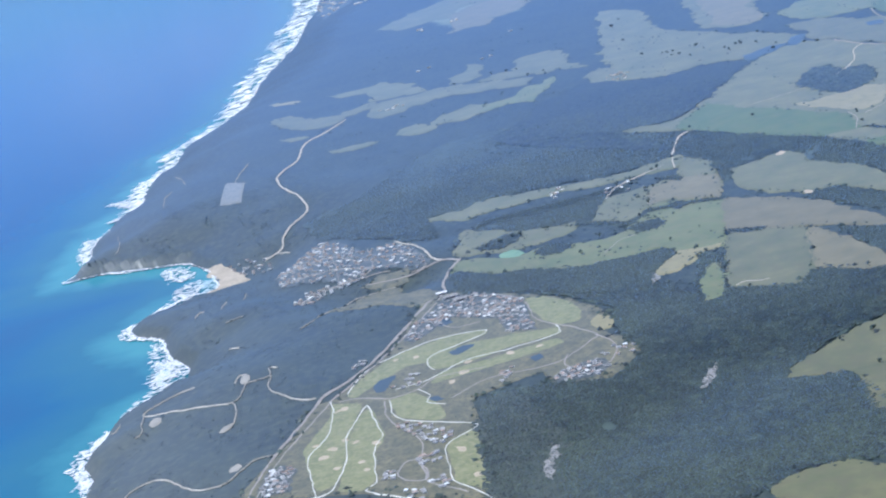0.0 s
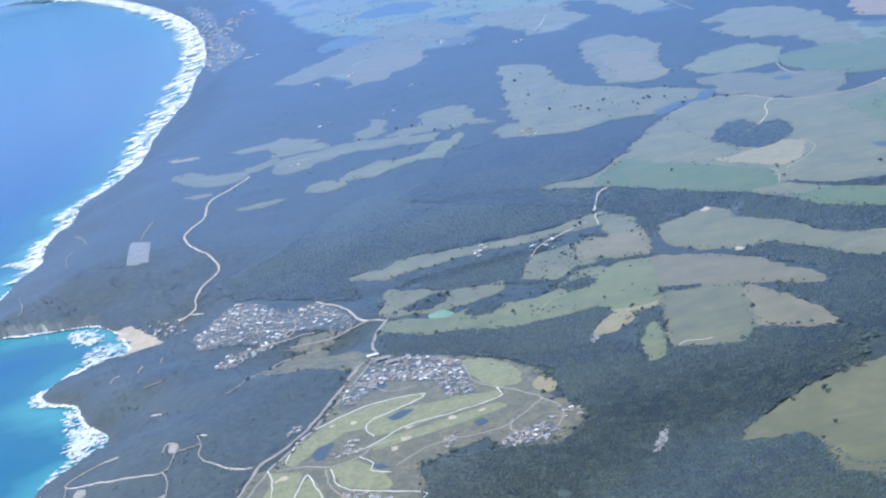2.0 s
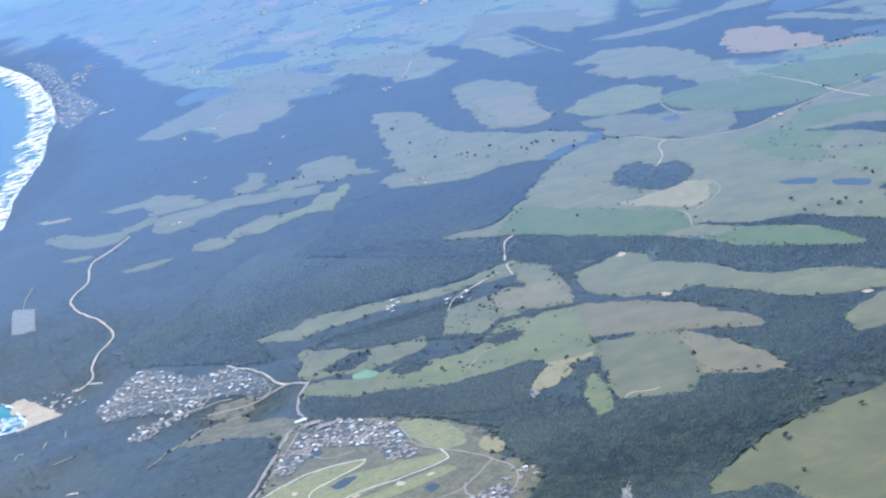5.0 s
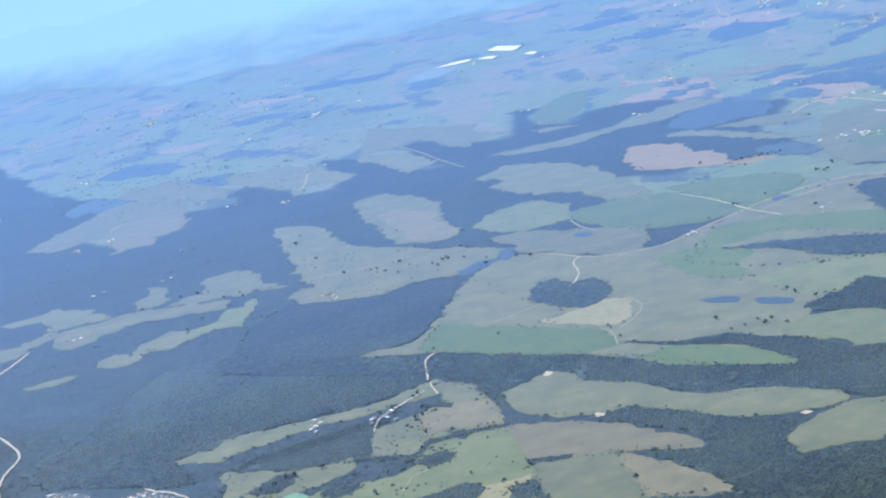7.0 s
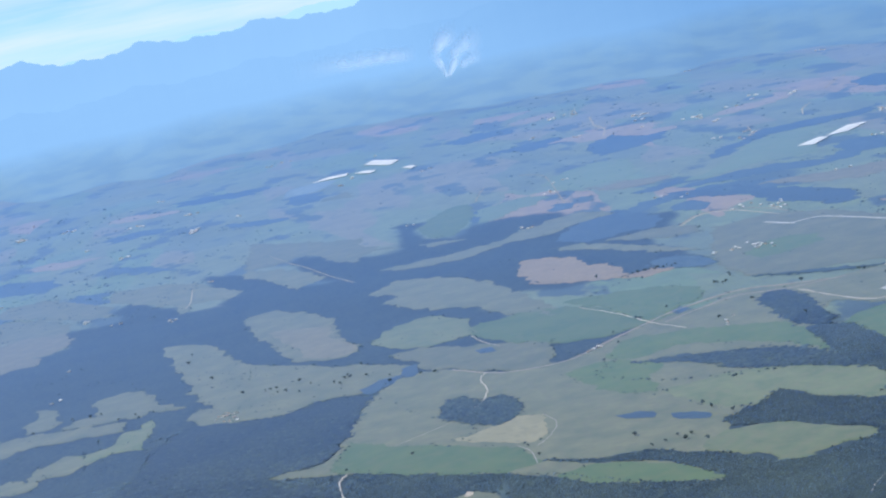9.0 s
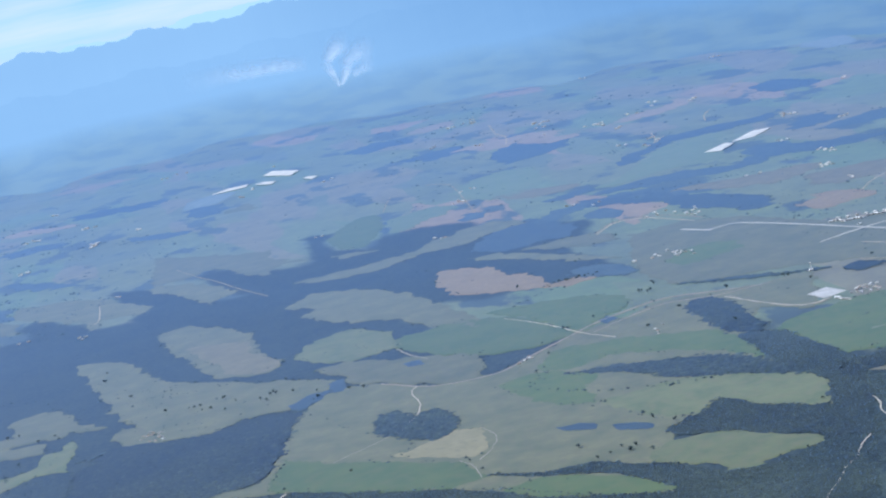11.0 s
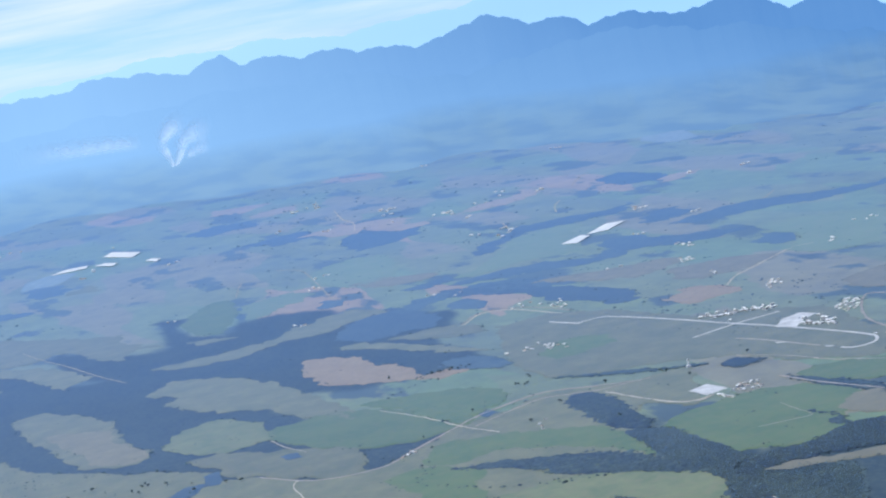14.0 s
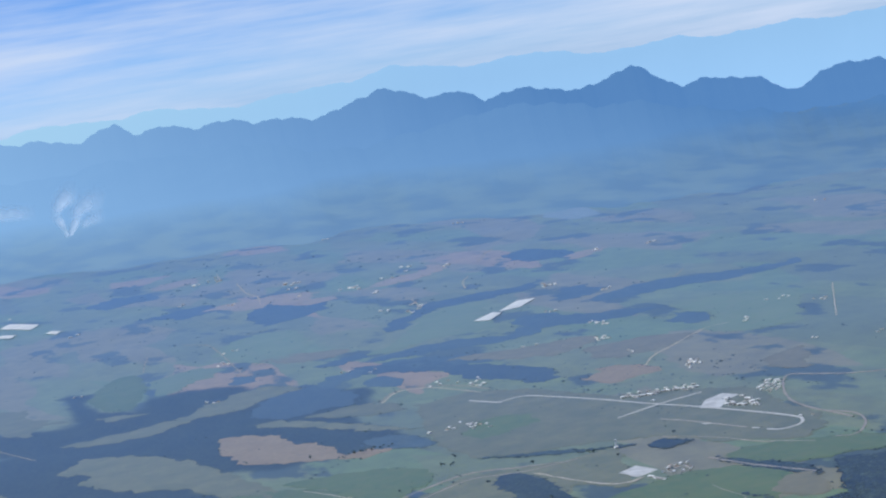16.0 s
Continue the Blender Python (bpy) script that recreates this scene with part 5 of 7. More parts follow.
drape("sand_pit", "small bare pale sand pit at the wood edge", "sand pit", M_SAND, [(9.7, 811.2), (11.8, 812.9), (14.3, 809.3), (12.2, 807.7)], 5, 0.3, 0.5, kind="")
drape("sand_pit", "small bare pale sand pit at the wood edge", "sand pit", M_SAND, [(86.3, 746.0), (88.4, 747.0), (89.3, 744.0), (87.3, 743.0)], 5, 0.3, 0.5, kind="")
field("small pale clearing among trees", M_PAST, [(-117, 1218), (-108, 1244), (-86, 1213), (-89, 1193), (-105, 1193)])
field("small pale clearing among trees", M_PAST, [(-50, 1114), (-38, 1125), (-32, 1111), (-43, 1099)])
field("small pale clearing among trees", M_PAST, [(-160, 1089), (-141, 1101), (-122, 1097), (-136, 1084), (-153, 1076)])
field("small pale clearing among trees", M_PAST, [(-132, 1154), (-123, 1165), (-112, 1159), (-118, 1144)])

# golf estate
lawn("olive rough grass of the golf estate", M_ROUGH, [(-181.3, 636.8), (-175.8, 657.9), (-166.6, 687.5), (-164.5, 714.3), (-161.7, 738.4), (-153.1, 751), (-123.1, 736.7), (-96.4, 714.9), (-80.8, 693.8), (-74, 671.2), (-78.9, 665.6), (-62.7, 644.3), (-67.1, 628.3), (-74, 614.8), (-93.9, 615), (-99.3, 629.6), (-113.6, 619.7), (-124.6, 611.3), (-118.7, 585.9), (-115.6, 563.9), (-111, 546.5), (-105.2, 524.9), (-199.8, 550.8), (-194.2, 590.9), (-189.9, 633.1)], level=1)
lawn("mown light green golf fairway", M_FAIR, [(-177.8, 636.9), (-175.2, 654.6), (-164.7, 676.4), (-147.2, 688.5), (-130.6, 690.7), (-127.6, 685.7), (-140.6, 675), (-148.4, 662.5), (-157.4, 660.3), (-163.3, 653.2), (-170.4, 640.6), (-173.7, 633.3)], level=2)
lawn("mown light green golf fairway", M_FAIR, [(-148.6, 659.4), (-148.1, 668.8), (-136, 676.1), (-124.3, 677.2), (-97.4, 677.6), (-95.7, 669.8), (-115.8, 662.9), (-130.9, 653.8), (-144.4, 651.1)], level=2)
lawn("mown light green golf fairway", M_FAIR, [(-144.5, 635.6), (-141.5, 646.6), (-126, 651.4), (-108.6, 659.3), (-96.3, 663.4), (-92.6, 658.2), (-107.6, 649.1), (-124.9, 641.3)], level=2)
lawn("mown light green golf fairway", M_FAIR, [(-114.3, 722.8), (-106.8, 722.8), (-93.5, 708.1), (-87.9, 694), (-88.4, 683.5), (-96.4, 680.6), (-104.4, 691.8), (-110.5, 707.3)], level=2)
lawn("mown light green golf fairway", M_FAIR, [(-158.3, 623.2), (-150.2, 628.9), (-139.2, 614.8), (-132.6, 597.9), (-136.3, 594.1), (-150.4, 602.3)], level=2)
lawn("mown light green golf fairway", M_FAIR, [(-128.8, 567.9), (-127.6, 574.3), (-118.4, 583.6), (-115.6, 563.9), (-112, 546.5), (-107.9, 533.7), (-113.7, 536), (-121.9, 542.7), (-125.4, 556.1)], level=2)
lawn("mown light green golf fairway", M_FAIR, [(-184, 585), (-183.4, 601.9), (-181.1, 617.7), (-182.7, 632.2), (-170, 625.8), (-169.6, 605.4), (-168.3, 583.6), (-165.8, 563.2), (-165.7, 547.7), (-171.1, 544.6), (-179.1, 567.5)], level=2)
lawn("mown light green golf fairway", M_FAIR, [(-167.3, 578.4), (-168.9, 607.9), (-165.5, 619.4), (-154.7, 588.6), (-155.5, 574.5), (-150.9, 548.2), (-154.1, 538.9), (-162.4, 541.4)], level=2)
pond("dark blue golf course pond", M_POND, [(-168.4, 642.4), (-166.8, 649.0), (-161.1, 652.6), (-161.2, 647.8), (-162.8, 636.3), (-166.3, 635.5)])
pond("dark blue golf course pond", M_POND, [(-141.2, 669.0), (-136.0, 674.8), (-131.3, 673.5), (-133.5, 669.4), (-138.4, 664.6)])
pond("dark blue golf course pond", M_POND, [(-153.2, 708.1), (-148.5, 713.8), (-144.7, 706.9), (-148.8, 704.4)])
pond("dark blue golf course pond", M_POND, [(-142.3, 619.0), (-139.0, 619.9), (-135.8, 615.6), (-139.1, 614.3)])
pond("dark blue golf course pond", M_POND, [(-105.5, 646.7), (-102.2, 647.5), (-100.1, 643.6), (-103.3, 641.6)])
pond("blue farm dam among pastures", M_POND, [(99.6, 963.7), (111.2, 960.3), (118, 952.1), (114.5, 941.5), (102.2, 951.7)])
pond("blue farm dam among pastures", M_POND, [(123.3, 939.8), (132.5, 934.8), (138.8, 924.5), (135.7, 915.3), (123.5, 926.7)])
pond("blue farm dam among pastures", M_POND, [(25.6, 1208.9), (34.7, 1210.1), (28.9, 1179.2), (22, 1182.9)])
pond("blue farm dam among pastures", M_POND, [(-6.7, 1180.8), (10.2, 1191.5), (21.9, 1188.7), (15.3, 1177.1), (-4, 1162.7)])
pond("blue farm dam among pastures", M_POND, [(74, 1202.5), (85.5, 1201.5), (85.7, 1185.9), (74.8, 1188.6)])
pond("pale green pond in a pasture", M_ALGAE, [(-133.3, 801.2), (-128.1, 804.6), (-121.3, 794.6), (-124.5, 790.8), (-130.3, 792.3)])
pond("blue farm dam", M_POND, [(205.8, 1180.3), (214.8, 1182.3), (214.6, 1172), (205.2, 1168.5)])

# sand bunkers: x, y, half length
for x, y, a in [(-131.7, 641.7, 3.0), (-155.4, 670.3, 2.2), (-163.8, 670.7, 2.2), (-113.9, 655.3, 3.0), (-135.3, 634.2, 2.2), (-102.8, 658.5, 2.2), (-176.5, 623.5, 3.0), (-178.7, 623.0, 2.2), (-169.8, 589.3, 2.2), (-172.8, 582.8, 3.0), (-164.9, 586.4, 2.2), (-156.8, 582.1, 2.2), (-123.7, 566.9, 3.0), (-115.7, 546.6, 2.2), (-168.0, 563.8, 2.2), (-174.4, 574.8, 3.0), (-155.7, 558.3, 2.2), (-115.7, 575.7, 2.2), (-130.9, 653.8, 3.0), (-159.2, 566.0, 2.2), (-180.5, 588.8, 2.2)]:
    bunker(x, y, a)

# roads, tracks and paths
road("winding pale gravel road down to the bay", M_GRAVEL, 2, [(-295.4, 1242.6), (-304.1, 1207.3), (-312.8, 1179.7), (-308.4, 1130.7), (-311.5, 1109.5), (-311.3, 1083.2), (-298.8, 1052.5), (-284.6, 1028.8), (-276.2, 1008.9), (-274.9, 996.4), (-280.7, 980.7), (-282.9, 963.6), (-281.1, 953.1), (-287.6, 948.7), (-291.3, 949.4)])
road("paved access road of the estate", M_ROAD, 2.2, [(-154.1, 808.4), (-158.3, 795.4), (-158, 774.7), (-154.6, 751.7), (-159.6, 741.5), (-162.7, 727.6), (-168.5, 699), (-173.9, 673.7), (-181.6, 651.1), (-188.3, 642.9), (-192.1, 621), (-195.9, 597.7), (-197.4, 576.6), (-198.5, 550)])
road("paved service road beside the access road", M_ROAD, 1.3, [(-155.3, 747.8), (-157, 732.6), (-165.2, 697.3), (-170.8, 672.3), (-177.8, 649.5), (-183.3, 637.8), (-188.3, 616.2), (-191.9, 592.3), (-193.5, 571.6), (-194.7, 547.7)])
road("pale town street", M_GRAVEL, 1.6, [(-197, 869.4), (-183.6, 851.7), (-170, 821.4), (-164.3, 814.3)])
road("pale town street", M_ROAD, 0.8, [(-265, 886), (-249, 877), (-230.5, 867.4), (-211, 846), (-195.1, 841.6), (-178.7, 832)])
road("pale town street", M_ROAD, 0.8, [(-262, 867), (-241, 854), (-223.5, 845.9), (-202.1, 829), (-189.3, 824.6)])
road("pale town street", M_ROAD, 0.8, [(-239.8, 806.8), (-232.3, 824.6), (-219.9, 824.5), (-207, 821.3), (-191.4, 817.4)])
road("pale town street", M_ROAD, 0.8, [(-251, 913), (-229.2, 860.6), (-220.5, 828.1)])
road("pale town street", M_ROAD, 0.8, [(-211.3, 865.5), (-202.6, 832.5), (-207, 821.3)])
road("pale town street", M_ROAD, 0.8, [(-177, 830.9), (-172.9, 813.4), (-179.7, 811)])
road("town access road", M_ROAD, 1.6, [(-154.5, 807.2), (-164.3, 814.3), (-177.5, 809.1), (-190.5, 808.1), (-202.2, 809.7)])
road("faint ridge track", M_TRACK, 0.7, [(-217, 760.3), (-211.3, 771.5), (-208.6, 794.7), (-198, 799.6), (-186.7, 801)])
road("bare pale scrape in the bush", M_TRACK, 0.82, [(-263.3, 764.2), (-261.1, 763.7), (-256.2, 759.1)])
road("bare pale scrape in the bush", M_TRACK, 0.54, [(-223, 749.2), (-219.7, 753.3), (-217.3, 757.8)])
road("pale path above the beach houses", M_TRACK, 0.8, [(-291, 946), (-287, 949), (-282, 949), (-274, 942)])
road("pale sandy track above the cliffs", M_TRACK, 0.82, [(-262.7, 705.6), (-275.6, 706), (-285.4, 697.3), (-279.5, 687.9), (-258.1, 676.2), (-233.4, 664.3), (-231.5, 680.8), (-232.4, 690), (-237.4, 694.1), (-237.7, 684.9)])
road("pale sandy track", M_TRACK, 0.82, [(-233.4, 664.3), (-227.7, 648.1), (-227.6, 634.9), (-231.3, 634.8)])
road("pale sandy track", M_TRACK, 0.82, [(-231.2, 681.7), (-220.9, 682.9), (-224.1, 692.5), (-219.1, 690.8)])
road("pale sandy track", M_TRACK, 0.82, [(-220.9, 682.9), (-216.8, 665.4), (-199.3, 644.4), (-191.7, 641.9)])
road("pale sandy track", M_TRACK, 0.95, [(-264.1, 598.8), (-260.8, 607.8), (-248.4, 604.4), (-226.8, 579.9), (-212.9, 575.4), (-205.2, 589.7), (-195.5, 588.9)])
road("pale sandy track", M_TRACK, 0.68, [(-285.4, 697.3), (-277.5, 669.4), (-279.2, 665.9)])
road("pale sandy track", M_TRACK, 0.61, [(-417.4, 1060.3), (-404.8, 1028), (-404.6, 1017.9)])
road("pale sandy track", M_TRACK, 0.61, [(-401.3, 1139.2), (-401.7, 1122.5), (-390.1, 1083.3)])
road("pale sandy track", M_TRACK, 0.61, [(-422.3, 1213), (-410.3, 1191.6), (-392.7, 1144.1)])
road("pale sandy track", M_TRACK, 0.68, [(-347.9, 1153), (-346.7, 1124), (-343.7, 1097)])
apron("bare pale turning place in the bush", M_TRACK, [(-273.7, 674.8), (-272.0, 672.1), (-269.9, 673.0), (-271.5, 677.7), (-273.8, 679.2)])
apron("bare pale turning place in the bush", M_TRACK, [(-230.6, 635.3), (-228.8, 634.7), (-227.6, 636.9), (-228.2, 640.4), (-230.0, 639.2)])
apron("bare pale turning place in the bush", M_TRACK, [(-232.5, 683.5), (-233.8, 686.4), (-234.6, 692.2), (-232.4, 689.7), (-231.6, 684.9)])
apron("bare pale turning place in the bush", M_TRACK, [(-213.0, 586.0), (-211.0, 585.3), (-210.4, 587.7), (-212.1, 590.6), (-213.4, 589.1)])
road("pale concrete golf cart path", M_PATH, 0.75, [(-184.4, 634.6), (-181, 623.2), (-177.8, 598.6), (-178.7, 590.7), (-180.9, 575.6), (-175.3, 556.2), (-168.8, 533.9)])
road("pale concrete golf cart path", M_PATH, 0.75, [(-172.7, 538), (-166.1, 540.2), (-164.7, 552.6), (-165.7, 573), (-169.3, 589.1), (-168.9, 607.9), (-167.2, 622.6), (-162.2, 607.4), (-155.1, 588.8), (-156.4, 579.6), (-153.2, 559), (-149.8, 545.4), (-153, 538.7), (-137.2, 529.9)])
road("pale concrete golf cart path", M_PATH, 0.75, [(-158.3, 623.2), (-151.6, 602.8), (-131.7, 590.8), (-119.6, 585.2), (-127.6, 574.3), (-129.3, 568), (-126.4, 556.2), (-122.9, 542.7), (-113.5, 533.9), (-106.1, 525)])
road("pale concrete golf cart path", M_PATH, 0.75, [(-177.8, 636.9), (-177.6, 644.7), (-172.6, 666.4), (-151.9, 687.3), (-130.6, 690.7), (-127.8, 687.2), (-136.3, 678.3), (-148.1, 668.8), (-148.6, 659.4), (-144.4, 651.1)])
road("pale concrete golf cart path", M_PATH, 0.75, [(-158.1, 635.5), (-145.3, 641), (-133.4, 655), (-115.6, 660.8), (-96.7, 669), (-95.9, 673.4), (-97.6, 681.2)])
road("pale concrete golf cart path", M_PATH, 0.75, [(-148.4, 631.2), (-142.1, 622.1), (-142.6, 615), (-134.2, 609.6)])
road("grey paved estate street", M_ROAD, 1.2, [(-180.5, 632.7), (-171.1, 631.5), (-158.7, 625.8), (-148.4, 631.2), (-143, 641.2), (-122.9, 643.5)])
road("grey paved estate street", M_ROAD, 1.2, [(-160.5, 623), (-154.6, 601.3), (-146.4, 590.4), (-139.4, 578), (-136.9, 567.8), (-137, 560.9), (-133.2, 548.5), (-131.3, 541.5), (-117.2, 533.9)])
road("grey paved estate street", M_ROAD, 1.2, [(-142.9, 560.4), (-139.1, 561.5), (-133.9, 553.2), (-132.6, 543.9), (-139.6, 545.2), (-143.4, 551.9), (-142.9, 560.4)])
road("grey paved estate street", M_ROAD, 1.2, [(-132.7, 614.8), (-121.2, 629.1), (-101.7, 632.5), (-91.2, 638.5), (-81.2, 656.2), (-80.3, 661), (-89, 673.3), (-96.4, 680.6), (-106.8, 693), (-113.9, 718.8)])
road("grey paved estate street", M_ROAD, 1.2, [(-80.3, 661), (-73.1, 649.6), (-71.6, 637.5), (-75.5, 627.4), (-88.4, 628.4), (-91.5, 635.5), (-90.4, 642.5)])
road("grey paved estate street", M_ROAD, 1.2, [(-153.3, 742.7), (-141.4, 740), (-128.1, 736.1), (-114.3, 722.8)])
road("grey paved estate street", M_ROAD, 1.2, [(-156.7, 721.4), (-147.1, 724.4), (-133.2, 713.8), (-121, 714.9), (-110.9, 698.7)])
road("grey paved estate street", M_ROAD, 1.2, [(-161.5, 702.4), (-156.2, 717.5), (-144, 701), (-131.9, 702.1)])
road("pale farm road between fields", M_GRAVEL, 1.6, [(-44.3, 986.7), (-49.9, 978.9), (-52.9, 939), (-51.6, 907.4)])
road("pale farm road", M_GRAVEL, 1.4, [(-86.6, 873), (-83.3, 888.6), (-75.4, 899.7), (-57, 918)])
road("pale loop track", M_GRAVEL, 1.2, [(-24.5, 690.5), (-20.8, 693.5), (-15.4, 691.2), (-10.5, 691.3)])
road("pale farm track", M_TRACK, 1, [(-81.9, 772.4), (-75.9, 787.8), (-67.9, 794.4)])
road("main road through the farmland", M_ROAD, 3, [(51.1, 1167.5), (75.1, 1125.2), (112.3, 1113.7), (139.9, 1132.5), (183.9, 1163.7), (208.8, 1179.2), (253.1, 1190.7), (284.9, 1169), (309.6, 1151.7)])
road("pale farm road into a tree island", M_GRAVEL, 1.6, [(66.7, 1136.5), (60, 1123.2), (57.6, 1093.6), (49.5, 1068.8), (42, 1057.9)])
road("pale farm road", M_GRAVEL, 1.8, [(163.3, 1261.5), (175.9, 1213.6), (185.4, 1156.4), (194.6, 1121.6)])
road("pale farm track", M_TRACK, 1.6, [(83.2, 1253.4), (85, 1225.3), (90.7, 1198.5)])
road("pale track round the stubble", M_TRACK, 1.2, [(69.9, 1004.6), (70.9, 980.1), (61.9, 958.4), (50.5, 944.2)])
road("pale farm track", M_TRACK, 1.2, [(42.9, 952.9), (45.6, 936.8), (43.4, 914.5)])
road("thin field track", M_TRACK, 0.8, [(-12.3, 1017.5), (9.3, 1028.8), (35.6, 1044.1)])
road("pale far farm road", M_GRAVEL, 2.2, [(316.3, 1484.3), (345, 1514), (369.1, 1496.3), (384.4, 1433.1)])
road("winding pale river bed track", M_GRAVEL, 1.8, [(232.8, 865.2), (230.4, 853.4), (223.6, 839.7), (221.3, 822.3)])
road("winding pale river bed track", M_GRAVEL, 1.8, [(202.4, 811.5), (191.4, 800.7), (183.5, 788.9), (170.9, 777.5), (164.1, 768.4), (153.1, 756.5), (145.8, 747.2)])
road("far straight road", M_GRAVEL, 1.8, [(802, 1515), (747.5, 1441.2), (697.6, 1372.9)])
road("airport approach road", M_ROAD, 3, [(581.5, 1158.4), (559.9, 1177), (545, 1202.8), (533, 1217.7), (504.7, 1183.3), (485.9, 1148.2), (479.3, 1119.4), (477.1, 1068.5)])
road("curved road", M_ROAD, 2.6, [(482.2, 1140.1), (477.6, 1105.3), (483.4, 1076.6), (472.8, 1050.4), (448.8, 1029.6), (439.2, 1037.1)])
road("farm road", M_GRAVEL, 2, [(280.9, 1147.1), (285.5, 1116.5), (292.5, 1077.7), (302.1, 1066.4), (315.5, 1068.7)])
road("airfield perimeter track", M_TRACK, 1.8, [(381.4, 1150.1), (393.5, 1126.8), (401.2, 1104.8), (407.7, 1075.5), (425.6, 1039.9)])
road("curved farm lane", M_GRAVEL, 1.8, [(-82, 1794), (-85, 1752), (-89, 1714), (-94, 1694)])
road("pale road through the woods", M_TRACK, 2.0, [(6, 1905), (16, 1827), (28, 1758), (38, 1683), (52, 1601)])
road("far farm lane", M_TRACK, 2.4, [(320, 2070), (335, 2029), (327, 1959), (304, 1834), (292, 1769)])
road("far farm lane", M_GRAVEL, 2.0, [(576, 2747), (554, 2664), (537, 2631)])
road("far farm lane", M_GRAVEL, 2.4, [(549, 2570), (519, 2440), (511, 2365), (485, 2280)])
road("far farm lane", M_GRAVEL, 2.2, [(651, 2016), (673, 2069), (701, 2114)])
road("far farm lane", M_TRACK, 2.6, [(770, 2227), (813, 2291), (846, 2332)])
road("far farm lane", M_GRAVEL, 2.2, [(587, 2029), (571, 1976), (558, 1948), (584, 1982)])
road("far farm lane", M_TRACK, 2.0, [(238, 1943), (255, 1998), (268, 2033)])
road("straight gravel farm road", M_GRAVEL, 2.2, [(505, 1373), (529, 1400), (564, 1423), (618, 1459), (645, 1460)])
road("far straight road", M_TRACK, 2.2, [(777, 1758), (796, 1777), (813, 1796)])
road("main road past the airfield", M_ROAD, 2.6, [(190, 1151), (220, 1166), (248, 1175), (265, 1166), (281, 1156), (297, 1154), (317, 1152)])
road("grey farm road", M_TRACK, 1.8, [(284, 1145), (285, 1115), (294, 1078), (305, 1064), (318, 1070)])
road("thin track in the crop field", M_TRACK, 1.2, [(294, 977), (313, 974), (326, 972), (328, 994), (330, 1013)])
road("main road of the plain", M_ROAD, 2.6, [(315, 1488), (343, 1517), (365, 1514), (386, 1477), (394, 1438)])
road("grey river road", M_ROAD, 3, [(367, 1072), (370, 1038), (376, 1011), (383, 983)])

# airfield
runway("grey asphalt runway with pale ends", M_TARMAC, 5, [(373.5, 1380.7), (393.2, 1379.7), (401.9, 1362.1), (417.2, 1298.3), (427.5, 1248.8), (441.9, 1195.1), (453.5, 1142.1), (458.5, 1106.7), (456.1, 1095.1), (446.7, 1085.9), (433.1, 1086.8), (428.8, 1096.5)])
runway("short crossing runway", M_TARMAC, 4, [(391.8, 1227), (430.6, 1234.1), (468.6, 1234.9)])
runway("pale runway threshold pad", M_CONC, 6, [(363.2, 1413.8), (373.6, 1375.7)])
runway("pale taxiway slab", M_CONC, 3.5, [(414.6, 1152.6), (419, 1146.8)])
runway("pale taxiway slab", M_CONC, 3.5, [(425.8, 1109.6), (428.3, 1104.1)])
runway("faint grass airstrip", M_TRACK, 4, [(407, 1193.2), (415, 1167.6), (425.2, 1114.1)])
apron("pale concrete airport apron", M_CONC, [(439.6, 1193), (455.2, 1209.7), (473.4, 1215.2), (478.1, 1200.4), (464, 1193.8), (446.5, 1178.2)])
apron("pale grey farmyard slab", M_CONC, [(312.6, 1091.8), (328.8, 1098.2), (331.3, 1077.5), (315.4, 1074)])

# white tunnel greenhouses
tunnels("white plastic tunnel greenhouses", M_WHITE, [(219, 2619), (238, 2656), (263, 2577), (243, 2534)])
tunnels("white plastic tunnel greenhouses", M_WHITE, [(191, 2530), (206, 2537), (218, 2511), (206, 2486)])
tunnels("white plastic tunnel greenhouses", M_WHITE, [(131, 2534), (157, 2564), (186, 2557), (178, 2528)])
tunnels("white plastic tunnel greenhouses", M_WHITE, [(248, 2462), (258, 2474), (265, 2450), (254, 2427)])
tunnels("white plastic tunnel greenhouses", M_WHITE, [(1101, 3411), (1123, 3440), (1126, 3410), (1104, 3371)])
apron("pale grey shade-net field", M_NET, [(77, 2435), (93, 2512), (129, 2540), (165, 2506), (122, 2422)])
tunnels("pale plastic tunnel greenhouses", M_WHITE, [(542, 1770), (577, 1797), (580, 1782), (552, 1753)])
tunnels("pale plastic tunnel greenhouses", M_WHITE, [(585, 1798), (628, 1840), (645, 1829), (608, 1795)])
apron("pale grey shade-net field", M_NET, [(1054, 2572), (1163, 2755), (1149, 2615), (1098, 2464), (1052, 2462)])
apron("small square of pale earth terraces", M_EARTH, [(-341.5, 1053.1), (-349.9, 1101.2), (-336.6, 1093.4), (-329.3, 1051)])

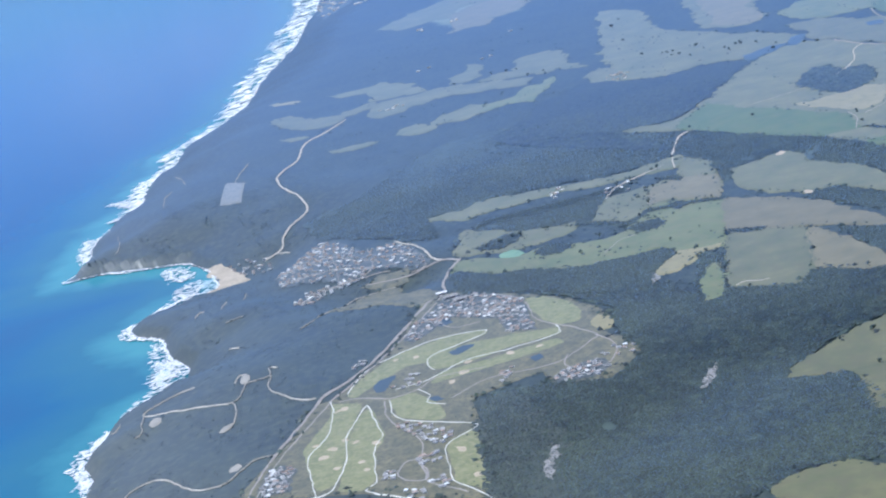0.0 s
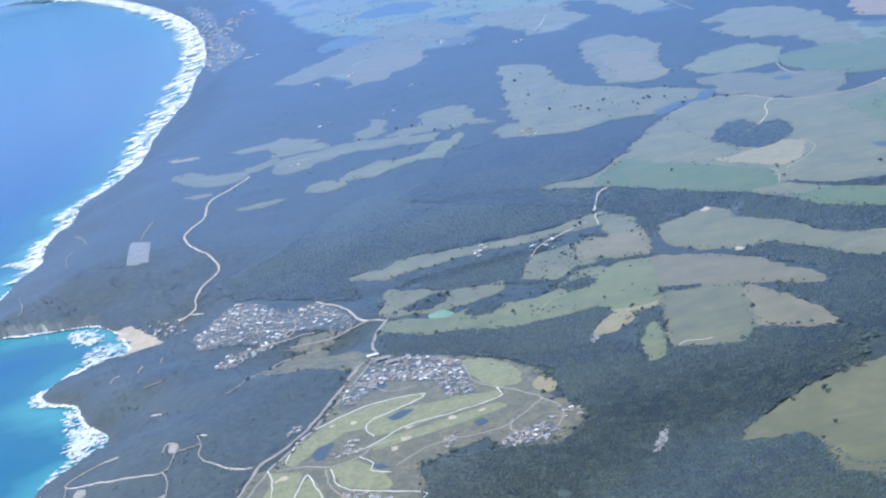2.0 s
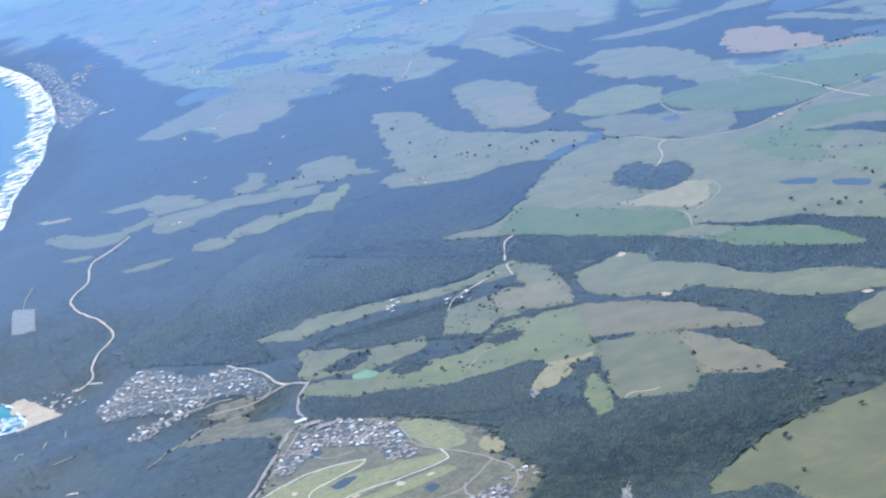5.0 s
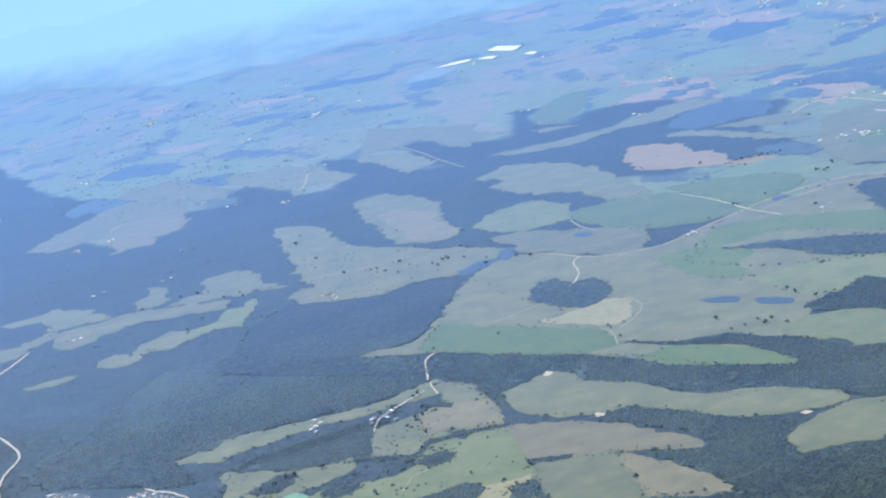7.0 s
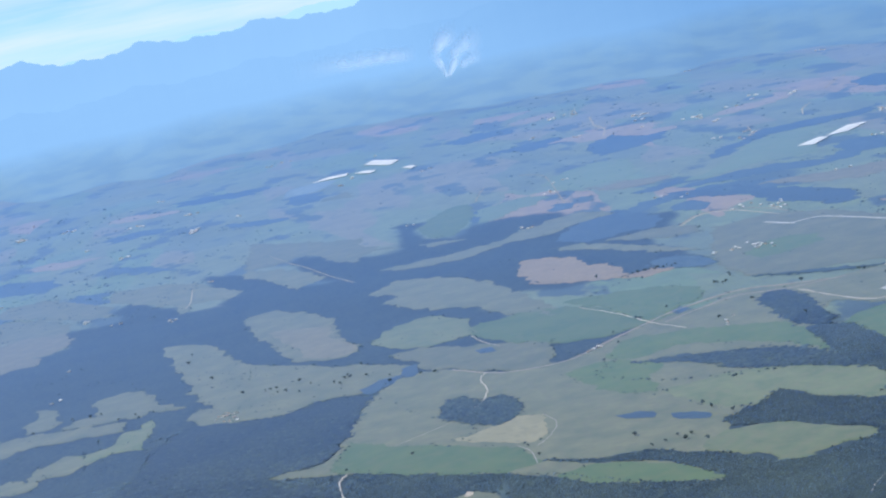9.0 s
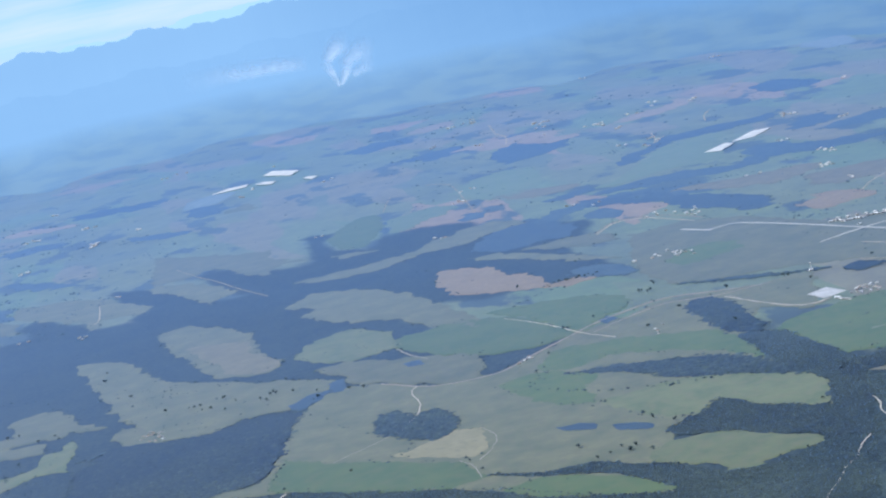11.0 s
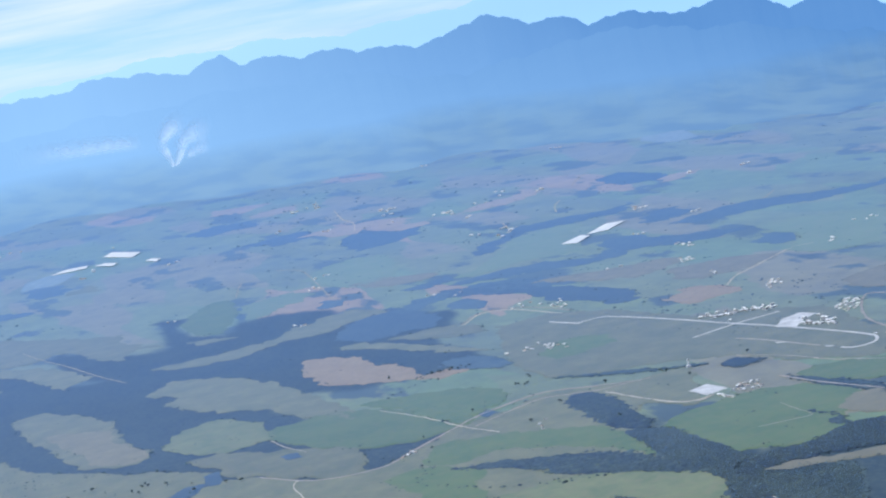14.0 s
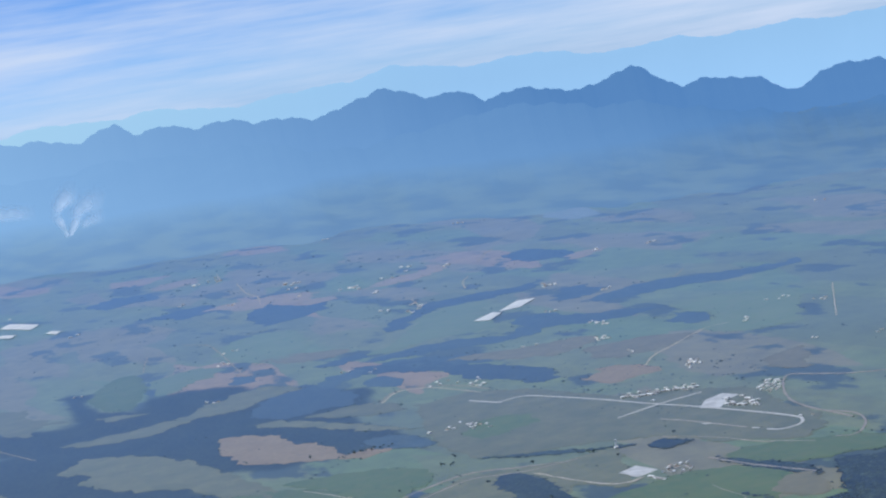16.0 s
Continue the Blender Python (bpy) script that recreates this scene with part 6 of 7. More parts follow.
# woods: outline, spacing
wood("dense dark green gorge forest", [(-119.3, 611.8), (-98.2, 614.7), (-72.9, 612.6), (-60.9, 634.9), (-70.1, 657.6), (-76.1, 695), (-96.8, 719.7), (-137, 746.4), (-145.5, 773.4), (-110.2, 765.1), (-83.8, 754.3), (-60.9, 753.3), (-50.9, 759.9), (-60.3, 724), (-41, 689.8), (-38.4, 743.1), (-28.7, 736.7), (-28.4, 689.7), (-2.7, 682), (11.6, 694.9), (34.4, 681.6), (44.3, 670.4), (40, 639), (29.2, 637.3), (10.1, 629.2), (-8, 607.7), (-11.4, 595.7), (3.1, 589), (11, 592.5), (20.6, 548.6), (28.3, 533.4), (24.2, 498.2), (4.6, 501.7), (-9, 499.3), (-17.8, 492.6), (-29.9, 485.7), (-107, 525), (-113.3, 550.8), (-118.2, 581.3)], 2.6, 1.5)
wood("dark green valley wood", [(-40.4, 989.6), (-16.6, 958.6), (16.9, 922.6), (47.6, 887.1), (77.7, 840.1), (103.3, 817), (124.7, 816.7), (146.6, 812), (160.3, 798), (133.5, 730.6), (120.6, 742.4), (110.6, 761.1), (92.1, 782.1), (70, 793.9), (50.6, 819.6), (29.1, 870.5), (9.5, 901.7), (-18.5, 885.2), (-27.6, 862), (-28.5, 894.7), (-45.2, 921.8), (-49.2, 954.4)], 3, 1.4)
wood("dark green valley wood", [(10.8, 805.9), (23, 813.8), (42.8, 787.9), (60.9, 761.4), (79.9, 743.1), (69.8, 718.9), (70.5, 699.7), (88.1, 697.5), (103.5, 697.2), (116.6, 688.9), (96.8, 641.9), (41.8, 665.6), (40.5, 690.6), (32.5, 711), (21.8, 742.9), (41.2, 734.5), (47.7, 749.5), (33.5, 770.8)], 3, 1.4)
wood("ragged tree island in a pasture", [(22, 1054), (26, 1078), (35, 1091), (42, 1092), (46, 1073), (48, 1059), (54, 1072), (62, 1072), (66, 1052), (61, 1027), (54, 1013), (46, 1005), (35, 1018), (29, 1034)], 2.4, 1.6)
wood("dark wood round the dams", [(138.6, 904.9), (162.5, 919.3), (181.5, 935.3), (189, 908.3), (211.5, 871.4), (224.4, 853.6), (203.4, 811.5), (192.1, 830.4), (176, 850.9), (163.3, 876), (147.2, 888)], 3, 1.6)
wood("dark wood along the stream", [(-53.8, 952.9), (-85.4, 1020.2), (-56.4, 1023.8), (-39.8, 1050.8), (-14.8, 1128.6), (-2.9, 1157.7), (-36.7, 1179.8), (-60.5, 1165), (-88.2, 1178.8), (-119.9, 1195.1), (-143.2, 1155.3), (-155.1, 1092.1), (-168.7, 1059.9)], 3.2, 1.6)
wood("dark wood at the gorge rim", [(46.5, 917.1), (69.7, 894.7), (96.4, 886.2), (103.3, 872.3), (119.1, 852.3), (133.8, 818), (158.4, 811), (177.5, 799.6), (189.8, 784.2), (156.7, 718.3), (17, 870.5), (26.4, 908.9), (45.6, 872.3), (77.2, 837.2), (104.3, 813), (109.3, 818.6), (94.6, 863.6), (68.1, 889.3)], 2.8, 1.5)
wood("dark hedge along the field edge", [(-26.3, 773.3), (-10.2, 766.5), (-9.9, 762.7), (-25.7, 768.4)], 2.2, 1.3)
wood("dark copse in a pasture", [(-72.7, 805.1), (-68.5, 811.3), (-59.1, 813.6), (-55.6, 806.2), (-58.6, 798.3), (-66.5, 796.1)], 2.2, 1.4)
wood("dark copse by the pond", [(-116, 795.4), (-112.2, 801.6), (-104.3, 803.2), (-99.6, 792.9), (-104.3, 784.9), (-112, 785)], 2.2, 1.4)
wood("dark copse", [(-52, 837.3), (-48.3, 839.4), (-44.8, 829.6), (-48.4, 824.5)], 2.2, 1.4)
wood("hedge of dark trees on the ridge", [(-147.5, 817.6), (-134.7, 836.6), (-127.8, 834), (-128.6, 817.6), (-136.3, 809.5)], 2.2, 1.4)
wood("dark tree belt between pastures", [(-159.2, 830.8), (-156.1, 858.5), (-150.9, 872.5), (-133.7, 878.1), (-110.6, 885.2), (-87.5, 890.4), (-75.8, 891.3), (-85.2, 877.8), (-90.7, 847.6), (-77.4, 827.4), (-61.5, 820.2), (-69.9, 810.4), (-88.2, 823.9), (-104.5, 832.1), (-126.5, 837), (-147.5, 857.6)], 2.6, 1.4)
wood("dark tree row below the pasture", [(-153.9, 787.5), (-132, 767.2), (-118, 766), (-96.7, 755.5), (-71.8, 759.6), (-54.2, 761.9), (-50, 750.6), (-58.6, 728.5), (-60.9, 708), (-80.5, 713.7), (-116.2, 735.9), (-138.4, 742), (-148.8, 752.3)], 2.2, 1.5)
wood("dense coastal bush", [(-268.1, 976.1), (-241.6, 983.3), (-222.5, 1020.7), (-209.8, 1063), (-190.8, 1088.5), (-158.6, 1087.6), (-119.3, 1073.6), (-88.7, 1018.6), (-53.8, 990.3), (-53.2, 932.8), (-77.8, 921.8), (-110.9, 921.7), (-135, 918.8), (-162.3, 920.2), (-167.4, 906), (-185.5, 905), (-173.2, 859.4), (-197.2, 872.1), (-223.4, 893.9), (-252.3, 935.1)], 4, 1.6)
wood("dark wood strip in the far valley", [(385, 1699), (427, 1714), (454, 1705), (484, 1690), (520, 1663), (551, 1683), (562, 1724), (587, 1733), (605, 1718), (603, 1679), (560, 1657), (532, 1627), (498, 1631), (455, 1654), (421, 1671), (400, 1677)], 5, 2)
wood("dark winding wood along a far stream", [(469, 1838), (507, 1906), (528, 1908), (556, 1942), (586, 1977), (610, 1966), (649, 1958), (683, 1939), (717, 1955), (684, 1904), (645, 1904), (602, 1918), (566, 1917), (521, 1875), (486, 1824)], 5, 2)
wood("dark wood strip on the far plain", [(556, 1655), (597, 1692), (622, 1666), (654, 1622), (672, 1605), (642, 1602), (612, 1604), (589, 1629)], 5, 2)
wood("dark wood belt at the foot of the hills", [(650, 1742), (691, 1755), (740, 1768), (773, 1753), (814, 1720), (887, 1693), (869, 1668), (796, 1671), (757, 1695), (708, 1703), (671, 1708)], 5, 2)
wood("dark copse in a green far field", [(624, 1531), (650, 1554), (666, 1530), (647, 1488), (629, 1500)], 5, 2)
wood("dark wood beyond the airfield", [(370, 1675), (402, 1652), (421, 1630), (426, 1575), (441, 1536), (459, 1461), (448, 1414), (429, 1414), (420, 1459), (404, 1492), (403, 1563), (382, 1604), (358, 1630)], 5, 2)
wood("dark hill wood", [(805, 2223), (852, 2256), (865, 2184), (846, 2065), (822, 2103), (795, 2128)], 5, 2)
wood("dark hill wood", [(642, 1790), (686, 1847), (714, 1852), (711, 1796), (667, 1766)], 5, 2)
wood("dark wood strip on the far plain", [(354, 2679), (405, 2713), (449, 2678), (440, 2595), (391, 2586), (359, 2594)], 5, 2)
wood("dark wood strip on the far plain", [(370, 2385), (424, 2408), (454, 2400), (448, 2318), (408, 2299), (378, 2301)], 5, 2)
wood("dark wood behind the ploughed field", [(429, 2175), (491, 2270), (501, 2188), (543, 2189), (505, 2108), (465, 2086), (431, 2091)], 5, 2)
wood("curved dark tree belt", [(198, 1811), (220, 1868), (252, 1874), (284, 1869), (261, 1842), (228, 1832), (202, 1780)], 4.5, 1.9)
wood("dark wood strip by the valley road", [(306, 1626), (341, 1658), (373, 1668), (365, 1632), (325, 1609), (306, 1601)], 4.5, 1.9)
wood("dark wood strip by the valley road", [(353, 1731), (406, 1753), (400, 1723), (362, 1708)], 5, 2)
wood("dark copse by the shade nets", [(78, 2379), (101, 2412), (123, 2365), (111, 2316), (89, 2306)], 5, 2)
wood("dark copse by the farm lane", [(267, 1741), (283, 1778), (299, 1764), (287, 1720)], 4.5, 1.9)
wood("dark wood behind the ploughed field", [(248, 1356), (269, 1356), (280, 1326), (275, 1292), (260, 1301), (244, 1328)], 4, 1.8)
wood("dark river wood by the farmland", [(254, 1147), (265, 1164), (274, 1158), (274, 1127), (265, 1077), (262, 1048), (248, 1037), (247, 1065), (248, 1105)], 3.2, 1.6)
wood("dark tree strip along the field edge", [(141, 1067), (156, 1061), (175, 1045), (197, 1030), (216, 1010), (227, 983), (232, 960), (234, 932), (220, 951), (203, 970), (181, 996), (165, 1040)], 3.4, 1.6)
wood("dark river wood by the farmland", [(239, 1031), (249, 1039), (264, 1023), (260, 990), (263, 958), (259, 939), (244, 920), (232, 893), (216.4, 870.6), (232, 907), (233, 930), (230, 963), (235, 998)], 3.2, 1.6)
wood("dark river wood by the farmland", [(255, 929), (277, 929), (287, 923), (326, 938), (348, 933), (375, 932), (341, 886), (318, 890), (295, 901), (272, 909), (253, 907), (237, 884), (227.4, 854.7), (216.4, 870.6), (235, 903)], 3.2, 1.6)
wood("thin dark tree line along a low ridge", [(279, 1219), (303, 1200), (337, 1166), (360, 1148), (335, 1162), (300, 1194)], 3.6, 1.3)
wood("small dark copse by the airfield", [(365, 1139), (376, 1143), (385, 1132), (379, 1118), (363, 1120)], 3, 1.5)
wood("dark tree belt along the river road", [(369, 1066), (381, 1037), (389, 991), (379, 976), (371, 1015), (368, 1041)], 3.2, 1.5)
wood("dark wood beside the airport", [(335, 955), (330, 977), (334, 960), (328, 940), (322, 948)], 3.2, 1.5)
wood("small dark copse in the pastures", [(-320, 2152), (-283, 2210), (-227, 2134), (-217, 2068), (-237, 2048), (-271, 2087), (-297, 2094)], 4.5, 1.9)
wood("small dark copse in the pastures", [(-215, 1889), (-197, 1951), (-167, 1921), (-160, 1848), (-184, 1845), (-205, 1853)], 4.5, 1.9)
wood("small dark copse in the pastures", [(-338, 1915), (-319, 1963), (-275, 1931), (-249, 1891), (-283, 1873), (-316, 1858)], 4.5, 1.9)
wood("dark wood streak on the plain", [(-159, 2421), (-128, 2445), (-83, 2415), (-81, 2363), (-122, 2370), (-152, 2367)], 5, 2)
wood("dark wood streak on the plain", [(-56, 2710), (-13, 2707), (28, 2667), (75, 2631), (53, 2569), (6, 2606), (-42, 2633)], 5, 2)
wood("dark wood streak on the plain", [(-423, 4143), (-341, 4323), (-270, 4175), (-275, 3901), (-344, 3812)], 5, 2)
wood("dark wood streak on the plain", [(-16, 2276), (25, 2246), (55, 2194), (34, 2187), (1, 2213)], 5, 2)
wood("dark wood streak on the plain", [(-160, 2119), (-110, 2032), (-87, 1970), (-117, 1991), (-154, 2063)], 5, 2)
wood("dark copse below the shade nets", [(73, 2403), (97, 2450), (130, 2399), (107, 2332), (82, 2308)], 5, 2)
wood("dark wood south of the runway", [(228, 1564), (257, 1613), (286, 1639), (313, 1655), (317, 1606), (318, 1533), (300, 1511), (272, 1519), (241, 1517)], 4.5, 1.9)
wood("dark trees among farmhouses", [(340, 1586), (362, 1605), (372, 1577), (360, 1538), (343, 1548)], 4.5, 1.9)
wood("dark wood streak on the plain", [(396, 1671), (429, 1652), (453, 1599), (451, 1542), (421, 1573), (400, 1604)], 5, 2)
wood("dark wood by the main road", [(252, 1132), (267, 1150), (277, 1142), (274, 1110), (259, 1057), (242, 1050), (243, 1078)], 3.4, 1.6)
wood("dark gorge forest beside the farmland", [(233, 900), (262, 938), (265, 925), (273, 894), (287, 869), (171.8, 689.5), (105.6, 766.1), (128.4, 800.6), (152.8, 811.5), (175, 817.9), (186.1, 822.1)], 3.0, 1.6)
wood("dark hedge along the field edge", [(-64.3, 834.8), (-47.6, 835.8), (-26.7, 831.8), (-26.9, 827.1), (-48.2, 830.6), (-63.8, 828.8)], 2.2, 1.2)
wood("dark hedge of loose trees on the ridge", [(-59.7, 892.5), (-54.9, 894.5), (-46.8, 885), (-48, 879.6), (-55.7, 886.7)], 2.2, 1.2)
wood("dark wood at the bend of the river road", [(407, 990), (423, 983), (446, 961), (369, 869), (353, 893), (372, 939)], 3.2, 1.6)

# olive scrub between the woods
for label, pts in (
        ("olive scrub on the gorge flank", [(-123.4, 606.4), (-110.7, 612.4), (-96.4, 589.6), (-85.7, 571.9), (-88.3, 547.7), (-84.7, 523.2), (-77.8, 500), (-105.3, 507.9), (-111.6, 537.7), (-116.5, 567.8)]),
):
    drape("scrub", label, "bushes", M_SCRUB, pts, 3.2, 5.0, 0.5, kind="stuff")
    x, y = scatter(pts, 2.0, 3.0)
    crowns("scrub_bushes", label.replace("scrub", "bushes and low trees"), "bushes", M_LEAF, x, y, 0.5, 0.12, 4.0)
# house groups: outline, count
houses("bay town", 260, [(-269.5, 889.2), (-256.2, 921), (-248.2, 920.5), (-213.8, 861.4), (-196.5, 865.3), (-170.7, 819.7), (-176.5, 814.6), (-191.9, 821.4), (-208.3, 829.5), (-221.1, 830.9), (-243.1, 847.3), (-259.6, 861.9)])
houses("bay town", 60, [(-241.5, 805.5), (-239.7, 830.9), (-220.7, 828.7), (-204.9, 836.6), (-205.6, 821.8), (-224.9, 817.8), (-235.3, 800.1)])
houses("beach houses", 26, [(-320.1, 953.9), (-310.9, 958.4), (-291.3, 949.4), (-279.5, 930.4), (-294.2, 930), (-305.4, 933.3)])
houses("estate houses", 200, [(-154.9, 735.5), (-149.9, 745.9), (-139.3, 744.4), (-117.3, 728.2), (-110.2, 698.3), (-105.3, 680.2), (-117.8, 683), (-124.8, 704.3), (-151.2, 717.4)])
houses("estate houses", 55, [(-164.1, 695.3), (-163.1, 712.9), (-155.1, 728.1), (-145.8, 714.9), (-151.7, 703.3), (-157.5, 692)])
houses("estate houses", 14, [(-161.2, 640.5), (-155.7, 648.8), (-147.4, 650.7), (-147.7, 637.1), (-157.9, 634.1)])
houses("estate houses", 10, [(-117, 627.1), (-113.4, 639), (-110.3, 634.4), (-114, 622.8)])
houses("estate houses", 44, [(-95.2, 618.2), (-90.5, 627.9), (-77.9, 633.7), (-73, 626.8), (-77.3, 618.5), (-89.6, 613.7)])
houses("estate houses", 10, [(-78.4, 644.4), (-63.8, 646.3), (-65.1, 634.8), (-75.8, 634.8)])
houses("estate houses", 40, [(-153.5, 594.6), (-147.7, 598.6), (-128.3, 583.8), (-128.6, 569.2), (-143.3, 583.3)])
houses("estate houses", 14, [(-139, 565.2), (-130.5, 568.3), (-129.9, 555.9), (-136.5, 557.5)])
houses("estate houses", 9, [(-150, 554.4), (-144.7, 558.5), (-143.1, 545.1), (-147.6, 546.2)])
houses("estate houses", 11, [(-131.5, 542.8), (-126.6, 549.6), (-123.5, 542.8), (-126.7, 535.7)])
houses("estate houses", 9, [(-138.3, 537.1), (-130.6, 539.2), (-130, 528.2), (-137, 529)])
houses("estate houses", 48, [(-194.2, 549.9), (-194.8, 574.9), (-184.7, 570.5), (-181.8, 548.3)])
houses("estate houses", 9, [(-184.7, 670.7), (-179.2, 676.4), (-175.5, 685.2), (-174.4, 672.6), (-179.8, 666.8)])
houses("far bay town", 140, [(-702, 2968), (-625, 2769), (-535, 2398), (-441, 2063), (-465, 1973), (-525, 2209), (-641, 2717)])
houses("far bay town", 30, [(-558, 2466), (-529, 2578), (-498, 2481), (-516, 2348)])
houses("farmstead", 7, [(-106, 1201.5), (-90.3, 1209.7), (-84.8, 1188.5), (-94.4, 1183.7)])
houses("farmstead", 8, [(-271.9, 1251.4), (-259.4, 1267.5), (-251, 1249.1), (-264.2, 1240)])
houses("farmstead", 7, [(132, 1131), (146.6, 1136), (140.2, 1123.7), (130.3, 1118.9)])
houses("farmstead", 5, [(310.5, 1329.7), (324.1, 1329.3), (328.1, 1299.7), (315.4, 1307.1)])
houses("farmstead", 9, [(329.4, 1070.3), (343.1, 1080.6), (350.8, 1058.5), (340.8, 1050.4)])
houses("farmstead", 6, [(314.2, 1330.9), (326.5, 1328.7), (328.7, 1308.6), (317.3, 1309.4)])
houses("farmstead", 6, [(517.1, 1341.4), (537.5, 1352.4), (535, 1331.8), (518.3, 1322.3)])
houses("farmstead", 5, [(539, 1524), (558, 1527), (551, 1503), (539, 1503)])
houses("farmstead", 6, [(220, 1136), (229, 1123), (214, 1086), (206, 1098)])
houses("farmstead", 14, [(339, 1090), (356, 1076), (348, 1056), (329, 1067)])
houses("farmstead", 6, [(-92, 1215), (-85, 1210), (-86, 1185), (-94, 1192)])
for x, y, r in ((-331, 2136, 8), (-276, 2692, 10), (-50, 2289, 8), (-266, 1658, 6), (-184, 1747, 6), (-158, 1694, 6), (-420, 1979, 7), (-262, 2872, 11), (-47, 2304, 8), (-44, 2518, 9), (-364, 2961, 11), (-285, 2709, 10), (-213, 2666, 10), (-143, 2187, 8), (581, 2436, 9), (595, 2253, 8), (397, 1462, 5), (551, 1527, 5), (531, 1340, 5), (597, 1607, 6), (709, 1782, 6), (697, 1895, 7)):
    houses("scattered farmsteads", 4, [(x - r, y - r), (x + r, y - r), (x + r, y + r), (x - r, y + r)])
houses("farmstead", 7, [(-88.8, 881.8), (-86, 898), (-74, 901), (-73.5, 889.1), (-84, 877.7)])
houses("farmstead", 5, [(-120, 902), (-115, 913), (-110, 901), (-114.5, 890.6)])
houses("farmstead", 5, [(-101, 1220), (-91, 1214), (-88, 1192), (-98, 1198)])
houses("airport sheds", 34, [(493.7, 1200.5), (516, 1222), (522.2, 1211.5), (503.4, 1186.3), (491, 1182.5)])
houses("farmstead", 5, [(548, 2736), (575, 2718), (547, 2637), (535, 2662)])
houses("farmstead", 5, [(592, 2253), (615, 2262), (599, 2211)])
houses("farmstead", 5, [(368, 1520), (388, 1518), (393.1, 1480.2), (374, 1484.9)])
houses("farmstead", 4, [(-121.2, 908.8), (-113.8, 913.9), (-107.8, 903.4), (-115.1, 896.2)])
houses("farmstead", 3, [(586, 2465), (594, 2437), (579, 2396), (571, 2423)])
houses("farmstead", 3, [(606, 2288), (612, 2262), (598, 2226), (591, 2251)])
houses("farmstead", 3, [(572, 1998), (578, 1978), (566, 1950), (559, 1970)])
houses("farmstead", 3, [(376, 1658), (382, 1642), (374, 1622), (368, 1638)])
houses("farmstead", 3, [(383, 1549), (389, 1536), (382, 1520), (376, 1532)])
houses("farmstead", 3, [(393.3, 1488), (399, 1475.9), (392, 1461.5), (386.3, 1473.3)])
houses("farmstead", 3, [(408.5, 1492.1), (414, 1479.8), (406.9, 1465.4), (401.3, 1477.4)])
houses("farmstead", 3, [(321.2, 1343.4), (326.4, 1332.7), (320, 1319.4), (314.8, 1329.8)])
houses("farmstead", 4, [(555, 1543), (559, 1528), (548, 1509), (543, 1523)])
houses("farmstead", 4, [(531.7, 1449.8), (536.8, 1438), (527.8, 1423.1), (522.7, 1434.6)])
houses("farmstead", 4, [(537.3, 1360.2), (541.8, 1349.1), (533, 1335.5), (528.6, 1346.6)])
houses("farmstead", 4, [(662.8, 1469.2), (666.7, 1455.9), (655.5, 1439.7), (651.7, 1453)])
houses("farmstead", 4, [(602, 1616), (607, 1600), (596, 1582), (591, 1597)])
houses("farmstead", 4, [(707, 1926), (711, 1904), (696, 1876), (692, 1897)])

# hangars and terminal: x, y, length, width, height, turn
hangar(429.3, 1282.3, 4.3, 3.1, 1.2, -17)
hangar(433.0, 1281.8, 5.2, 3.9, 1.7, -77)
hangar(438.4, 1287.7, 4.5, 2.2, 1.2, -77)
hangar(435.1, 1278.5, 4.5, 2.7, 1.3, -77)
hangar(435.3, 1272.1, 6.5, 3.7, 1.7, -77)
hangar(444.4, 1284.2, 3.4, 2.3, 1.2, 13)
hangar(439.1, 1271.8, 6.6, 3.8, 1.2, -17)
hangar(442.6, 1271.0, 6.0, 3.3, 1.2, -17)
hangar(450.4, 1280.7, 3.9, 2.1, 1.4, -77)
hangar(444.4, 1267.4, 5.6, 3.0, 1.8, -77)
hangar(448.6, 1267.7, 6.6, 3.8, 1.5, -77)
hangar(456.4, 1277.2, 3.8, 2.6, 1.1, -77)
hangar(453.4, 1269.0, 4.9, 3.7, 1.1, -17)
hangar(456.9, 1268.1, 5.9, 2.9, 1.5, 13)
hangar(462.4, 1273.8, 3.9, 2.3, 1.4, -77)
hangar(459.2, 1265.3, 5.2, 2.8, 1.6, -77)
hangar(461.8, 1263.0, 5.1, 3.6, 1.4, 13)
hangar(468.4, 1270.4, 4.1, 2.9, 1.0, -77)
hangar(465.8, 1262.8, 4.7, 3.6, 1.6, -77)
hangar(467.9, 1259.9, 5.0, 2.8, 1.5, 13)
hangar(474.4, 1266.9, 3.1, 2.7, 1.3, 13)
hangar(467.7, 1253.1, 6.2, 3.9, 1.1, -77)
hangar(473.7, 1256.1, 6.9, 3.7, 1.4, -77)
hangar(480.4, 1263.6, 4.9, 2.6, 1.3, -17)
hangar(476.6, 1254.4, 4.6, 3.2, 1.2, -17)
hangar(459.3, 1173.5, 4.3, 2.5, 1.1, -77)
hangar(459.8, 1182.7, 4.5, 3.1, 1.1, 13)
hangar(474.3, 1171.6, 3.8, 2.6, 1.1, -17)
hangar(461.5, 1185.3, 3.6, 2.6, 1.6, -77)
hangar(457.3, 1175.9, 3.5, 3.6, 1.9, -17)
hangar(459.2, 1172.2, 4.9, 3.0, 1.5, -17)
hangar(464.1, 1194.6, 4.0, 4.3, 2.0, -77)
hangar(475.5, 1192.6, 4.0, 3.0, 1.2, -77)
hangar(459.1, 1179.2, 3.6, 2.6, 2.1, -77)
hangar(460.9, 1168.5, 4.6, 4.3, 1.8, 13)
hangar(467.1, 1168.7, 5.0, 2.7, 1.3, -17)
hangar(465.6, 1163.2, 6.7, 3.2, 1.8, -17)
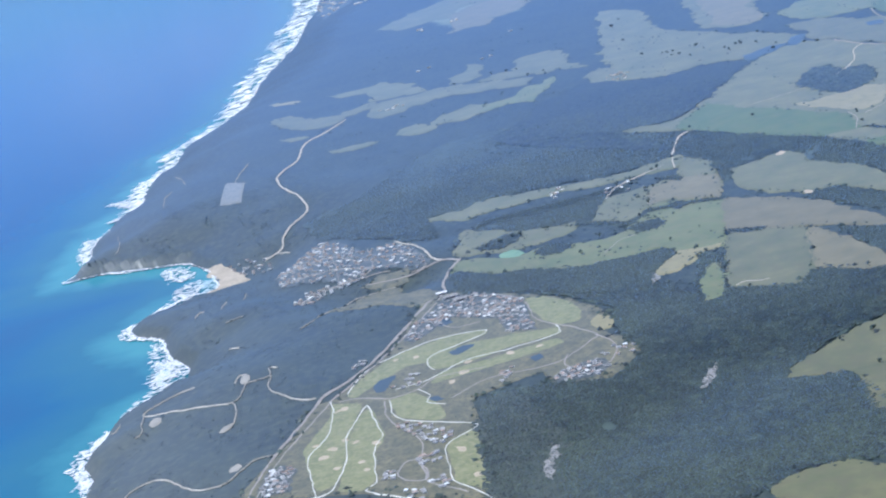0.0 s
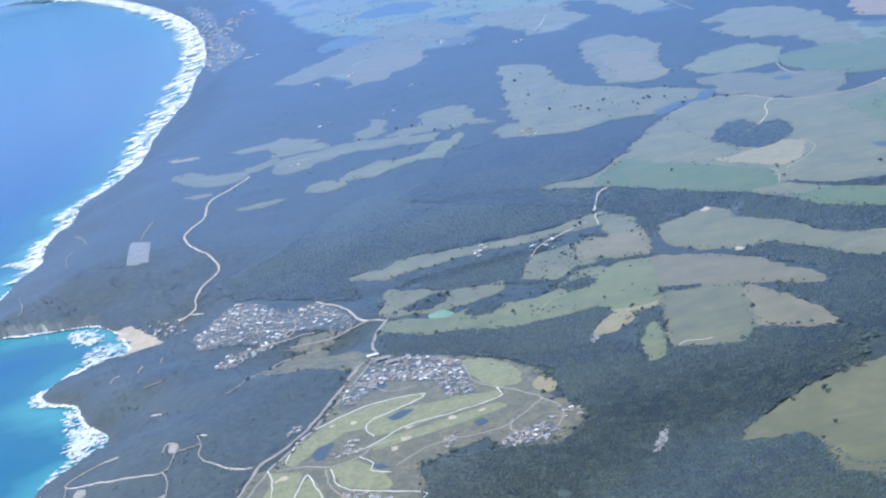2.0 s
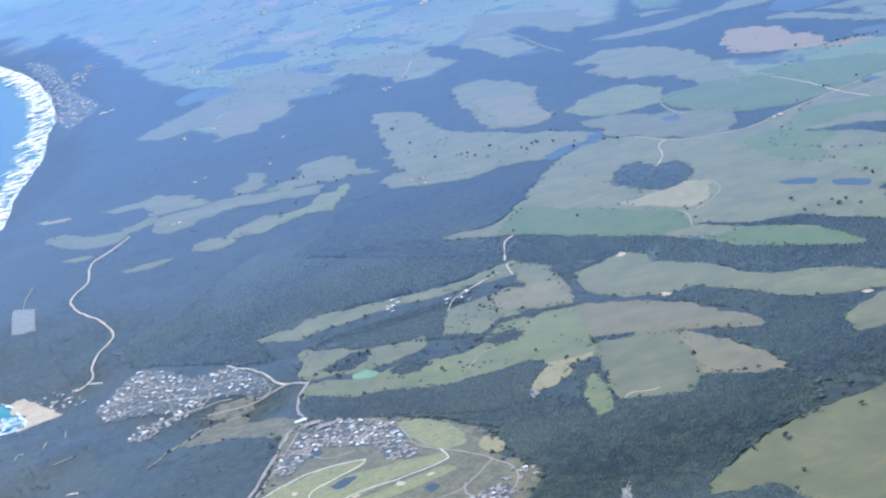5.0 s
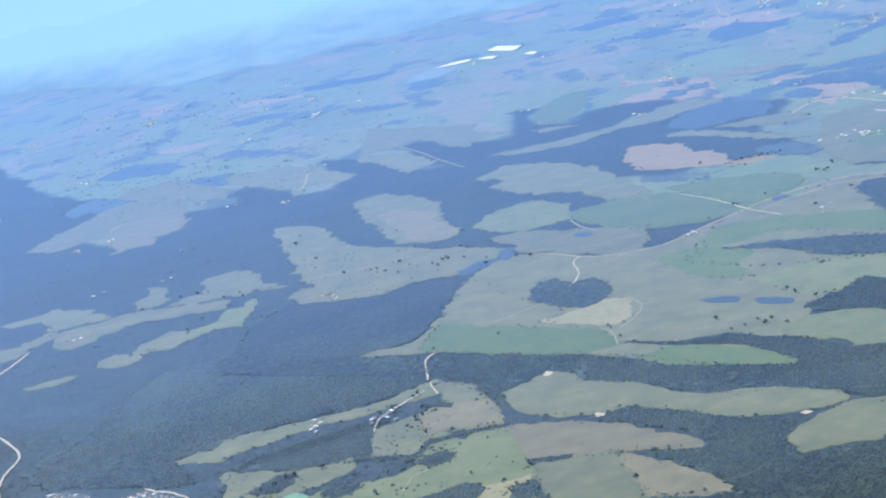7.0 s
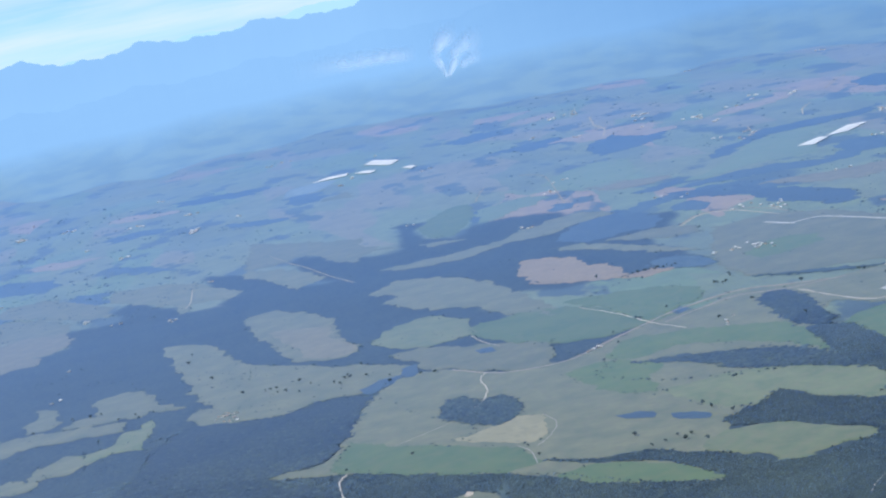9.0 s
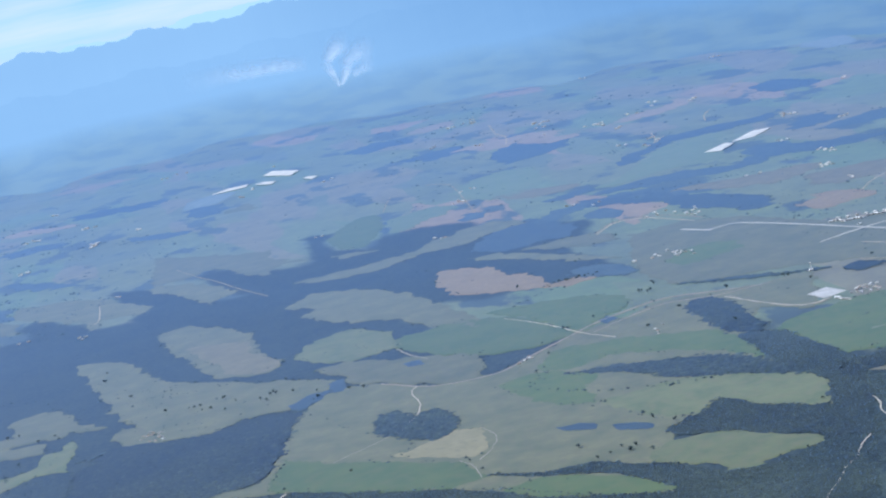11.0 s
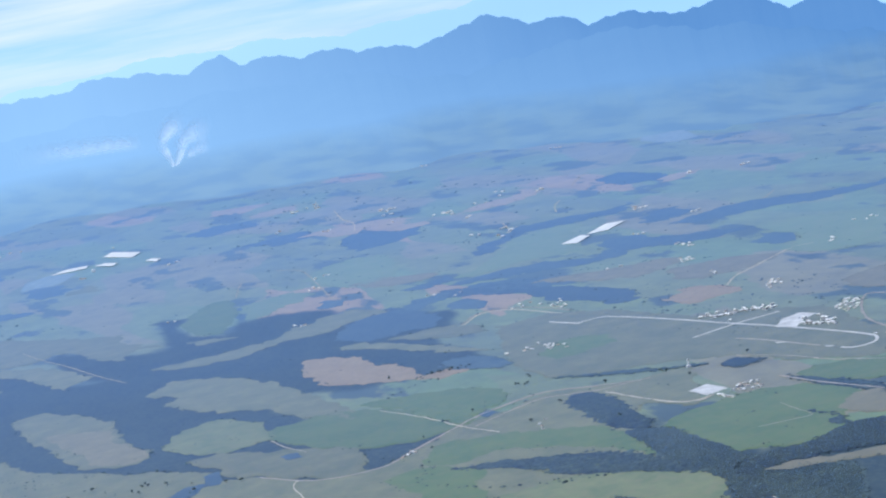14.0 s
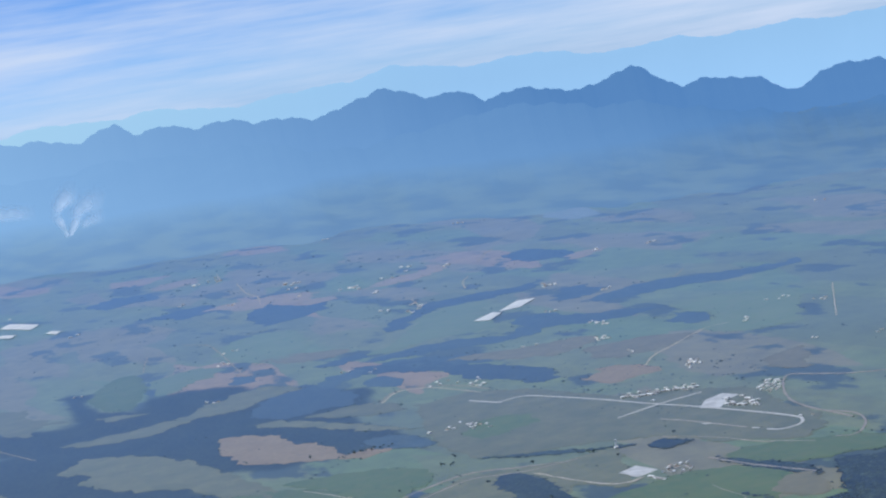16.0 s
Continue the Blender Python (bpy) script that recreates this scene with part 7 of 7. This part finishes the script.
hangar(468.9, 1170.9, 6.3, 3.6, 1.8, -17)
hangar(473.6, 1182.4, 6.7, 4.4, 1.1, -77)
hangar(465.7, 1159.5, 5.7, 2.6, 2.1, -77)
hangar(456.5, 1179.4, 5.7, 2.6, 1.2, 13)
hangar(468.2, 1176.5, 6.0, 4.4, 1.3, -17)
hangar(455.8, 1183.5, 3.1, 4.3, 1.1, -17)
hangar(320.4, 1055.4, 12.0, 1.6, 1.0, -77)
hangar(319.6, 1064.2, 7.0, 1.5, 1.0, -77)
control_tower(347.3, 1153.9)

# scree in the gorge, and the clubhouse
boulders("pale rocky scree beside the gorge stream", [(-89.6, 569.8), (-87.5, 567.1), (-89.7, 553), (-89.5, 537.2), (-93.2, 541.3), (-95, 554.1), (-92.7, 561.8)], 1.6, 0.5)
boulders("pale stony scree of the stream bed", [(-43.6, 599.7), (-38.7, 613.8), (-32.3, 622), (-29.6, 617.6), (-36.8, 608.3), (-41.4, 598)], 1.6, 0.5)
boulders("pale stony scree on a bare spur", [(-59.8, 727.8), (-55.2, 726.1), (-56.9, 716.2), (-59.6, 710.7)], 1.6, 0.5)
hangar(-150.3, 743.7, 7, 3, 1.2, 15, "clubhouse", "long white golf estate building with a pale roof", "estate buildings")
hangar(-145.0, 737.9, 6, 3, 1, 15, "lodge", "long white golf estate building with a pale roof", "estate buildings")
hangar(-155.3, 751.2, 5, 2.5, 1, 15, "lodge", "long white golf estate building with a pale roof", "estate buildings")
hangar(-139.4, 740.5, 4, 2, 0.8, 15, "lodge", "long white golf estate building with a pale roof", "estate buildings")
lawn("pale mounded practice green", M_TAN, [(-83.3, 678.7), (-80.3, 684.2), (-75.9, 679.8), (-74.4, 670.1), (-78.5, 666.7), (-82, 671.1)], level=3)
road("bare pale scrape in the bush", M_TRACK, 0.68, [(-275.4, 805.7), (-271.1, 807), (-266.5, 807.1)])
road("bare pale scrape in the bush", M_TRACK, 0.68, [(-300.7, 834.7), (-301.4, 844.4), (-297.6, 842.9)])
road("bare pale scrape in the bush", M_TRACK, 0.68, [(-284.9, 832.4), (-287.4, 845), (-287.6, 852.2)])
road("bare pale scrape in the bush", M_TRACK, 0.68, [(-279.1, 852.5), (-282.9, 872.4)])
road("bare pale scrape in the bush", M_TRACK, 0.68, [(-297.9, 684.8), (-295.1, 684.9), (-296.6, 694.8)])

# single trees and bushes in the pastures
for x, y in [(-85.9, 801.1), (-130.3, 828.2), (-135.5, 822.5), (-114, 830.5), (-52.2, 774.1), (-126.3, 830), (-142.1, 818.1), (-92.7, 777.2), (-66.2, 874.7), (-61.8, 877.6), (-63.8, 862.5), (-63.6, 846.5), (38.2, 640.3), (11, 623.8), (31.5, 638.2), (22.6, 596.1), (50.2, 647.4), (54.3, 639.4), (22.8, 626.4), (-81.5, 895), (-75.4, 899.7), (-63.2, 911.7), (-60.7, 915.3), (-128.2, 892.7), (12.4, 1182), (-106.7, 1415.4), (-93.4, 1333.5), (-77.6, 1259), (-16, 1210.9), (-19.3, 1218.8), (-8.8, 1228), (-42.9, 1219.2), (-50.3, 1231.6), (-56.1, 1234.4)]:
    field_tree(x, y)
for x, y in [(4.6, 1252.5), (2.6, 1215), (-7.8, 1223.3), (-11.5, 1224.4), (40.8, 1172.2), (32.7, 1179.5), (15.1, 1198), (156.7, 1157), (205.3, 1192.6), (224.8, 1329.1), (229.4, 1329.8), (233.5, 1328.4), (237.5, 1327.1), (244.3, 1327.2), (251.1, 1327.5), (256.5, 1323.6), (202.4, 1351.5), (46.9, 948.3), (-7.5, 990.8), (47.8, 927.9), (112.9, 900.2), (114.4, 891.8), (118.9, 896), (96.8, 892.1), (254.9, 1228.4), (269.5, 1244.9), (-59.1, 1248.3), (-55.3, 1247.3), (-62.9, 1249.3), (-39.1, 1251.5), (-33.4, 1234.3), (-102, 1446.4), (-106, 1413.4), (-181.5, 1303.7), (-173.7, 1303.4), (-162.3, 1270.7), (-150.6, 1275.1), (-193.4, 1309.1), (-220.6, 1296.1)]:
    field_tree(x, y)
for x, y in [(218.5, 1326.1), (228.3, 1328.2), (234.1, 1325.5), (240, 1322.9), (246.6, 1322.3), (252.5, 1319.9), (204.5, 1357.8), (256, 1220.9), (268.4, 1239.6), (215, 884.4), (336, 1132.6), (331.9, 1156.7), (496, 2271), (104.5, 894.5), (113.2, 889.9), (95.9, 918.7), (143.2, 934.3), (149.1, 918.9)]:
    field_tree(x, y)
for x, y in [(252.6, 1228.6), (259.5, 1224.8), (251.2, 1154), (293.2, 1171), (217.8, 1125.8), (257, 1077.9), (390.6, 1150.5), (330.1, 1159.8)]:
    field_tree(x, y)


hedge_trees(2600)
edge_bushes()
forest_crowns(4.2)
pasture_trees((
    ([(-91.5, 871.5), (-89, 903), (-55, 913), (-52.2, 893), (-60, 837.4)], 5),
    ([(-139.1, 813.4), (-132.9, 834.6), (-99.3, 798.4), (-111.6, 782.7)], 5),
    ([(-60.1, 715.4), (-48.3, 748.9), (-25.9, 751.2), (-27.4, 681.5), (-38.8, 680.9)], 5),
    ([(419, 1505), (502, 1406), (581, 1316), (514, 1187), (432, 1289), (390, 1436)], 12),
    ([(517, 3155), (826, 2454), (642, 1538), (512, 1336), (401, 1544), (178, 1836)], 30),
    ([(279, 991), (368, 1000), (373, 968), (307, 875), (260, 946)], 16),
    ([(-398, 2178), (-267, 2057), (-70, 1924), (-45, 1699), (-126, 1658), (-274, 1851)], 13),
    ([(-123, 1503), (25, 1227), (13, 1181), (-79, 1170), (-110, 1241)], 12),
    ([(-165, 986), (-81, 971), (-53, 883.9), (-22.3, 836.7), (-35.7, 729.3), (-147, 771.6)], 10),
    ([(-116, 1505), (-85, 1463), (-68, 1332), (-7, 1247), (23, 1225), (15, 1177), (-41, 1159), (-89, 1199), (-107, 1296)], 14),
    ([(-444, 3088), (-157, 2879), (53, 2235), (-14, 1801), (-145, 1780), (-216, 1754), (-341, 1948)], 22),
    ([(196, 1224), (264, 1267), (304, 1256), (282, 1126), (222, 1083), (184, 1082)], 20),
    ([(341, 1596), (410, 1483), (491, 1430), (423, 1306), (314, 1383)], 26),
    ([(-273, 1228), (-279, 1286), (-220, 1289), (-160, 1274), (-142, 1246), (-149, 1178), (-192, 1160), (-237, 1145)], 13),
    ([(-149.8, 773.9), (-153.5, 826.9), (-104.1, 819.9), (-55.2, 832.5), (-33.4, 760.3), (-69.2, 729.2), (-118.1, 752.3)], 12),
))
bush_scrub(36000)
for i in range(64):
    az, d = radians(RNG.rand() * 52 - 12), 1150 + 1900 * RNG.rand()
    x, y = HOME[0] + d * math.sin(az), HOME[1] + d * math.cos(az)
    if shore(np.array([x]), np.array([y]))[0] > 150:
        houses("scattered farmsteads", 2 + i % 3, [(x - 9, y - 9), (x + 9, y - 9), (x + 9, y + 9), (x - 9, y + 9)])
settle_houses()

# ---- the sea's edge ----
def surf():
    """Broken white water along the rocks and slanting breakers off the long beach."""
    c = spline(COAST[1:-2], 3.0)
    d = np.gradient(c, axis=0)
    nrm = np.stack((-d[:, 1], d[:, 0]), -1) / np.hypot(d[:, 0], d[:, 1])[:, None]
    side = np.where(shore(c[:, 0] + nrm[:, 0] * 8, c[:, 1] + nrm[:, 1] * 8) < 0, 1, -1)
    nrm = nrm * side[:, None]
    verts, faces = [], []

    def blob(x, y, a, b, turn, up):
        n = 9
        o = len(verts)
        t = np.arange(n) * 2 * math.pi / n
        r = 1 + 0.35 * RNG.randn(n)
        u, w = a * r * np.cos(t), b * r * np.sin(t)
        z = SEA + up * (0.25 + np.hypot(x, y) / 2500)
        verts.append((x, y, z + 0.25))
        verts.extend((x + p * math.cos(turn) - q * math.sin(turn), y + p * math.sin(turn) + q * math.cos(turn), z) for p, q in zip(u, w))
        faces.extend((o, o + 1 + i, o + 1 + (i + 1) % n) for i in range(n))
    for (x, y), (nx, ny), (tx, ty) in zip(c, nrm, d):
        along = math.atan2(ty, tx)
        far = math.hypot(x, y)
        beach = y > 1150
        wild = 0.5 + 0.5 * math.sin(x * 0.11 + y * 0.07) + 0.4 * math.sin(y * 0.031)
        for k in range(3 if beach else 5):
            o = RNG.rand() * (6 if not beach else 5) * max(0.25, wild if not beach else 1) - 1.5
            if beach or wild > 0.35 or RNG.rand() < 0.5:
                blob(x + nx * o, y + ny * o, 1.2 + 1.9 * RNG.rand() ** 2, 0.25 + RNG.rand() ** 2 * (0.8 + 0.5 * wild), along + RNG.randn() * 0.4, 1)
        if beach:
            wide = 8 + 22 * min(1, max(0, (y - 1250) / 600))
            for _ in range(RNG.randint(1, 3)):
                o = 2 + RNG.rand() ** 1.2 * wide
                blob(x + nx * o, y + ny * o, (3 + 8 * RNG.rand() ** 2) * (0.5 + far / 3500), (0.8 + 2.4 * RNG.rand() ** 2) * (0.5 + far / 2600), math.atan2(ny, nx) + 0.5 + RNG.randn() * 0.15, 1)
    me = mesh_of("surf", verts, faces, M_FOAM)
    tagged(new("surf", me), "white foaming surf breaking along the shore", "surf", kind="stuff")


surf()


def foam_patch(label, material, pts):
    """White water as many torn flecks within an outline."""
    x, y = scatter(pts, 1.15, 3.0)
    k = RNG.rand(len(x)) < 0.45 + 0.4 * waves(x, y, 4)
    verts, faces = [], []
    for px, py in zip(x[k], y[k]):
        n, o = 7, len(verts)
        t, r = np.arange(n) * 2 * math.pi / n, 1 + 0.35 * RNG.randn(n)
        a, c = 0.9 + RNG.rand() * 1.0, 0.4 + 0.4 * RNG.rand()
        turn = 0.5 + RNG.randn() * 0.4
        u, w = a * r * np.cos(t), c * r * np.sin(t)
        z = SEA + 0.4 + RNG.rand() * 0.3
        verts.append((px, py, z + 0.2))
        verts.extend((px + p * math.cos(turn) - q * math.sin(turn), py + p * math.sin(turn) + q * math.cos(turn), z) for p, q in zip(u, w))
        faces.extend((o, o + 1 + i, o + 1 + (i + 1) % n) for i in range(n))
    tagged(new("white_water", mesh_of("white_water", verts, faces, material)), label, "surf", kind="stuff")


for label, material, pts in (
        ("broken white water among the rocks", M_FOAM, [(-303.4, 759.4), (-311, 793.7), (-303.7, 794.1), (-292.4, 780.7), (-286.1, 758.7), (-292.9, 753)]),
        ("milky turquoise wash in the cove", M_SHALLOW, [(-310.9, 781.9), (-314.2, 799.3), (-302.7, 785.7), (-298.4, 757)]),
        ("white breakers rolling into the bay", M_FOAM, [(-362.6, 972.6), (-364.5, 987.3), (-350.3, 982.1), (-338.1, 958), (-340.7, 948.7), (-354.2, 958.8)]),
        ("white breakers rolling into the bay", M_FOAM, [(-336.7, 900.1), (-341.4, 933.2), (-334.4, 945), (-326.5, 935), (-326, 921.2), (-330.2, 906.3)]),
        ("thin wash over the sand", M_SHALLOW, [(-330.6, 937.4), (-323.8, 944), (-312, 919.2), (-321.3, 916.4)]),
        ("white surf on the point", M_FOAM, [(-353.4, 859.2), (-354, 876), (-347.9, 877.4), (-338, 851.2)]),
        ("white surf below the cliffs", M_FOAM, [(-295.4, 633.9), (-305.6, 655.8), (-304.7, 664.2), (-291, 650.1), (-286.9, 630.8)]),
        ("white surf below the cliffs", M_FOAM, [(-309, 684), (-308.8, 702.9), (-302.6, 708.8), (-298.5, 692.2), (-304.1, 685.1)]),
        ("white surf below the cliffs", M_FOAM, [(-297.8, 755.0), (-302.4, 757.2), (-305.6, 737.4), (-307.5, 726.0), (-304.0, 724.5), (-299.2, 734.5), (-296.0, 747.0)]),
        ("white surf below the cliffs", M_FOAM, [(-306.6, 719.0), (-309.9, 704.2), (-313.6, 693.2), (-315.0, 685.8), (-308.8, 676.0), (-306.5, 685.9), (-302.6, 694.1), (-305.5, 705.5)]),
        ("white surf below the cliffs", M_FOAM, [(-310.6, 676.7), (-310.0, 665.9), (-316.7, 666.9), (-305.3, 656.0), (-300.2, 648.4), (-294.5, 646.1), (-297.9, 658.7), (-305.3, 668.7)]),
        ("white surf below the cliffs", M_FOAM, [(-326.5, 833.6), (-317.7, 808.3), (-306.2, 767.8), (-298.5, 755.3), (-293.3, 761.6), (-293.3, 776.5), (-298.9, 798.8), (-311.7, 805.3), (-320.7, 830.5)]),
        ("white surf on the reef", M_FOAM, [(-444, 1051.7), (-459.3, 1106.8), (-454.4, 1110.3), (-439.5, 1061.4), (-423.6, 1035.4), (-428.7, 1030)]),
        ("white surf on the reef", M_FOAM, [(-479.4, 1215.5), (-462, 1223.7), (-446.5, 1203), (-434.2, 1163.6), (-450.2, 1186.9)]),
):
    foam_patch(label, material, pts)
drape("beach", "pale wet sand beach at the head of the bay", "beach", M_SAND, [(-335.4, 969.6), (-326.4, 966.4), (-307.9, 942), (-295.6, 923.1), (-305.4, 919.5), (-312.8, 914.5), (-317.4, 914.1), (-319.2, 930.7), (-327.7, 951.7)], 4, 0.3, skirt=0.6)
ribbon("beach", "long pale sand beach behind the breakers", "beach", M_SAND, 14, [(x + 3, y) for x, y in COAST[37:-3]], 4, flat=SEA)


# ---- smoke ----
def smoke_material():
    m = bpy.data.materials.new("smoke")
    m.use_nodes = True
    n, l = m.node_tree.nodes, m.node_tree.links
    n.remove(n["Principled BSDF"])
    tr, df, tl, both, mx, nz, geo, rp, at, mul = (n.new("ShaderNode" + k) for k in ("BsdfTransparent", "BsdfDiffuse", "BsdfTranslucent", "MixShader", "MixShader", "TexNoise", "NewGeometry", "ValToRGB", "Attribute", "Math"))
    for k in (df, tl):
        k.inputs["Color"].default_value = (0.93, 0.96, 0.98, 1)
    nz.inputs["Scale"].default_value, nz.inputs["Detail"].default_value = 1 / 38, 5
    rp.color_ramp.elements[0].position, rp.color_ramp.elements[1].position = 0.15, 0.68
    l.new(geo.outputs["Position"], nz.inputs["Vector"])
    l.new(nz.outputs["Fac"], rp.inputs[0])
    at.attribute_name = "thickness"
    mul.operation = "MULTIPLY"
    l.new(rp.outputs[0], mul.inputs[0])
    l.new(at.outputs["Fac"], mul.inputs[1])
    l.new(mul.outputs[0], mx.inputs["Fac"])
    l.new(tr.outputs[0], mx.inputs[1])
    l.new(df.outputs[0], both.inputs[1])
    l.new(tl.outputs[0], both.inputs[2])
    l.new(both.outputs[0], mx.inputs[2])
    l.new(mx.outputs[0], n["Material Output"].inputs["Surface"])
    return m


def smoke_plume(x, y, z):
    """Wisps that wind up from one fire, spread with the wind and thin out; a low streak drifts off west."""
    verts, faces, thick = [], [], []
    wisps = (((0, 0, 0), (-6, 0, 30), (-24, 5, 66), 4, 16, 1.0), ((0, 0, 0), (16, 0, 18), (32, 0, 58), 4, 18, 1.0), ((18, 0, 36), (44, 5, 88), (98, 10, 66), 14, 36, 0.75),
             ((-22, 0, 52), (-6, 0, 100), (44, 5, 98), 11, 34, 0.75), ((30, 0, 20), (60, 0, 40), (92, 5, 36), 11, 22, 0.6), ((-55, 25, 70), (-190, 40, 92), (-345, 60, 84), 18, 27, 0.6))
    for a, b, c, r0, r1, dense in wisps:
        o, rows, n = len(verts), 26, 15
        for i in range(rows):
            u = i / (rows - 1)
            p = [(1 - u) ** 2 * a[k] + 2 * u * (1 - u) * b[k] + u * u * c[k] for k in range(3)]
            d = Vector([2 * (1 - u) * (b[k] - a[k]) + 2 * u * (c[k] - b[k]) for k in range(3)]).normalized()
            side = Vector((d.z, 0, -d.x))
            r = r0 + (r1 - r0) * u
            for k in range(n):
                w = 2 * k / (n - 1) - 1
                bend = 0.45 * r * (1 - w * w)
                q = Vector((x, y, z)) + 0.92 * Vector(p) + side * (w * r) + Vector((0, -bend, 0))
                verts.append((q.x, q.y, max(q.z, z - 4)))
                fade = min(1, u * 5) if r0 > 10 else 1
                thick.append(dense * (1 - w * w) ** 1.3 * (1 - 0.25 * u) * fade * min(1, (1 - u) * 2.4))
        faces += [(o + i * n + k, o + i * n + k + 1, o + (i + 1) * n + k + 1, o + (i + 1) * n + k) for i in range(rows - 1) for k in range(n - 1)]
    me = mesh_of("smoke_plume", verts, faces, smoke_material(), True)
    me.attributes.new("thickness", "FLOAT", "POINT").data.foreach_set("value", thick)
    tagged(new("smoke_plume", me), "thin white smoke plume rising from a field fire", "smoke", kind="stuff")


smoke_plume(592, 3800, 27)
